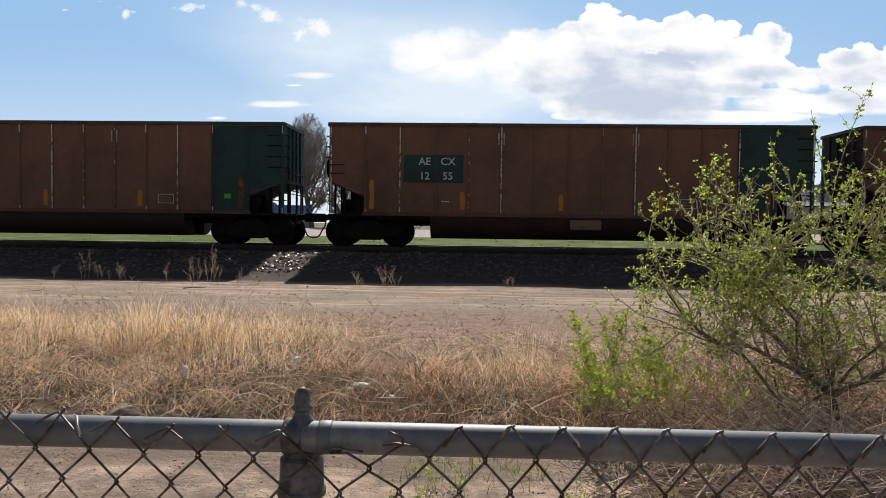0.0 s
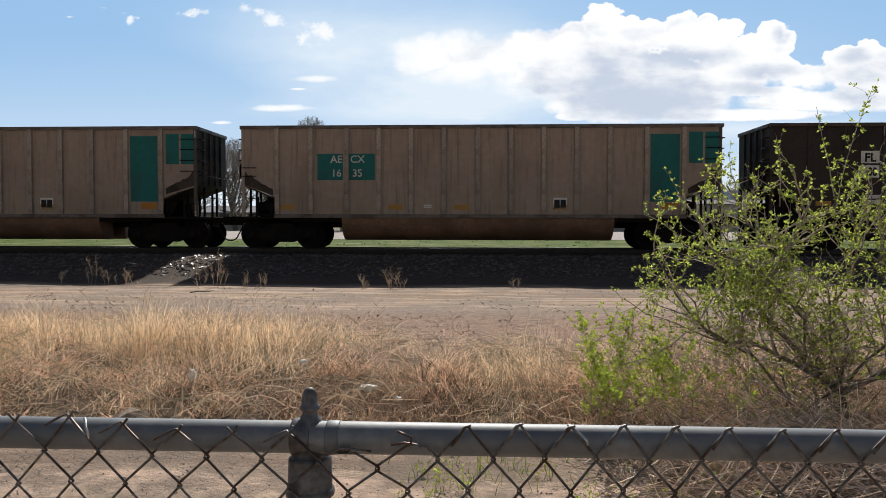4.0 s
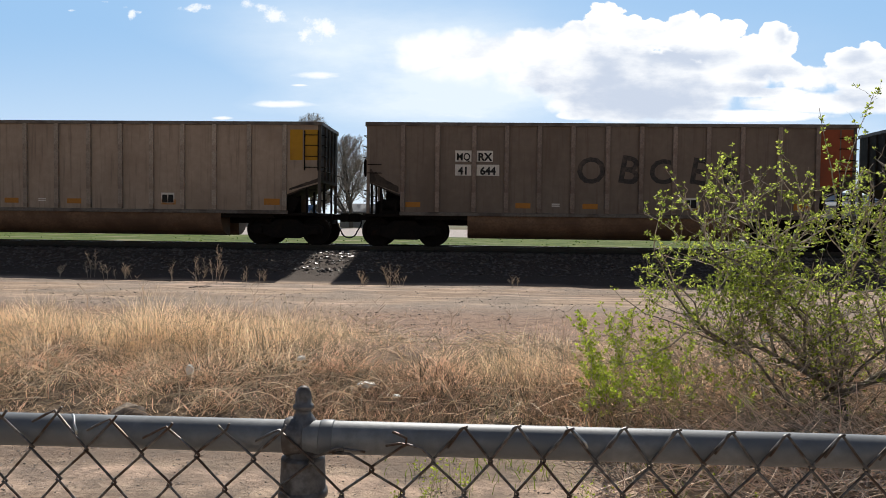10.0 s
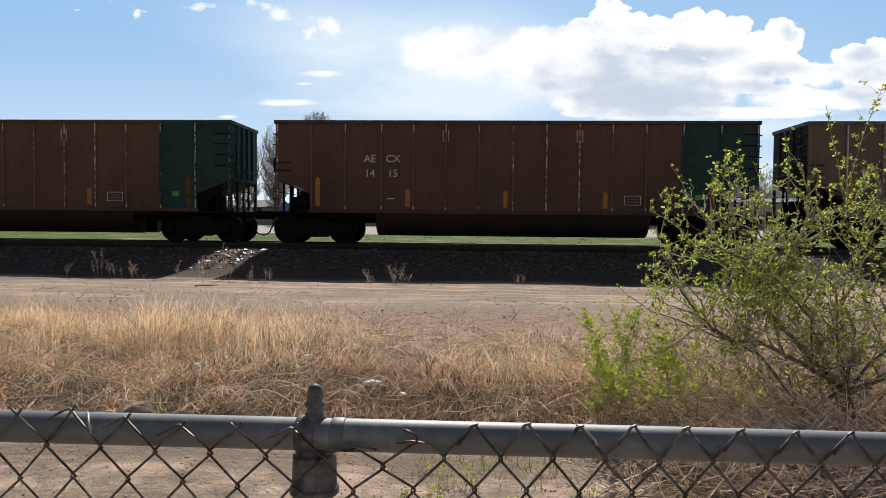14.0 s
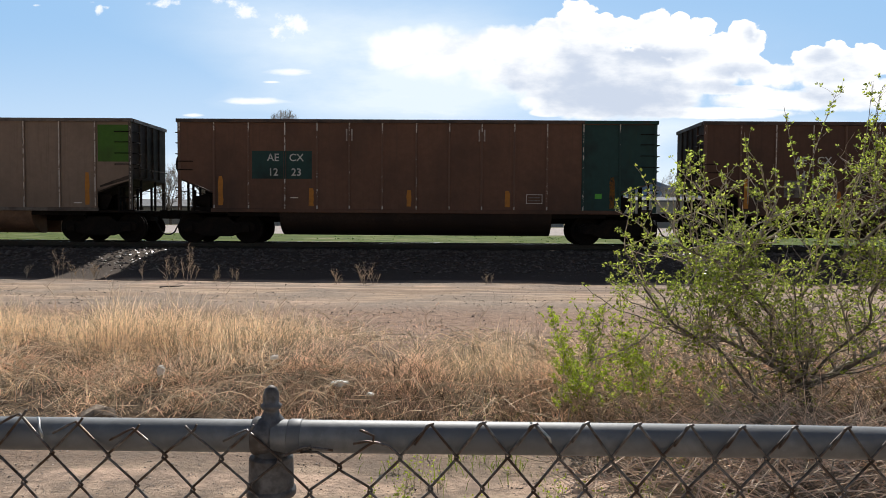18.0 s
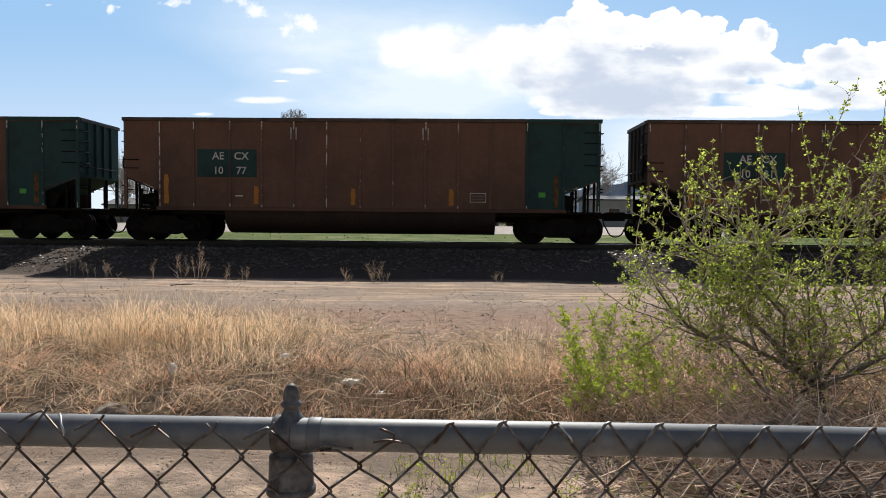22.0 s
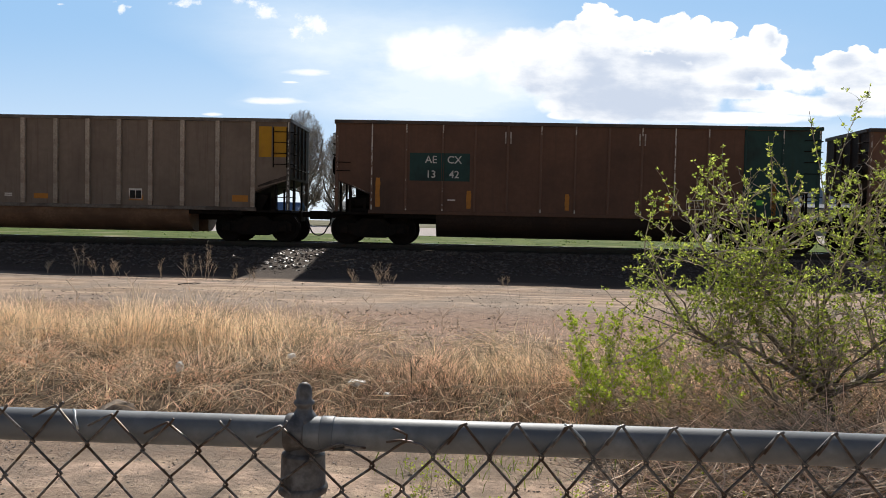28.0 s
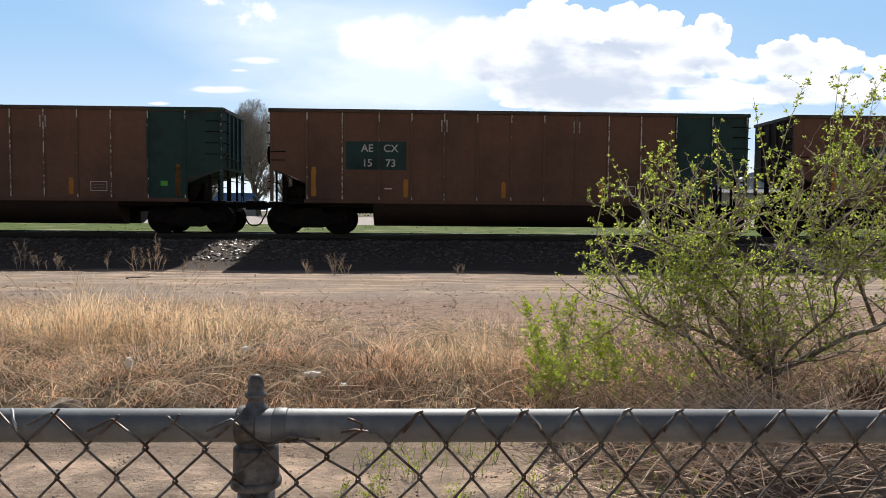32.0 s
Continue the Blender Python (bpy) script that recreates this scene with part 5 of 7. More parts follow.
def scribble(x, z):
    def add(car, f):
        s = Soup()
        rnd = random.Random(4)
        for row, (wide, tall, turns) in enumerate(((0.78, 0.15, 4.5), (0.62, 0.10, 6.0))):
            pts = []
            for i in range(90):
                t = i / 89
                a = t * turns * 2 * math.pi
                pts.append((wide * t + 0.07 * math.cos(a) + 0.03 * math.sin(a * 2.3), 0, tall * math.sin(a) * (0.7 + 0.5 * math.sin(t * 9 + row)) - row * 0.34 - 0.10 * t + 0.02 * rnd.random()))
            s.tube(pts, 0.015, 4)
        part("graffiti", s.mesh("graffiti", M["white_paint"]), car, "white sprayed scribble", at=(x - HALF, f - 0.004, z))
    return add


build_train()


# ---- fence ----
RAIL_X0, RAIL_X1, FENCE_Y, TOP_Z = -3.4, 4.6, 0.958, 1.228


def build_fence():
    fence = thing("chain_link_fence", "galvanised chain-link fence with a grey pipe top rail", "fence", at=(0, FENCE_Y, 0))
    r = 0.0212
    zc = TOP_Z - r
    s = Soup()
    s.tube([(x, 0, zc - 0.0006 * max(0, x - 0.3) ** 2 * 26) for x in np.linspace(RAIL_X0, RAIL_X1, 30)], r, 20)
    part("top_rail", s.mesh("top_rail", M["galv"], True), fence, "grey galvanised pipe with a dull sheen")
    for px in (-0.220, 2.82):
        post = part("post", Soup().lathe([(0.0238, 0), (0.0238, 1.150)], 18).mesh("post", M["galv_dark"], True), fence, at=(px, 0.004, 0))
        s = Soup()
        s.lathe([(0.0245, 1.1275), (0.0312, 1.1280), (0.0320, 1.1288), (0.0324, 1.1330), (0.0316, 1.1372), (0.0298, 1.1385), (0.0294, 1.1395), (0.0284, 1.1770), (0.0280, 1.1790), (0.0232, 1.1815), (0.0222, 1.1830), (0.0200, 1.196), (0.0196, 1.222), (0.0180, 1.226), (0.0130, 1.232), (0.0100, 1.237),
                 (0.0096, 1.2405), (0.0120, 1.2418), (0.0138, 1.2445), (0.0134, 1.2470), (0.0104, 1.2492), (0.0104, 1.2580), (0.0094, 1.2640), (0.0072, 1.2688), (0.0038, 1.2714), (0.0012, 1.2720)], 24)
        s.lathe([(0.0230, -0.018), (0.0244, -0.016), (0.0250, -0.008), (0.0250, 0.000), (0.0240, 0.006), (0.0216, 0.008)], 24, "x", (-0.004, -0.004, zc))
        part("post_cap", s.mesh("post_cap", M["galv_dark"], True), post, "dark cast loop cap with a rounded finial")
        s = Soup().lathe([(0.0214, 0.020), (0.0222, 0.022), (0.0222, 0.036), (0.0214, 0.038)], 20, "x", (0.004, -0.004, zc))
        part("rail_sleeve", s.mesh("rail_sleeve", M["galv"], True), post, "pale pipe sleeve beside the cap")
    # strands of woven wire: each bends from column to column and hooks into its neighbour
    wr, drop = 0.00175, 0.0412

    def column(c):
        if c >= 0:
            return -0.010 + c * 0.0326
        return -0.010 + c * 0.0385 if c >= -6 else -0.241 + (c + 6) * 0.0361

    def height(c, row):
        """Height of the joint at a column and row; the mesh sags at the post, less further down."""
        x = column(c)
        sag = 0.036 * math.exp(-((x + 0.14) / 0.075) ** 2) + 0.014 * math.exp(-((x + 0.33) / 0.085) ** 2) - 0.007 * math.exp(-((x + 0.53) / 0.05) ** 2)
        rnd = random.Random(c * 31 + row * 7 + 400)
        return TOP_Z + 0.0035 - row * drop - sag * (1.0, 0.40, 0.22, 0.15, 0.1)[min(row, 4)] + rnd.uniform(-0.0022, 0.0022)

    def strand(i):
        """The wire between columns i and i + 1; its top end is folded over or sticks out."""
        rnd = random.Random(i * 17 + 3)
        pts = []
        rows = int(1.17 / drop)
        for row in range(rows + 1):
            right = (row + i) % 2 != 0
            c, sg = (i + 1, 1) if right else (i, -1)
            x, z = column(c) + sg * 0.0012 + rnd.uniform(-0.0007, 0.0007), height(c, row)
            if row == 0:
                # sg 1: rises from the lower left to the knuckle; sg -1: from the lower right
                if c == -4:
                    end = [(0.030, 0.000), (0.010, 0.002), (0.001, 0.003)] if sg > 0 else [(-0.030, -0.007), (-0.006, 0.004), (0.004, 0.005), (0.005, 0.000), (-0.010, -0.003), (0.012, -0.003)]
                elif c == -2:
                    end = [(-0.014, 0.017), (-0.004, 0.013), (0.004, 0.009), (0.003, 0.000), (-0.003, -0.003)] if sg > 0 else [(-0.019, -0.001), (-0.002, 0.002), (0.012, 0.000), (0.026, -0.004)]
                elif x < -0.23:
                    end = [(0.0055, 0.0065 + rnd.uniform(0, 0.003)), (0.0015, 0.0015)] if sg > 0 else [(-0.0065, 0.0055 + rnd.uniform(0, 0.003)), (-0.002, 0.002)]
                    if sg < 0 and rnd.random() < 0.6:
                        end = [(-0.030, -0.013), (-0.012, -0.003), (-0.001, 0.002)]
                elif sg > 0:
                    end = [(0.003, 0.0045), (-0.002, 0.003)]
                else:
                    far = rnd.uniform(0.8, 1.15)
                    end = [(-0.019 * far, -0.0225 * far), (-0.009, -0.0085), (-0.0035, 0.001), (0.0005, 0.0035), (0.0035, 0.001)]
                pts += [(x + ex, -0.0042 - 0.0006 * n, z + ez) for n, (ex, ez) in enumerate(reversed(end))][::-1]
            else:
                pts += [(x - sg * 0.0036, -sg * 0.0008, z + 0.0046), (x + sg * 0.0010, -sg * 0.0020, z + 0.0012), (x + sg * 0.0010, sg * 0.0014, z - 0.0016), (x - sg * 0.0036, sg * 0.0006, z - 0.0050)]
        return Soup().tube(pts, wr, 6).mesh("wire", M["wire"], True)

    first, last = -92, 140
    for i in range(first, last):
        part("wire", strand(i), fence, at=(0, -r - 0.0035, 0))
    # ties that hold the mesh to the rail
    for x, w in ((0.118, 0.018), (-0.520, 0.012), (1.66, 0.022), (-1.62, 0.02), (3.2, 0.022)):
        s = Soup()
        loop = [(w * 1.3, -r - 0.006, 0.003), (w * 1.2, -r - 0.006, 0.009), (w * 0.85, -r - 0.003, 0.015), (w * 0.4, -r * 0.7, 0.0215), (0.0, -r * 0.45, 0.0235)]
        s.tube(loop, 0.0017, 6)
        part("tie_wire", s.mesh("tie_wire", M["wire_new"], True), fence, "bright twisted tie wire", at=(x, 0, zc))


build_fence()


# ---- grass, brush, weeds ----
def blades(name, label, mat, count, place, height, lean, width, seed, droop=0.5):
    """Many narrow bent blades in one mesh. place(rng) gives x, y, or None; height(x, y, rng) in metres."""
    rnd = random.Random(seed)
    v, f = [], []
    made = 0
    while made < count:
        p = place(rnd)
        if p is None:
            continue
        x, y = p
        h = height(x, y, rnd)
        made += 1
        z = ground_z(x, y) - 0.01
        a, b = rnd.uniform(0, 2 * math.pi), rnd.uniform(0, math.pi)
        l = rnd.uniform(*lean) * h
        dx, dy = math.cos(a) * l, math.sin(a) * l
        w = width * rnd.uniform(0.6, 1.3)
        wx, wy = math.cos(b) * w, math.sin(b) * w * 0.5
        k = len(v)
        hh = h * (1 - droop * (l / h) * 0.5)
        mx, my, mz = x + dx * 0.35, y + dy * 0.35, z + hh * 0.6
        ex, ey, ez = x + dx, y + dy, z + hh * rnd.uniform(0.85, 1.05)
        v += [(x - wx, y - wy, z), (x + wx, y + wy, z), (mx - wx * 0.8, my - wy * 0.8, mz), (mx + wx * 0.8, my + wy * 0.8, mz), (ex - wx * 0.25, ey - wy * 0.25, ez), (ex + wx * 0.25, ey + wy * 0.25, ez)]
        f += [(k, k + 1, k + 3, k + 2), (k + 2, k + 3, k + 5, k + 4)]
    s = Soup()
    s.v, s.f = v, f
    return thing(name, label, "grass", me=s.mesh(name, mat), kind="stuff")


def clump(x, y, s=1.3, o=0.0):
    return noise.noise(Vector((x * s + o, y * s, o)))


def tall_place(r):
    x, y = r.uniform(-7.5, 1.0), r.triangular(5.9, 9.3, 7.6)
    edge = max(0.0, min(1.0, (-1.5 - x) / 1.7)) * 0.93 + 0.07
    return (x, y) if r.random() < edge and clump(x, y, 0.9, 3) + 0.6 * clump(x, y, 3.4, 11) > -0.28 + 0.4 * (r.random() - 0.3) else None


def mid_place(r):
    x, y = r.uniform(-8.5, 8.5), r.uniform(5.2, 9.8)
    fade = 1.0 if y < 8.2 else max(0.0, (9.8 - y) / 1.6) * 0.6
    return (x, y) if r.random() < fade and clump(x, y, 1.4, 8) > -0.25 + 0.5 * (r.random() - 0.5) else None


def bank_place(r):
    x, y = r.uniform(-7.5, 8.0), r.uniform(4.95, 6.7)
    if x > -0.4 and y < 5.9 and r.random() < 0.40 - 0.6 * clump(x, y, 1.7, 33):
        return None
    if x < -1.0 and y < 5.9 and r.random() < 0.5 - 0.9 * clump(x, y, 1.9, 27):
        return None
    return (x, y) if clump(x, y, 2.1, 1) > -0.22 + 0.45 * r.random() else None


def mown(x, y):
    """How far the grass stands: lower on the open strip by the road."""
    return 1.0 - 0.68 * max(0.0, min(1.0, (x + 1.7) / 1.1)) * max(0.0, min(1.0, (y - 6.5) / 0.9))


def build_plants():
    blades("tall_dry_grass", "tall golden dry grass leaning in the wind", M["straw"], 46000, tall_place,
           lambda x, y, r: (0.08 + 0.40 * r.random() ** 1.8) * (0.55 + 1.2 * max(0, clump(x, y, 0.9, 2) + 0.25)) * (1.0 + 0.35 * clump(x, y, 2.8, 5)) * mown(x, y), (0.1, 1.1), 0.0019, 21)
    blades("dry_grass", "short dry straw-coloured grass on the bank", M["straw"], 28000, mid_place,
           lambda x, y, r: (0.03 + 0.20 * r.random() ** 1.6) * (0.6 + 1.8 * max(0, clump(x, y, 1.6, 4) + 0.12)) * mown(x, y), (0.4, 1.7), 0.0026, 22)
    blades("dead_brown_grass", "matted dead brown grass on the bank", M["straw_brown"], 40000, bank_place,
           lambda x, y, r: (0.04 + 0.20 * r.random() ** 1.4) * (0.55 + 1.9 * max(0, clump(x, y, 1.9, 6) + 0.12)), (0.5, 2.2), 0.0030, 23)
    blades("brown_grass_tufts", "reddish brown dead grass tufts", M["straw_brown"], 15000, mid_place,
           lambda x, y, r: r.uniform(0.04, 0.20) * mown(x, y), (0.3, 1.4), 0.0026, 24)
    blades("sunlit_straw", "pale sunlit straw behind the shrub", M["straw"], 6500,
           lambda r: (lambda x, y: (x, y) if clump(x, y, 1.3, 17) > -0.3 + 0.3 * r.random() else None)(r.uniform(0.9, 6.5), r.uniform(5.3, 8.6)),
           lambda x, y, r: (0.05 + 0.24 * r.random() ** 1.5) * mown(x, y), (0.3, 1.3), 0.0032, 25)
    blades("pale_straw_tuft", "soft pale straw tuft on top of the bank", M["straw"], 3600,
           lambda r: (r.gauss(0.45, 0.42), r.gauss(6.35, 0.28)), lambda x, y, r: (0.06 + 0.26 * r.random() ** 1.4), (0.1, 1.2), 0.0015, 26)
    # dead stalks lying across the bank
    rnd = random.Random(31)
    s = Soup()
    for _ in range(6000):
        x, y = rnd.uniform(-7, 7), rnd.uniform(5.0, 8.6)
        if clump(x, y, 1.7, 9) < -0.02:
            continue
        z, a, l = ground_z(x, y) + rnd.uniform(0.02, 0.22) * mown(x, y), rnd.uniform(0, 6.28), rnd.uniform(0.15, 0.55) * (0.4 + 0.6 * mown(x, y))
        dz = rnd.uniform(-0.08, 0.2) * mown(x, y)
        s.tube([(x, y, z), (x + math.cos(a) * l * 0.5, y + math.sin(a) * l * 0.5, z + dz * 0.7), (x + math.cos(a) * l, y + math.sin(a) * l, z + dz)], [0.0030, 0.0026, 0.0012], 3, False)
    thing("fallen_stalks", "bleached dry stalks lying across the bank", "dry stalks", me=s.mesh("fallen_stalks", M["weed"]), kind="stuff")
    # long bent straws arching over the bank
    s = Soup()
    for _ in range(420):
        x, y = rnd.uniform(-5.5, 1.2), rnd.uniform(5.15, 7.2)
        if clump(x, y, 1.1, 21) < 0.0:
            continue
        a, l, h = rnd.uniform(0, 6.28), rnd.uniform(0.3, 0.75), rnd.uniform(0.10, 0.30)
        z = ground_z(x, y)
        arc = [(x + math.cos(a) * l * t, y + math.sin(a) * l * t * 0.6, z + h * math.sin(math.pi * min(1.0, t * 0.85 + 0.12))) for t in (0, 0.2, 0.4, 0.6, 0.8, 1.0)]
        s.tube(arc, [0.0042, 0.0038, 0.0034, 0.0030, 0.0025, 0.0014], 4, False)
    thing("bent_straws", "long pale bent straws arching over the bank", "dry stalks", me=s.mesh("bent_straws", M["weed"]), kind="stuff")
    # withered weeds along the foot of the bank
    s = Soup()
    for _ in range(5200):
        x, y = rnd.uniform(-1.6, 4.2), rnd.triangular(4.95, 6.5, 5.3)
        if clump(x, y, 2.6, 14) < -0.12 + 0.3 * (rnd.random() - 0.5):
            continue
        z, a, l = ground_z(x, y) - 0.01, rnd.uniform(0, 6.28), rnd.uniform(0.06, 0.26)
        lean = rnd.uniform(0.15, 0.9) * l
        p = Vector((x, y, z))
        q = p + Vector((math.cos(a) * lean * 0.4, math.sin(a) * lean * 0.4, l * 0.6))
        e = q + Vector((math.cos(a + rnd.uniform(-1, 1)) * lean * 0.7, math.sin(a) * lean * 0.5, l * rnd.uniform(-0.1, 0.45)))
        s.tube([p, q, e], [0.0024, 0.0020, 0.0010], 3, False)
        if rnd.random() < 0.5:
            s.tube([q, q + Vector((rnd.uniform(-0.06, 0.06), rnd.uniform(-0.04, 0.04), rnd.uniform(0.0, 0.07)))], [0.0018, 0.0008], 3, False)
    thing("withered_weeds", "curled grey-brown withered weeds along the bank", "weeds", me=s.mesh("withered_weeds", M["withered"]), kind="stuff")
    # heap of dead brush below the shrub
    s = Soup()
    for _ in range(2100):
        x, y = rnd.gauss(2.05, 0.62), rnd.gauss(4.10, 0.36)
        if y < 3.2 + 0.55 * max(0.0, min(1.0, (x - 1.7) * 2.0)) or x < 0.6:
            continue
        z, a, l = rnd.uniform(0.0, 0.28) * math.exp(-((x - 2.1) / 1.1) ** 2), rnd.uniform(0, 6.28), rnd.uniform(0.15, 0.6)
        b = a + rnd.uniform(-0.9, 0.9)
        dz = rnd.uniform(-0.10, 0.28)
        p = Vector((x, y, z))
        q = p + Vector((math.cos(a) * l * 0.5, math.sin(a) * l * 0.35, dz * 0.6))
        e = q + Vector((math.cos(b) * l * 0.5, math.sin(b) * l * 0.35, dz * 0.5))
        w = rnd.uniform(0.0018, 0.005)
        s.tube([p, q, e], [w, w * 0.8, w * 0.35], 3, False)
    thing("dead_brush", "tangled dark dead brush heaped under the shrub", "brush", me=s.mesh("dead_brush", M["dead_twig"]), kind="stuff")
    # dark dead weeds beside the shrub's foot
    s = Soup()
    for _ in range(520):
        x, y = rnd.gauss(3.25, 0.26), rnd.gauss(4.95, 0.14)
        p = Vector((x, y, ground_z(x, y) - 0.01))
        h = rnd.uniform(0.10, 0.42) * math.exp(-((x - 3.25) / 0.5) ** 2)
        q = p + Vector((rnd.uniform(-0.05, 0.05), rnd.uniform(-0.04, 0.04), h * 0.55))
        e = q + Vector((rnd.uniform(-0.10, 0.10), rnd.uniform(-0.06, 0.06), h * 0.45))
        s.tube([p, q, e], [0.0034, 0.0028, 0.0014], 3, False)
        s.tube([q, q + Vector((rnd.uniform(-0.09, 0.09), rnd.uniform(-0.05, 0.05), rnd.uniform(0.02, 0.09)))], [0.0022, 0.0012], 3, False)
    thing("dead_weeds", "dark reddish dead weeds beside the shrub's foot", "weeds", me=s.mesh("dead_weeds", M["dark_weed"]), kind="stuff")
    # bleached twigs and straw round the shrub
    s = Soup()
    for _ in range(1800):
        x, y = rnd.uniform(0.9, 5.2), rnd.uniform(4.2, 6.6)
        z, a, l = ground_z(x, y) + rnd.uniform(0.01, 0.25), rnd.uniform(0, 6.28), rnd.uniform(0.12, 0.5)
        dz = rnd.uniform(-0.05, 0.3)
        s.tube([(x, y, z), (x + math.cos(a) * l * 0.5, y + math.sin(a) * l * 0.5, z + dz * 0.7), (x + math.cos(a + 0.4) * l, y + math.sin(a + 0.4) * l, z + dz)], [0.0032, 0.0028, 0.0012], 3, False)
    thing("bleached_twigs", "bleached thin twigs tangled round the shrub", "twigs", me=s.mesh("bleached_twigs", M["withered"]), kind="stuff")
    # fresh shoots among the dead stuff
    blades("green_shoots", "fresh yellow-green weed shoots", M["green_weed"], 240,
           lambda r: (r.gauss(0.15, 0.30), r.gauss(4.45, 0.25)) if r.random() < 0.45 else (r.gauss(1.1, 0.35), r.gauss(3.8, 0.25)) if r.random() < 0.5 else (r.uniform(-0.4, 2.2), r.uniform(5.0, 5.8)),
           lambda x, y, r: r.uniform(0.03, 0.15), (0.1, 0.9), 0.004, 41)
    blades("roadside_tufts", "sparse dry tufts along the gravel", M["straw_brown"], 9000,
           lambda r: (lambda x, y: (x, y) if clump(x, y, 1.3, 12) > -0.1 + 0.5 * r.random() else None)(r.uniform(-11, 11), r.triangular(8.2, 13.0, 9.2)),
           lambda x, y, r: 0.02 + 0.09 * r.random() ** 2.5, (0.4, 2.0), 0.003, 42)
    blades("far_grass_tufts", "green grass tufts beyond the track", M["lawn"], 900,
           lambda r: (lambda x, y: (x, y) if clump(x, y, 0.35, 5) > 0.05 else None)(r.uniform(-46, 46), r.uniform(30, 58)),
           lambda x, y, r: r.uniform(0.03, 0.11), (0.2, 0.8), 0.06, 43)


def stalk_weed(x, y, h, seed, mat="weed_stem"):
    """Thin crooked stems with a few wiry side twigs."""
    rnd = random.Random(seed)
    s = Soup()
    z = ground_z(x, y) - 0.01
    for _ in range(rnd.randint(2, 5)):
        hh = h * rnd.uniform(0.35, 1.0)
        p, d = Vector((rnd.uniform(-0.12, 0.12), rnd.uniform(-0.06, 0.06), 0)), Vector((rnd.gauss(0, 0.14), 0, 1)).normalized()
        pts = [p]
        for i in range(6):
            d = (d + Vector((rnd.gauss(0, 0.12), 0, 0))).normalized()
            pts.append(pts[-1] + d * hh / 6)
        s.tube(pts, [0.0055, 0.005, 0.0045, 0.004, 0.0036, 0.003, 0.002], 4)
        for _ in range(int(34 * hh / 0.7) + 3):
            k = rnd.uniform(1.5, 6.0)
            i = min(5, int(k))
            q = pts[i].lerp(pts[i + 1], k - i)
            l = rnd.uniform(0.04, 0.17) * (1.2 - k / 8)
            e = q + Vector((rnd.choice((-1, 1)) * l * rnd.uniform(0.2, 0.8), rnd.uniform(-0.3, 0.3) * l, l * rnd.uniform(0.6, 1.1)))
            s.tube([q, q.lerp(e, 0.6) + Vector((0, 0, -0.012)), e], [0.0028, 0.0025, 0.0025], 3)
    return thing("dry_weed", "dry branching weed at the foot of the ballast", "weed", "weeds along the ballast", at=(x, y, z), me=s.mesh("dry_weed", M[mat]))


def sparse_stem(x, y, h, seed):
    rnd = random.Random(seed)
    weed = thing("dead_stem", "thin brown dead stem standing in the grass", "weed", "dead stems in the grass", at=(x, y, ground_z(x, y) - 0.01))
    pts = [Vector((rnd.uniform(-0.02, 0.02) + 0.12 * h * t * t * rnd.choice((-1, 1)), 0, h * t)) for t in np.linspace(0, 1, 5)]
    part("stem", Soup().tube(pts, [0.004, 0.0035, 0.003, 0.0025, 0.0015], 4).mesh("stem", M["dead_twig"]), weed)
    for t in np.linspace(0.3, 0.95, 9):
        i = min(3, int(t * 4))
        p = pts[i].lerp(pts[i + 1], t * 4 - i)
        l, sd = rnd.uniform(0.04, 0.11), rnd.choice((-1, 1))
        part("side_twig", Soup().tube([p, p + Vector((sd * l * 0.7, rnd.uniform(-0.03, 0.03), l * 0.7))], [0.002, 0.0025], 3).mesh("side_twig", M["dead_twig"]), weed)


build_plants()
for n, (wx, wy, wh) in enumerate(((-10.5, 17.5, 0.5), (-9.7, 17.6, 0.75), (-9.0, 17.2, 0.5), (-8.5, 17.2, 0.45), (-7.4, 17.0, 0.55), (-6.65, 17.1, 0.85), (-6.25, 17.1, 0.95), (-5.55, 16.9, 0.55), (-5.1, 17.0, 0.4),
                                  (-2.65, 16.7, 0.42), (-2.05, 16.7, 0.55), (-1.75, 16.8, 0.35), (-13.5, 17.3, 0.6), (-15.2, 17.4, 0.5), (0.9, 16.9, 0.25))):
    stalk_weed(wx, wy, wh, 100 + n)
for n, (wx, wy, wh) in enumerate(((-1.28, 9.2, 0.42), (-1.85, 7.6, 0.45), (0.35, 8.6, 0.35), (1.05, 8.7, 0.36), (-0.3, 8.9, 0.3), (-2.6, 8.4, 0.6), (-3.1, 8.0, 0.75), (-3.9, 8.2, 0.7), (-4.4, 7.9, 0.6), (0.9, 7.0, 0.35), (1.5, 7.3, 0.4))):
    sparse_stem(wx, wy, wh, 200 + n)


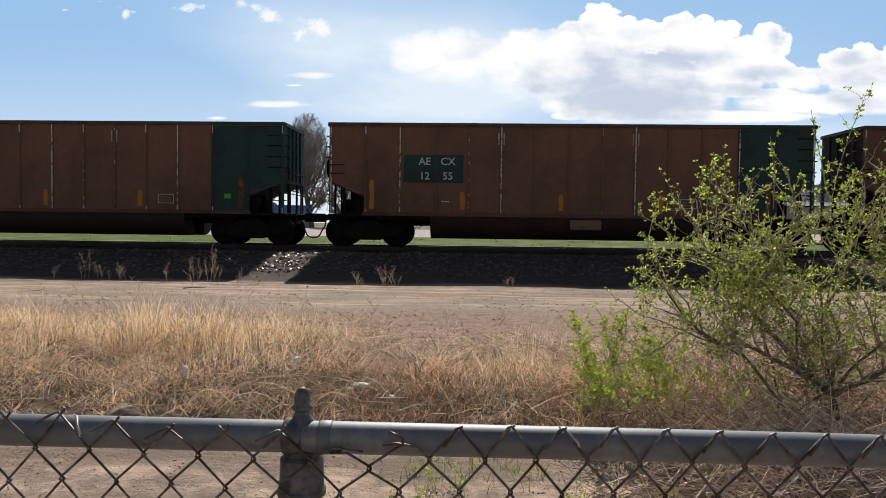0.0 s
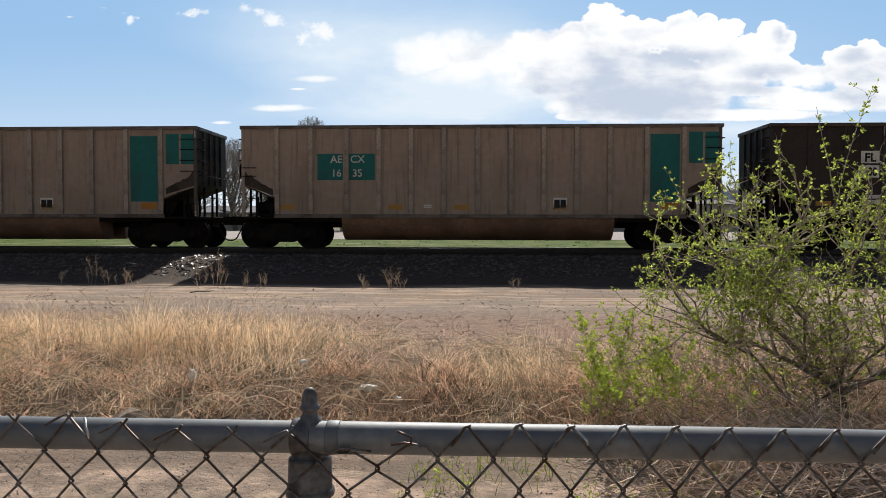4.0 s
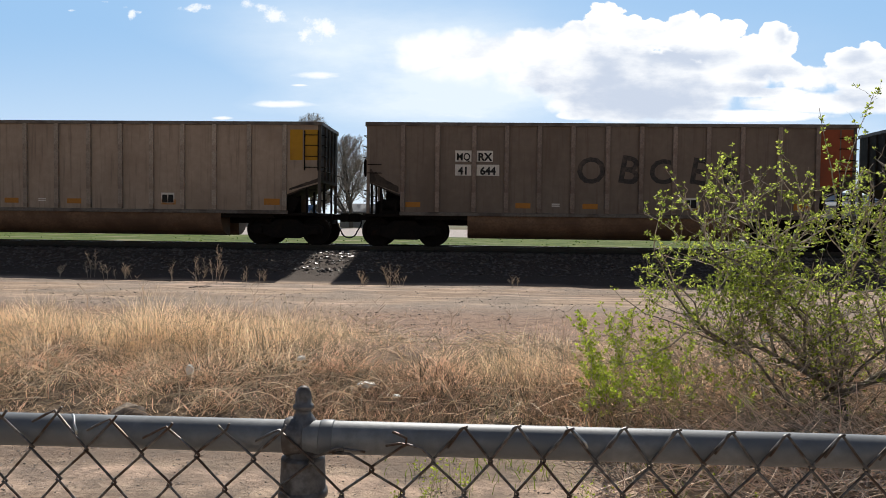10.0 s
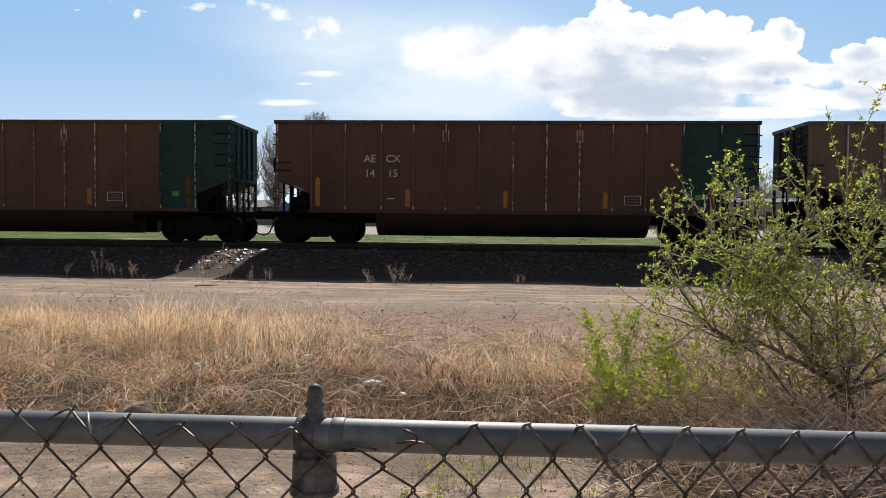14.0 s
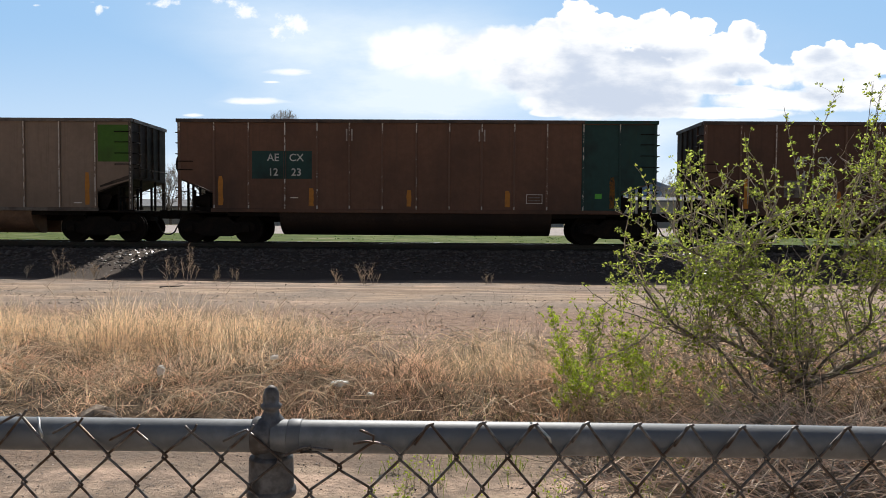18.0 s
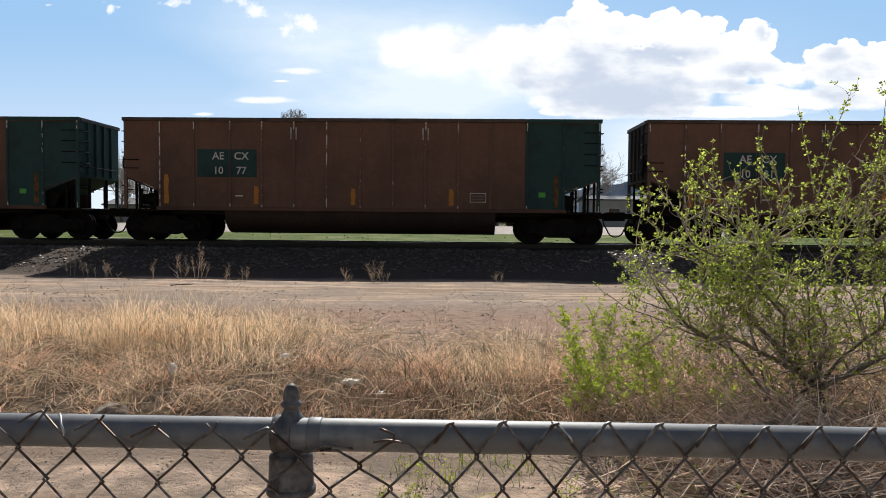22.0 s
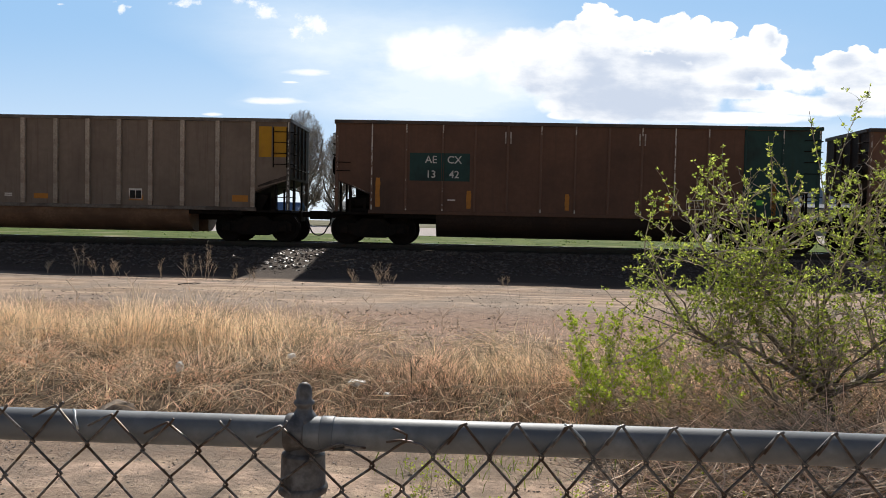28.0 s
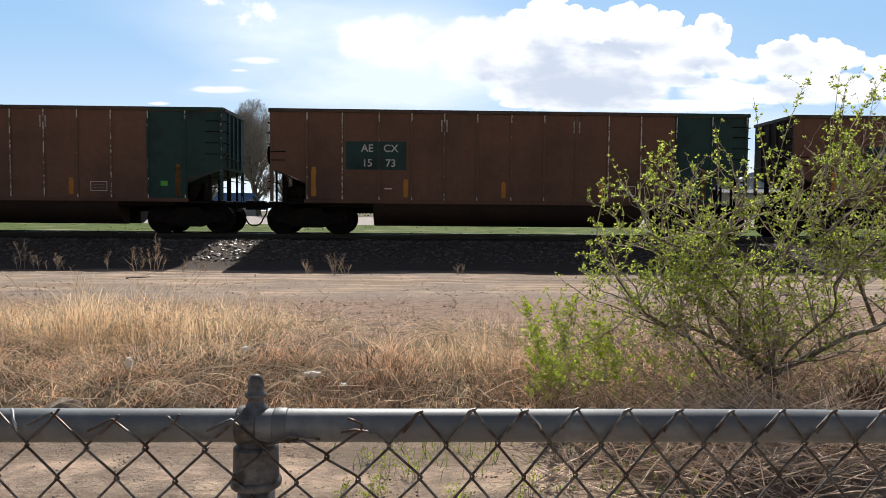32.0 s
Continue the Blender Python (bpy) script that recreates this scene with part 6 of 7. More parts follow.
# ---- the shrub ----
# limbs: thickness at the foot, lean in depth, then places along it (x, z)
STEMS = ((0.046, 0.02, (2.55, -0.03), (2.56, 0.24), (2.51, 0.38)),
         (0.030, -0.10, (2.51, 0.35), (2.30, 0.49), (2.08, 0.60), (1.89, 0.68), (1.72, 0.69), (1.50, 0.80)),
         (0.030, 0.06, (2.50, 0.37), (2.26, 0.58), (2.00, 0.88), (1.95, 0.99), (2.15, 1.24), (2.31, 1.61)),
         (0.034, -0.04, (2.53, 0.31), (2.74, 0.44), (2.98, 0.58), (3.27, 0.67), (3.47, 0.82), (3.71, 1.04), (3.87, 1.23), (4.26, 1.35), (4.60, 1.58)),
         (0.026, 0.22, (2.51, 0.36), (2.58, 0.58), (2.63, 0.73), (2.56, 0.95), (2.75, 1.25), (2.73, 1.65)),
         (0.020, -0.18, (2.30, 0.02), (2.16, 0.25), (1.91, 0.58), (1.53, 0.80), (1.30, 1.05)),
         (0.020, -0.22, (2.55, 0.40), (2.72, 0.62), (2.89, 0.80), (2.84, 0.99), (3.02, 1.30)),
         (0.022, 0.26, (3.27, 0.67), (3.16, 1.03), (2.94, 1.41), (3.25, 1.71), (3.61, 1.95)),
         (0.018, 0.16, (3.47, 0.82), (3.69, 1.34), (3.98, 1.54), (4.23, 1.78), (4.54, 1.82)),
         (0.018, 0.35, (2.60, 0.0), (2.40, 0.50), (1.98, 0.95), (1.70, 1.40), (1.62, 1.65)),
         (0.016, -0.30, (2.30, 0.49), (2.22, 0.85), (1.84, 1.22), (1.44, 1.36)),
         (0.016, 0.10, (2.15, 1.24), (1.90, 1.50), (1.78, 1.78)),
         (0.016, -0.12, (2.75, 1.25), (3.05, 1.55), (3.30, 2.00)))
# long upright shoots above the crown: tip (x, z), length, lean
SHOOTS = ((2.49, 2.47, 0.85, 0.10), (2.27, 2.28, 0.6, -0.05), (2.85, 2.45, 0.7, 0.12), (3.20, 2.72, 1.0, 0.28), (3.10, 2.52, 0.8, 0.2), (3.37, 2.60, 0.8, 0.02), (3.55, 2.42, 0.6, 0.2), (3.72, 2.50, 0.8, 0.35),
          (3.96, 2.60, 0.9, 0.42), (4.02, 2.44, 0.9, 0.5), (4.33, 2.20, 0.7, 0.3), (4.52, 2.10, 0.6, 0.3), (1.53, 1.92, 0.45, -0.1), (1.24, 1.72, 0.45, -0.15), (1.80, 2.02, 0.5, 0.05), (2.05, 2.12, 0.5, 0.0), (3.85, 2.30, 0.7, 0.3), (4.75, 1.95, 0.6, 0.35),
          (2.95, 2.30, 0.7, 0.15), (3.05, 2.42, 0.8, 0.1), (3.28, 2.45, 0.8, 0.25), (3.45, 2.36, 0.7, 0.1), (3.62, 2.44, 0.8, 0.3), (3.80, 2.42, 0.8, 0.25), (4.10, 2.30, 0.8, 0.4), (4.20, 2.36, 0.7, 0.2), (4.42, 2.22, 0.7, 0.4), (4.62, 2.05, 0.6, 0.2), (3.12, 2.34, 0.6, -0.1), (3.70, 2.28, 0.6, 0.0))
CROWN = ((0.5, 0.9), (1.0, 1.20), (1.22, 1.60), (1.86, 1.88), (2.27, 2.02), (2.7, 2.10), (3.2, 2.30), (3.9, 2.34), (4.5, 2.10), (5.3, 1.7))


def build_shrub():
    rnd = random.Random(77)
    base = Vector((2.52, 5.12, 0.0))
    shrub = thing("shrub", "wide shrub with bare grey branches and fresh yellow-green leaves", "shrub", at=base)
    twigs, leaves, fresh = Soup(), Soup(), Soup()
    where = [leaves]

    def crown_top(x):
        for (x0, z0), (x1, z1) in zip(CROWN, CROWN[1:]):
            if x <= x1:
                return z0 + (z1 - z0) * max(0.0, (x - x0) / (x1 - x0))
        return 1.6

    def leafiness(p):
        x, z = p.x + base.x, p.z
        k = 1.0 if x < 3.9 else max(0.22, 1.0 - (x - 3.9) * 1.3)
        if z < 0.95:
            k *= 0.50 + 0.40 * (max(0.0, z) / 0.95) ** 2
        elif z < 1.45:
            k *= 1.15
        elif z > 1.65:
            k *= max(0.50, 1.0 - (z - 1.65) * 1.0) * (0.8 if x > 2.9 else 1.0)
        return k * (0.75 + 0.9 * noise.noise(p * 2.3))

    def leaf(p, d, size):
        side = d.cross(Vector((rnd.uniform(-1, 1), rnd.uniform(-1, 1), rnd.uniform(-1, 1))))
        if side.length < 1e-3:
            return
        side.normalize()
        nrm = side.cross(d).normalized()
        w, fold = size * 0.31, size * 0.10
        tip, mid = p + d * size, p + d * size * 0.5
        where[0].face(p, mid + side * w + nrm * fold, tip, mid)
        where[0].face(p, mid, tip, mid - side * w + nrm * fold)

    def cluster(p, d, size):
        for _ in range(rnd.choice((3, 4, 5, 6))):
            nd = (d * 0.5 + Vector((rnd.gauss(0, 1), rnd.gauss(0, 1), rnd.gauss(0.35, 0.8))) * 0.8).normalized()
            leaf(p + nd * 0.004, nd, size * rnd.uniform(0.6, 1.15))

    def crooked(p, d, length, n, bend, up):
        pts, dirs = [p.copy()], [d.copy()]
        for i in range(n):
            d = (d + Vector((rnd.gauss(0, 1), rnd.gauss(0, 1), rnd.gauss(0, 0.9))) * bend + Vector((0, 0, up))).normalized()
            p = p + d * (length / n)
            pts.append(p.copy())
            dirs.append(d.copy())
        return pts, dirs

    def at(pts, t):
        k = t * (len(pts) - 1)
        i = min(len(pts) - 2, int(k))
        return i, pts[i].lerp(pts[i + 1], k - i)

    def twig(p, d, length, r, size=0.024, want=1.0):
        """A last thin twig with leaf clusters on short spurs."""
        pts, dirs = crooked(p, d, length, 4, 0.22, 0.03)
        twigs.tube(pts, [r, r * 0.85, r * 0.7, r * 0.55, r * 0.35], 3, False)
        for c in range(max(2, int(length / 0.021))):
            i, q = at(pts, (c + rnd.random()) / max(2, int(length / 0.021)))
            if rnd.random() < 0.50 * want * leafiness(q):
                sd = (dirs[i] * 0.5 + Vector((rnd.gauss(0, 1), rnd.gauss(0, 1), rnd.gauss(0.3, 1)))).normalized()
                e = q + sd * rnd.uniform(0.004, 0.03)
                if rnd.random() < 0.4:
                    twigs.tube([q, e], [r * 0.5, r * 0.35], 3, False)
                cluster(e, sd, size)
        if rnd.random() < want * leafiness(pts[-1]):
            cluster(pts[-1], dirs[-1], size)

    def branch(p, d, length, r, size=0.024, want=1.0):
        top = crown_top(p.x + base.x + d.x * length) - 0.10
        if p.z + d.z * length > top:
            length = max(0.18, min(length, (top - p.z) / max(0.2, d.z)))
        pts, dirs = crooked(p, d, length, 5, 0.27, 0.05)
        twigs.tube(pts, [r * (1 - 0.12 * i) for i in range(6)], 4, False)
        k = max(3, int(length / 0.074))
        for c in range(k):
            i, q = at(pts, 0.12 + 0.88 * (c + rnd.random()) / k)
            nd = (dirs[i] * 0.7 + Vector((rnd.gauss(0, 1), rnd.gauss(0, 1), rnd.gauss(0.2, 0.8))).normalized()).normalized()
            twig(q, nd, rnd.uniform(0.09, 0.30), max(0.0017, r * 0.45), size, want)

    for th, lean, *way in STEMS:
        pts = []
        for (xa, za), (xb, zb) in zip(way, way[1:]):
            for t in (0.0, 0.5):
                w = len(pts) / (2 * len(way))
                pts.append(Vector((xa + (xb - xa) * t - base.x + rnd.uniform(-0.012, 0.012), lean * w * 1.6 + rnd.uniform(-0.02, 0.02), za + (zb - za) * t + rnd.uniform(-0.012, 0.012))))
        pts.append(Vector((way[-1][0] - base.x, lean * 1.6, way[-1][1])))
        n = len(pts)
        soup = Soup().tube(pts, [th * 0.64 * (1 - 0.58 * i / n) for i in range(n)], 8)
        part("limb", soup.mesh("limb", M["bark"], True), shrub)
        if len(way) < 4 and th > 0.04:
            continue
        for i in range(1, n):
            for _ in range(rnd.choice((2, 2, 3))):
                q = pts[i - 1].lerp(pts[i], rnd.random())
                away = Vector((rnd.gauss(-0.25 if q.x < -0.4 else 0.05, 0.95), rnd.gauss(0, 0.9), rnd.gauss(0.45, 0.65))).normalized()
                d = ((pts[i] - pts[i - 1]).normalized() * 0.6 + away).normalized()
                branch(q, d, rnd.uniform(0.25, 0.78), th * 0.20 + 0.0022, 0.025)
    # crooked stems fanning out from the foot
    for _ in range(8):
        p = Vector((rnd.uniform(-0.5, 0.25), rnd.uniform(-0.15, 0.2), -0.02))
        pts, dirs = crooked(p, Vector((rnd.uniform(-1.1, 0.8), rnd.uniform(-0.4, 0.4), rnd.uniform(0.6, 1.1))).normalized(), rnd.uniform(0.7, 1.35), 9, 0.24, 0.02)
        r = rnd.uniform(0.007, 0.012)
        part("stem", Soup().tube(pts, [r * (1 - 0.07 * i) for i in range(10)], 6).mesh("stem", M["bark"], True), shrub)
        for i in range(4, 9):
            if rnd.random() < 0.7:
                branch(pts[i], (dirs[i] + Vector((rnd.gauss(0, 0.8), rnd.gauss(0, 0.8), rnd.gauss(0.3, 0.5)))).normalized(), rnd.uniform(0.2, 0.5), 0.0048, 0.026, 0.45)
    # thin stems straight from the ground
    for _ in range(38):
        p = Vector((rnd.uniform(-1.5, 2.2), rnd.uniform(-0.35, 0.45), -0.02))
        branch(p, Vector((rnd.uniform(-0.5, 0.35), rnd.uniform(-0.2, 0.2), 1)).normalized(), rnd.uniform(0.35, 1.05), 0.0048, 0.023, 0.55)
    # low growth under the limbs
    for _ in range(50):
        p = Vector((rnd.uniform(-1.25, 1.7), rnd.uniform(-0.4, 0.4), rnd.uniform(0.12, 0.85)))
        p.z *= 1.0 - 0.35 * abs(p.x) / 1.5
        branch(p, Vector((rnd.uniform(-1, 1), rnd.uniform(-0.5, 0.5), rnd.uniform(-0.15, 0.7))).normalized(), rnd.uniform(0.2, 0.5), 0.0042, 0.022, 0.50)
    # long shoots above the crown
    for x, z, ln, lean in SHOOTS:
        e = Vector((x + 0.06 * max(0.0, min(1.0, (x - 2.7) * 2.0)) - base.x, rnd.uniform(-0.3, 0.3), z))
        d = Vector((lean, rnd.uniform(-0.1, 0.1), 1)).normalized()
        pts, dirs = crooked(e - d * ln, d, ln, 6, 0.06, 0.0)
        twigs.tube(pts, [0.0045, 0.004, 0.0036, 0.003, 0.0026, 0.002, 0.0014], 4, False)
        for c in range(int(ln / 0.028)):
            i, q = at(pts, 0.1 + 0.9 * rnd.random())
            sd = (dirs[i] * 0.8 + Vector((rnd.gauss(0, 1), rnd.gauss(0, 1), 0)).normalized() * 0.8).normalized()
            if rnd.random() < 0.30:
                twig(q, sd, rnd.uniform(0.05, 0.2), 0.0015, 0.027, 1.6)
            elif rnd.random() < 0.85:
                cluster(q + sd * 0.008, sd, 0.028)
    # leafy sprays at the near edge of the crown
    for _ in range(15):
        p = Vector((rnd.uniform(-1.00, -0.70), rnd.uniform(-0.3, 0.3), rnd.uniform(0.80, 1.3)))
        branch(p, Vector((rnd.uniform(-0.4, 0.5), rnd.uniform(-0.3, 0.3), rnd.uniform(0.0, 0.8))).normalized(), rnd.uniform(0.18, 0.38), 0.0036, 0.028, 1.5)
    # bare grey twigs reaching out over the far side
    for _ in range(84):
        p = Vector((rnd.uniform(0.3, 1.95), rnd.uniform(-0.35, 0.4), rnd.uniform(0.9, 1.8)))
        branch(p, Vector((rnd.uniform(0.2, 1.0), rnd.uniform(-0.4, 0.4), rnd.uniform(0.1, 0.8))).normalized(), rnd.uniform(0.30, 0.7), 0.0040, 0.023, 0.8)
    # suckers from the ground at the side
    where[0] = fresh
    for x, z, lean in ((0.68, 0.95, -0.10), (0.79, 0.98, -0.06), (0.90, 0.85, -0.10), (1.02, 0.92, -0.03), (1.12, 0.78, -0.1), (1.26, 0.96, -0.08), (0.84, 0.70, -0.10), (0.98, 0.60, 0.1), (1.40, 0.80, -0.1), (1.52, 0.92, -0.08), (1.64, 0.72, 0.05), (1.78, 0.86, -0.06), (1.20, 1.02, -0.08), (1.45, 0.55, 0.1), (0.90, 0.55, -0.15), (4.55, 0.72, 0.1), (4.75, 0.60, 0.15), (4.35, 0.55, 0.0)):
        trunk = Soup()
        p = Vector((x - lean * z - base.x, rnd.uniform(-0.15, 0.15), -0.02))
        pts, dirs = crooked(p, Vector((lean, rnd.uniform(-0.1, 0.1), 1)).normalized(), z, 6, 0.13, 0.0)
        trunk.tube(pts, [0.0042, 0.004, 0.0036, 0.003, 0.0026, 0.002, 0.0012], 5)
        for c in range(int(z / 0.026)):
            i, q = at(pts, 0.22 + 0.78 * rnd.random())
            sd = (dirs[i] * 0.5 + Vector((rnd.gauss(0, 1), rnd.gauss(0, 1), 0.2)).normalized()).normalized()
            if rnd.random() < 0.5:
                e = q + (sd + Vector((0, 0, 0.35))) * rnd.uniform(0.05, 0.16)
                twigs.tube([q, q.lerp(e, 0.5) + Vector((0, 0, -0.006)), e], [0.002, 0.0016, 0.001], 3, False)
                for w in (0.3, 0.55, 0.8, 1.0):
                    cluster(q.lerp(e, w), sd, 0.027)
            else:
                cluster(q + sd * 0.01, sd, 0.027)
        part("sucker", trunk.mesh("sucker", M["twig"], True), shrub, "thin leafy shoot from the ground")
    part("branchwork", twigs.mesh("branchwork", M["twig"]), shrub, "fine grey-brown twigs")
    part("foliage", leaves.mesh("foliage", M["leaf"]), shrub, "small fresh yellow-green leaves")
    part("sucker_foliage", fresh.mesh("sucker_foliage", M["fresh_leaf"]), shrub, "bright young leaves on the shoots")


build_shrub()


def fresh_weed(x, y, h, seed):
    """A low leafy weed: a few thin stems with small leaves in twos and threes."""
    rnd = random.Random(seed)
    weed = thing("fresh_weed", "low leafy yellow-green weed in the dirt by the fence", "weed", "fresh weeds by the fence", at=(x, y, ground_z(x, y) - 0.005))
    leaves = Soup()
    for _ in range(rnd.randint(2, 4)):
        d = Vector((rnd.gauss(0, 0.35), rnd.gauss(0, 0.35), 1)).normalized()
        l = h * rnd.uniform(0.6, 1.1)
        pts = [Vector((rnd.uniform(-0.02, 0.02), rnd.uniform(-0.02, 0.02), 0))]
        for _ in range(5):
            d = (d + Vector((rnd.gauss(0, 0.16), rnd.gauss(0, 0.16), 0))).normalized()
            pts.append(pts[-1] + d * l / 5)
        part("stem", Soup().tube(pts, [0.0022, 0.002, 0.0018, 0.0015, 0.0012, 0.0008], 4).mesh("stem", M["weed_stem"]), weed)
        for _ in range(int(l / 0.011)):
            k = rnd.uniform(0.8, 5.0)
            i = min(4, int(k))
            q = pts[i].lerp(pts[i + 1], k - i)
            out = Vector((rnd.gauss(0, 1), rnd.gauss(0, 1), rnd.gauss(0.4, 0.6))).normalized()
            side = out.cross(Vector((rnd.gauss(0, 1), rnd.gauss(0, 1), rnd.gauss(0, 1)))).normalized()
            size = rnd.uniform(0.010, 0.022)
            q = q + out * rnd.uniform(0.0, 0.02)
            leaves.face(q, q + out * size * 0.5 + side * size * 0.34, q + out * size, q + out * size * 0.5 - side * size * 0.34)
    part("leaves", leaves.mesh("leaves", M["fresh_leaf"]), weed, "small yellow-green leaves")


def build_fresh_weeds():
    rnd = random.Random(19)
    for n in range(34):
        x = rnd.choice((rnd.gauss(-0.28, 0.12), rnd.gauss(0.2, 0.25), rnd.gauss(0.75, 0.3), rnd.gauss(1.35, 0.3)))
        y = rnd.uniform(3.5, 4.55)
        if -0.46 < x < 1.9:
            fresh_weed(x, y, rnd.uniform(0.07, 0.24), 300 + n)


build_fresh_weeds()


# ---- litter, rock, sticks ----
def crumpled(seed, sx, sy, sz):
    rnd = random.Random(seed)
    bm = bmesh.new()
    bmesh.ops.create_icosphere(bm, subdivisions=2, radius=1.0)
    for v in bm.verts:
        k = 1 + 0.35 * noise.noise(v.co * 2.2 + Vector((seed, 0, 0))) + rnd.uniform(-0.12, 0.12)
        v.co = Vector((v.co.x * sx * k, v.co.y * sy * k, v.co.z * sz * k))
    me = bpy.data.meshes.new("litter")
    bm.to_mesh(me)
    bm.free()
    return me


def build_small():
    for n, (x, y, sx, sy, sz, nm) in enumerate(((-0.87, 5.69, 0.070, 0.06, 0.026, "flattened white paper cup lying in the dry grass"), (-2.38, 5.89, 0.036, 0.032, 0.045, "crumpled white paper scrap caught in dry grass"), (-1.56, 6.39, 0.045, 0.04, 0.024, "crumpled white paper scrap caught in dry grass"),
                                                (-0.60, 5.45, 0.03, 0.03, 0.015, "small pale litter scrap in dead grass"), (3.90, 5.32, 0.04, 0.03, 0.015, "small pale litter scrap in dead grass"))):
        me = crumpled(n + 3, sx, sy, sz)
        me.materials.append(M["paper"])
        thing("litter", nm, "litter", "scraps of litter", at=pose(x, y, ground_z(x, y) + 0.13, 0, 0, 40 * n), me=me)
    s = Soup().lathe([(0.0, 0.0), (0.017, 0.0), (0.019, 0.004), (0.019, 0.060), (0.014, 0.076), (0.009, 0.084), (0.009, 0.100), (0.011, 0.101), (0.011, 0.106), (0.0, 0.106)], 14)
    thing("glass_bottle", "small dull teal glass bottle stuck in the brush", "bottle", at=pose(1.87, 3.90, 0.06, -14, -12, 0), me=s.mesh("glass_bottle", M["bottle_glass"], True))
    s = Soup().tube([(0.026 * math.cos(a), 0.006 * math.sin(2 * a), 0.026 * math.sin(a)) for a in np.linspace(0.4, 5.6, 18)], 0.0042, 6)
    thing("plastic_band", "white curled plastic band hooked on a shrub limb", "litter", at=(1.885, 4.80, 0.772), me=s.mesh("plastic_band", M["plastic"], True))
    me = crumpled(9, 0.12, 0.12, 0.11)
    me.materials.append(M["rock"])
    thing("rock", "tan field stone at the foot of the grassy bank", "rock", at=(-2.50, 5.05, 0.06), me=me)
    rnd = random.Random(8)
    for x, y, l in ((-3.3, 10.6, 0.9), (-2.4, 10.2, 0.6), (-3.9, 10.5, 0.4), (-6.1, 15.6, 0.5)):
        s = Soup()
        pts = [(-l / 2, 0, 0.0), (-l * 0.15, 0.03, 0.015), (l * 0.2, -0.02, 0.01), (l / 2, 0.05, 0.03)]
        s.tube(pts, [0.014, 0.013, 0.011, 0.006], 6)
        s.tube([(l * 0.1, 0, 0.01), (l * 0.25, 0.08, 0.06)], [0.007, 0.003], 5)
        thing("stick", "dark broken branch lying on the gravel", "stick", "sticks on the road", at=pose(x, y, ground_z(x, y) + 0.012, 0, 0, rnd.uniform(-25, 25)), me=s.mesh("stick", M["bark"], True))


build_small()
stones("ballast_stones", "grey crushed-stone ballast along the track", 10500, (-22, 24, 18.7, 22.9), (0.022, 0.075), M["stone"], 51)
stones("shoulder_stones", "small stones on the dark ballast shoulder", 2200, (-22, 24, 18.1, 19.9), (0.012, 0.034), M["stone"], 54)
stones("road_gravel", "scattered pale gravel on the dirt road", 16000, (-12, 14, 8.2, 14.6), (0.004, 0.026), M["gravel"], 52, 0.8)
stones("lane_gravel", "sparse grey gravel along the wheel tracks", 3000, (-14, 16, 14.0, 17.0), (0.007, 0.026), M["gravel"], 55, 1.0)
stones("path_gravel", "fine pale gravel on the near path", 3200, (-3.2, 4.2, 3.0, 5.2), (0.003, 0.010), M["gravel"], 53)


# ---- beyond the track ----
def bare_tree(x, y, h, spread, seed, label, dense=(9, 7, 7, 6), crown=None):
    """A leafless tree; crown: centre (x, z), half width and half height of the oval that its twigs fill."""
    rnd = random.Random(seed)
    z = ground_z(x, y)
    tree = thing("bare_tree", label, "tree", "bare trees beyond the road", at=(x, y, z - 0.05))
    trunk, twigs = Soup(), Soup()

    def grow(p, d, length, r, level):
        n = 4
        pts, dirs = [p.copy()], [d.copy()]
        for i in range(n):
            d = (d + Vector((rnd.gauss(0, 1), rnd.gauss(0, 1), rnd.gauss(0.45, 0.6))) * (0.10 + 0.05 * level)).normalized()
            p = p + d * (length / n)
            if crown and level:
                cx, cz, half_w, half_h = crown
                if ((p.x - cx) / half_w) ** 2 + (p.y / half_w) ** 2 + abs((p.z - cz) / half_h) ** 3.2 > rnd.uniform(0.82, 1.06):
                    break
            pts.append(p.copy())
            dirs.append(d.copy())
        n = len(pts) - 1
        if n < 1:
            return
        rad = [r * (1 - 0.55 * i / n) for i in range(n + 1)]
        (trunk if level < 2 else twigs).tube(pts, rad, (7, 5, 4, 3, 3)[level], False)
        if level < 4:
            kids = dense[level]
            for c in range(kids):
                t = ((0.10 if crown else 0.35) if level == 0 else 0.2) + ((0.90 if crown else 0.65) if level == 0 else 0.8) * (c + rnd.random()) / kids
                i = min(n - 1, int(t * n))
                q = pts[i].lerp(pts[i + 1], min(1, t * n - i))
                a = Vector((rnd.gauss(0, 1) * spread, rnd.gauss(0, 1) * spread, rnd.gauss(0.35, 0.5))).normalized()
                grow(q, (dirs[i] * 0.75 + a * 0.85).normalized(), length * (rnd.uniform(0.75, 1.05) if level == 0 else rnd.uniform(0.42, 0.66)), max(0.016, rad[i] * 0.55), level + 1)

    grow(Vector((0, 0, 0)), Vector((rnd.uniform(-0.08, 0.08), 0, 1)), h * 0.47, h * 0.022, 0)
    part("trunk", trunk.mesh("trunk", M["bare"], True), tree)
    part("crown", twigs.mesh("crown", M["bare_twigs"]), tree, "fine bare twigs")
    return tree


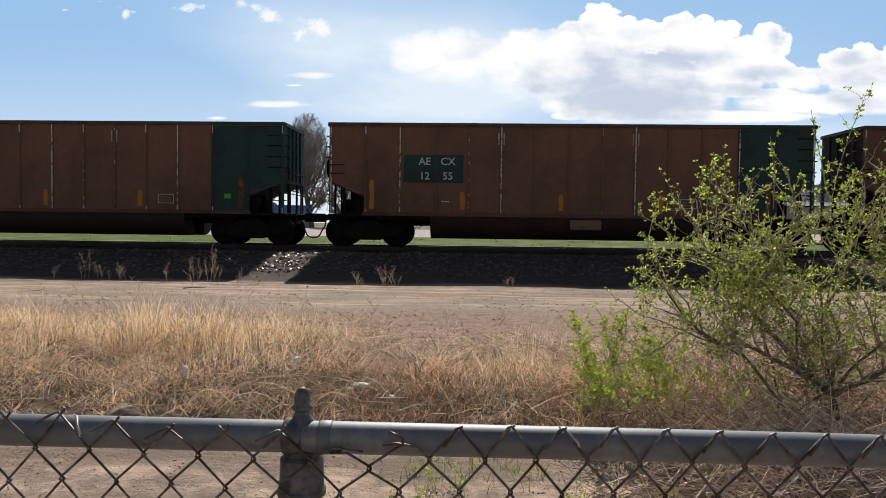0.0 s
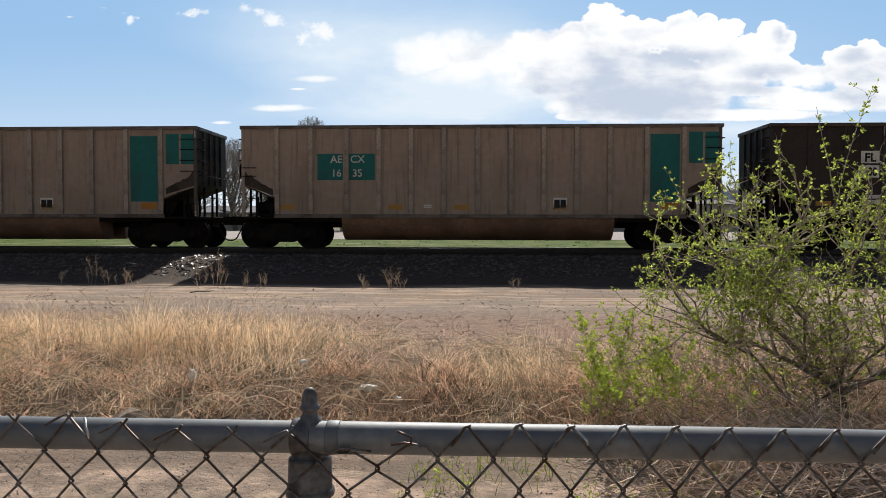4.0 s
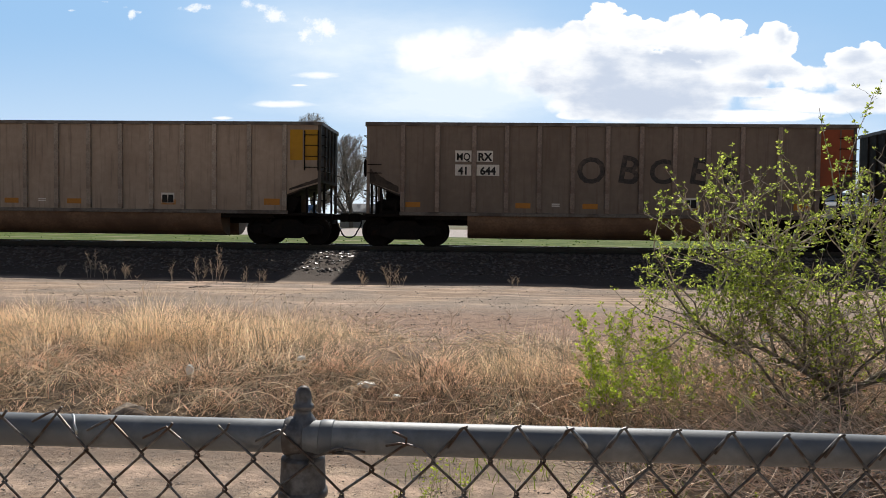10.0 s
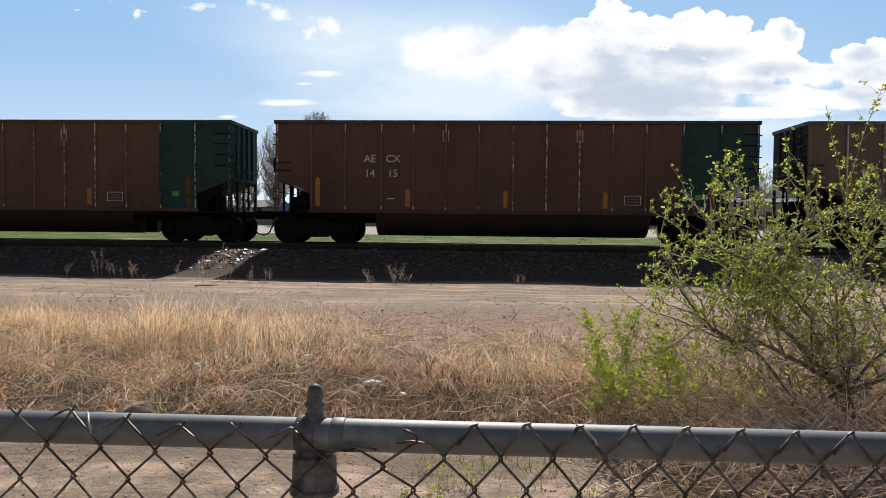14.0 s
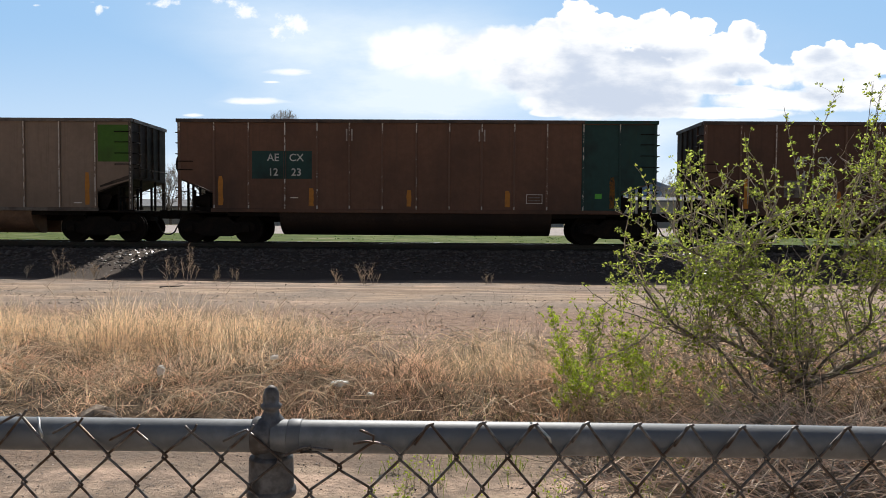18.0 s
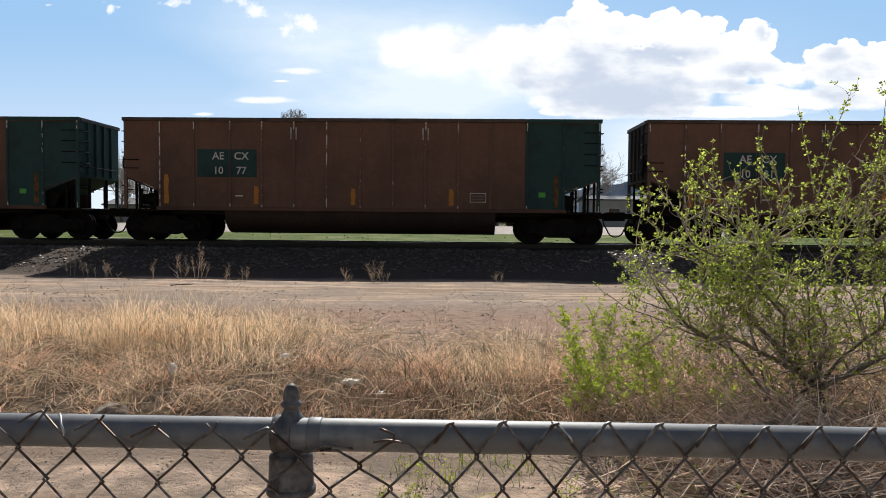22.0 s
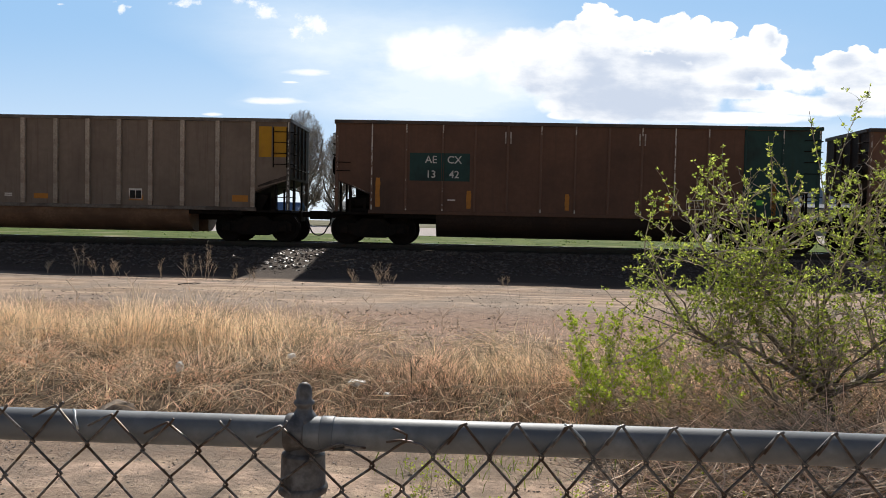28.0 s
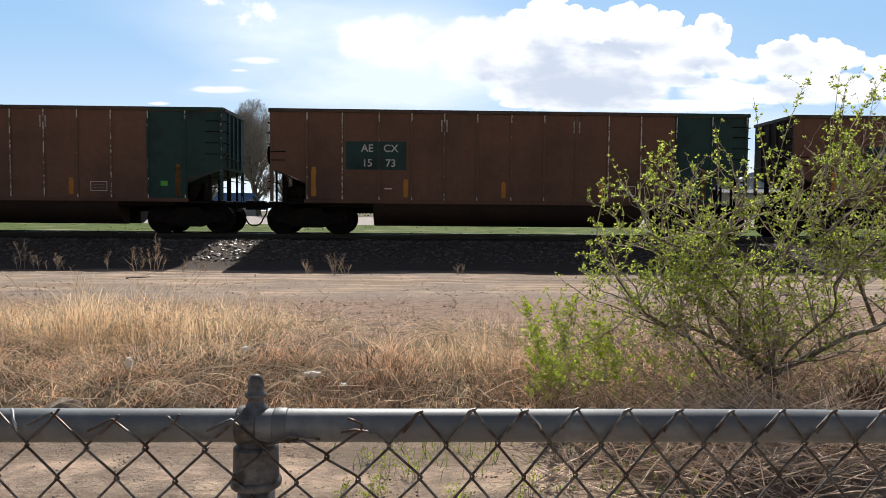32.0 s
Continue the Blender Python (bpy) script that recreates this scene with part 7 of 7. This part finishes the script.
def conifer(x, y, h, w, seed):
    rnd = random.Random(seed)
    z = ground_z(x, y)
    tree = thing("spruce_tree", "tall dark green spruce with a ragged outline", "tree", "spruces beyond the road", at=(x, y, z - 0.05))
    part("trunk", Soup().tube([(0, 0, 0), (0, 0, h * 0.98)], [h * 0.018, 0.02], 7).mesh("trunk", M["bare"], True), tree)
    s = Soup()
    lev = int(h * 4.5)
    for i in range(lev):
        t = i / lev
        zz = h * (0.08 + 0.92 * t)
        reach = w * (1 - t) ** 0.85 * rnd.uniform(0.75, 1.15) + 0.08
        for _ in range(rnd.randint(6, 9)):
            a = rnd.uniform(0, 6.28)
            l = reach * rnd.uniform(0.6, 1.15)
            p = Vector((0, 0, zz))
            e = Vector((math.cos(a) * l, math.sin(a) * l, zz - l * rnd.uniform(0.15, 0.5)))
            side = Vector((-math.sin(a), math.cos(a), 0))
            for j in range(4):
                q = p.lerp(e, (j + 0.8) / 4.2)
                r = 0.10 + 0.16 * rnd.random()
                dn = Vector((0, 0, -r * 1.3))
                s.face(q - side * r, q + dn * 0.6, q + side * r, q + (e - p).normalized() * r * 1.2 + dn * 0.2)
    part("crown", s.mesh("crown", M["needles"]), tree, "drooping needled boughs")


def far_bush(x, y, w, h, seed):
    """A rounded bush of fine twigs just coming into leaf."""
    rnd = random.Random(seed)
    bush = thing("bush", "rounded olive-brown bush beyond the road", "bush", "bushes beyond the road", at=(x, y, ground_z(x, y) - 0.05))
    stems, leaves = Soup(), Soup()
    for _ in range(90):
        a, t = rnd.uniform(0, 6.28), rnd.random() ** 0.6
        top = h * math.sqrt(max(0.05, 1 - t * t)) * rnd.uniform(0.75, 1.05)
        e = Vector((math.cos(a) * w * t, math.sin(a) * w * t * 0.7, top))
        q = Vector((e.x * 0.45, e.y * 0.45, top * 0.6))
        stems.tube([(e.x * 0.2, e.y * 0.2, 0), q, e], [0.035, 0.024, 0.012], 3, False)
        for _ in range(26):
            c = q.lerp(e, rnd.uniform(0, 1.05)) + Vector((rnd.gauss(0, 0.14), rnd.gauss(0, 0.14), rnd.gauss(0, 0.12)))
            u = Vector((rnd.gauss(0, 1), rnd.gauss(0, 1), rnd.gauss(0, 1))).normalized() * rnd.uniform(0.05, 0.11)
            v = u.cross(Vector((rnd.gauss(0, 1), rnd.gauss(0, 1), rnd.gauss(0, 1)))).normalized() * 0.05
            leaves.face(c - u, c - v, c + u, c + v)
    part("stems", stems.mesh("stems", M["bare"]), bush)
    part("crown", leaves.mesh("crown", M["olive_leaf"]), bush, "dull olive young leaves")


def far_house(x0, x1, y, depth, eaves, ridge, wall, roof, name, label, windows=()):
    z = ground_z(x0, y)
    house = thing(name, label, "building", at=((x0 + x1) / 2, y, z - 0.03))
    w = (x1 - x0) / 2
    part("wall", Soup().box(-w, w, 0, depth, 0, eaves).mesh("wall", M[wall]), house)
    s = Soup().prism([(-0.4, eaves - 0.12), (depth / 2, ridge), (depth + 0.4, eaves - 0.12), (depth + 0.4, eaves + 0.06), (depth / 2, ridge + 0.20), (-0.4, eaves + 0.06)], -w - 0.35, w + 0.35, "x")
    part("roof", s.mesh("roof", M[roof]), house)
    for sx in (-1, 1):
        part("gable", Soup().prism([(0.02, eaves), (depth - 0.02, eaves), (depth / 2, ridge - 0.05)], sx * w - 0.03, sx * w + 0.03 if sx < 0 else sx * w - 0.001, "x").mesh("gable", M[wall]), house)
    for wx, wz, ww, wh in windows:
        win = part("window", Soup().box(-ww / 2 - 0.08, ww / 2 + 0.08, -0.06, 0, -0.08, wh + 0.08).mesh("window_frame", M["siding_white"]), house, at=(wx, 0, wz))
        part("pane", Soup().box(-ww / 2, ww / 2, -0.075, -0.055, 0, wh).mesh("pane", M["glass_dark"]), win)
    return house


def build_beyond():
    bare_tree(-19.4, 86, 17.0, 0.8, 3, "tall bare cottonwood with a broad grey crown", (18, 9, 7, 6), (-0.6, 7.35, 2.9, 6.65))
    bare_tree(-25.8, 88, 16.5, 0.8, 4, "tall bare cottonwood with a broad grey crown", (12, 7, 6, 5), (0.0, 7.4, 1.9, 5.95))
    bare_tree(-29.4, 86, 14.0, 0.85, 14, "bare tree with pale grey forking limbs", (13, 7, 6, 5), (0.0, 6.2, 2.8, 5.2))
    bare_tree(-14.9, 84, 13.5, 0.9, 5, "bare tree with pale grey forking limbs", (13, 7, 7, 5), (0.2, 5.9, 2.9, 5.3))
    bare_tree(-11.8, 92, 10.0, 0.9, 6, "small bare tree with pale grey twigs")
    bare_tree(2.2, 88, 9.2, 0.95, 7, "bare tree with dark forking limbs")
    bare_tree(15.6, 90, 10.2, 0.95, 8, "bare tree with dark forking limbs")
    bare_tree(-0.4, 96, 8.0, 1.0, 9, "small bare tree with pale grey twigs")
    for n, x in enumerate((-58, -51, -46, -41, -36, -33, 28, 35, 41, 47, 54, 61)):
        bare_tree(x, (83 if n in (2, 3, 4, 5) else 93) + (n * 5) % 4, (7.4 if n in (2, 3, 4, 5) else 5.6) + (n * 7) % 5 * 0.5, 0.9, 30 + n, "bare tree in the grey treeline", (7, 6, 6, 5))
    conifer(-8.3, 85, 10.4, 2.9, 1)
    conifer(8.1, 86, 7.4, 2.7, 2)
    far_bush(1.6, 77, 1.5, 2.0, 61)
    far_bush(3.5, 78, 1.9, 3.0, 62)
    far_bush(5.4, 80, 1.6, 2.5, 63)
    far_house(5.95, 8.2, 78, 4, 2.7, 3.9, "siding_dark", "roof_grey", "dark_shed", "small dark board shed with a grey roof")
    far_house(9.3, 13.0, 84, 6, 2.3, 3.3, "siding_white", "roof_grey", "white_house", "white house with a grey shingle roof", ((-1.0, 1.0, 0.9, 1.1), (1.0, 1.0, 0.9, 1.1)))
    far_house(14.6, 44, 82, 8, 3.1, 3.5, "siding_grey", "roof_grey", "long_warehouse", "long low pale grey metal warehouse", tuple((-12 + i * 4.8, 1.2, 1.2, 0.9) for i in range(6)))
    far_house(50, 84, 84, 8, 3.9, 4.6, "siding_grey", "roof_grey", "long_warehouse", "long low pale grey metal warehouse", tuple((-12 + i * 4.8, 1.4, 1.2, 0.9) for i in range(6)))
    far_house(-16.6, -12.6, 86, 6, 1.9, 2.8, "siding_grey", "roof_grey", "grey_house", "small grey house with a shingle roof", ((-1.2, 0.9, 0.9, 1.0), (1.2, 0.9, 0.9, 1.0)))
    far_house(-21.6, -18.4, 76, 4, 1.5, 2.3, "siding_grey", "roof_blue", "blue_roof_shed", "small shed with a bright blue metal roof")
    far_house(-60, -46.5, 82, 7, 3.8, 5.8, "siding_grey", "roof_grey", "grey_house", "long pale grey house with a shingle roof", ((-3.0, 1.0, 1.0, 1.1), (2.0, 1.0, 1.0, 1.1)))
    far_house(-44, -26, 88, 8, 2.2, 3.0, "siding_grey", "roof_grey", "long_warehouse", "long low pale grey metal warehouse", tuple((-7 + i * 3.5, 1.2, 1.2, 0.9) for i in range(5)))
    pole = thing("utility_pole", "weathered wooden utility pole", "utility pole", at=(-12.4, 84, 0.85))
    part("shaft", Soup().tube([(0, 0, 0), (0, 0, 7.2)], [0.15, 0.10], 9).mesh("shaft", M["siding_dark"], True), pole)
    part("crossarm", Soup().box(-0.9, 0.9, -0.06, 0.06, 6.5, 6.64).mesh("crossarm", M["siding_dark"]), pole)
    # blue range on the skyline
    for n, (d, xa, xb, top, sd) in enumerate(((3400, 290, 2600, 232, 2), (3000, 900, 1700, 215, 5))):
        s = Soup()
        k = 90
        for i in range(k + 1):
            x = xa + (xb - xa) * i / k
            t = i / k
            env = min(1.0, 0.5 + t * 3.0) * min(1.0, t * 30) * min(1.0, (1 - t) * 5)
            h = env * top * (0.80 + 0.35 * noise.noise(Vector((t * 5.5, sd, 0))) + 0.10 * noise.noise(Vector((t * 21, sd, 3))))
            s.v += [(x, d, -20), (x, d + 260, max(0, h))]
        for i in range(k):
            s.f.append((2 * i, 2 * i + 2, 2 * i + 3, 2 * i + 1))
        thing("mountain_range", "distant hazy blue mountain ridge", "mountains", me=s.mesh("mountain_range", M["mountain"], True), kind="structure")


build_beyond()


def build_bus():
    bus = thing("school_bus", "yellow school bus with a white roof driving past", "bus", at=(0, 66, 0.62))
    body = bevelled(Soup().prism([(-6.1, 0.55), (4.5, 0.55), (4.5, 2.95), (-6.1, 2.95)], -1.2, 1.2).mesh("body", M["bus_yellow"]), 0.12, 2)
    part("body", body, bus)
    part("hood", bevelled(Soup().prism([(4.5, 0.6), (6.1, 0.6), (6.1, 1.45), (5.9, 1.6), (4.5, 1.75)], -1.0, 1.0).mesh("hood", M["bus_yellow"]), 0.08, 2), bus)
    part("roof", bevelled(Soup().prism([(-6.0, 2.92), (4.4, 2.92), (4.3, 3.12), (-5.9, 3.12)], -1.1, 1.1).mesh("roof", M["bus_white"]), 0.06, 2), bus)
    for i in range(11):
        part("window", Soup().box(-0.36, 0.36, -0.012, 0, 0, 0.62).mesh("window", M["glass_dark"]), bus, at=(-5.4 + i * 0.86, -1.2, 1.85))
    for z in (1.15, 1.55):
        part("rub_rail", Soup().box(-6.05, 4.45, -0.02, 0, -0.04, 0.04).mesh("rub_rail", M["black_steel"]), bus, at=(0, -1.2, z))
    tyre = Soup().lathe([(0.24, -0.13), (0.46, -0.13), (0.50, -0.08), (0.50, 0.08), (0.46, 0.13), (0.24, 0.13)], 20, "y").mesh("wheel", M["rubber"])
    for x in (-3.6, 4.9):
        for y in (-1.05, 1.05):
            part("wheel", tyre, bus, at=(x, y, 0.50))
    return bus


BUS = build_bus()


# ---- what moves ----
PITCH = 16.23
# place of the gap between the second and third car, time by time
TRAIN = [
    (0, -5.195),
    (0.3, -1.794),
    (1, 6.400),
    (2, 17.769),
    (3, 29.086),
    (4, 40.566),
    (6.8, 72.925),
    (7, 75.273),
    (8, 86.471),
    (8.3, 89.873),
    (9, 97.863),
    (10, 109.424),
    (12, 132.481),
    (13, 143.685),
    (13.4, 148.198),
    (15.6, 173.799),
    (17.6, 197.103),
    (18.2, 204.071),
    (19, 213.132),
    (20, 224.893),
    (21, 236.677),
    (21.6, 243.703),
    (22.4, 253.166),
    (23, 260.251),
    (24, 271.912),
    (25, 283.809),
    (25.4, 288.543),
    (27.5, 313.734),
    (28, 319.723),
    (29, 331.787),
    (29.5, 337.682),
    (30, 343.457),
    (30.5, 349.790),
    (31, 355.662),
    (32, 367.891),
]


def train_at(t):
    return sum(c * t ** n for n, c in enumerate((-5.2545, 11.53988, -0.01584746, 0.000890784, -8.67095e-06)))


def motions():
    for i, car in enumerate(CARS):
        k = i - 1
        walk(car, [(t, pose(s - PITCH * k + PITCH / 2, TRACK_Y, RAIL_Z)) for t, s in TRAIN])
    # all wheels roll alike
    for dx, wheels in WHEELS.items():
        walk(wheels[0], [(n / 30, pose(dx, 0, 0.457, 0, math.degrees(train_at(n / 30) / 0.457) % 360, 0)) for n in range(961)])
        keys = wheels[0].animation_data
        for w in wheels[1:]:
            w.rotation_mode = "QUATERNION"
            data = w.animation_data_create()
            data.action = keys.action
            data.action_slot = keys.action_slot
    walk(BUS, [(0, pose(-175, 66, 0.62)), (8.0, pose(-17.2, 66, 0.62)), (9.0, pose(2.6, 66, 0.62)), (10.0, pose(22.4, 66, 0.62)), (32.0, pose(450, 66, 0.62))])


motions()
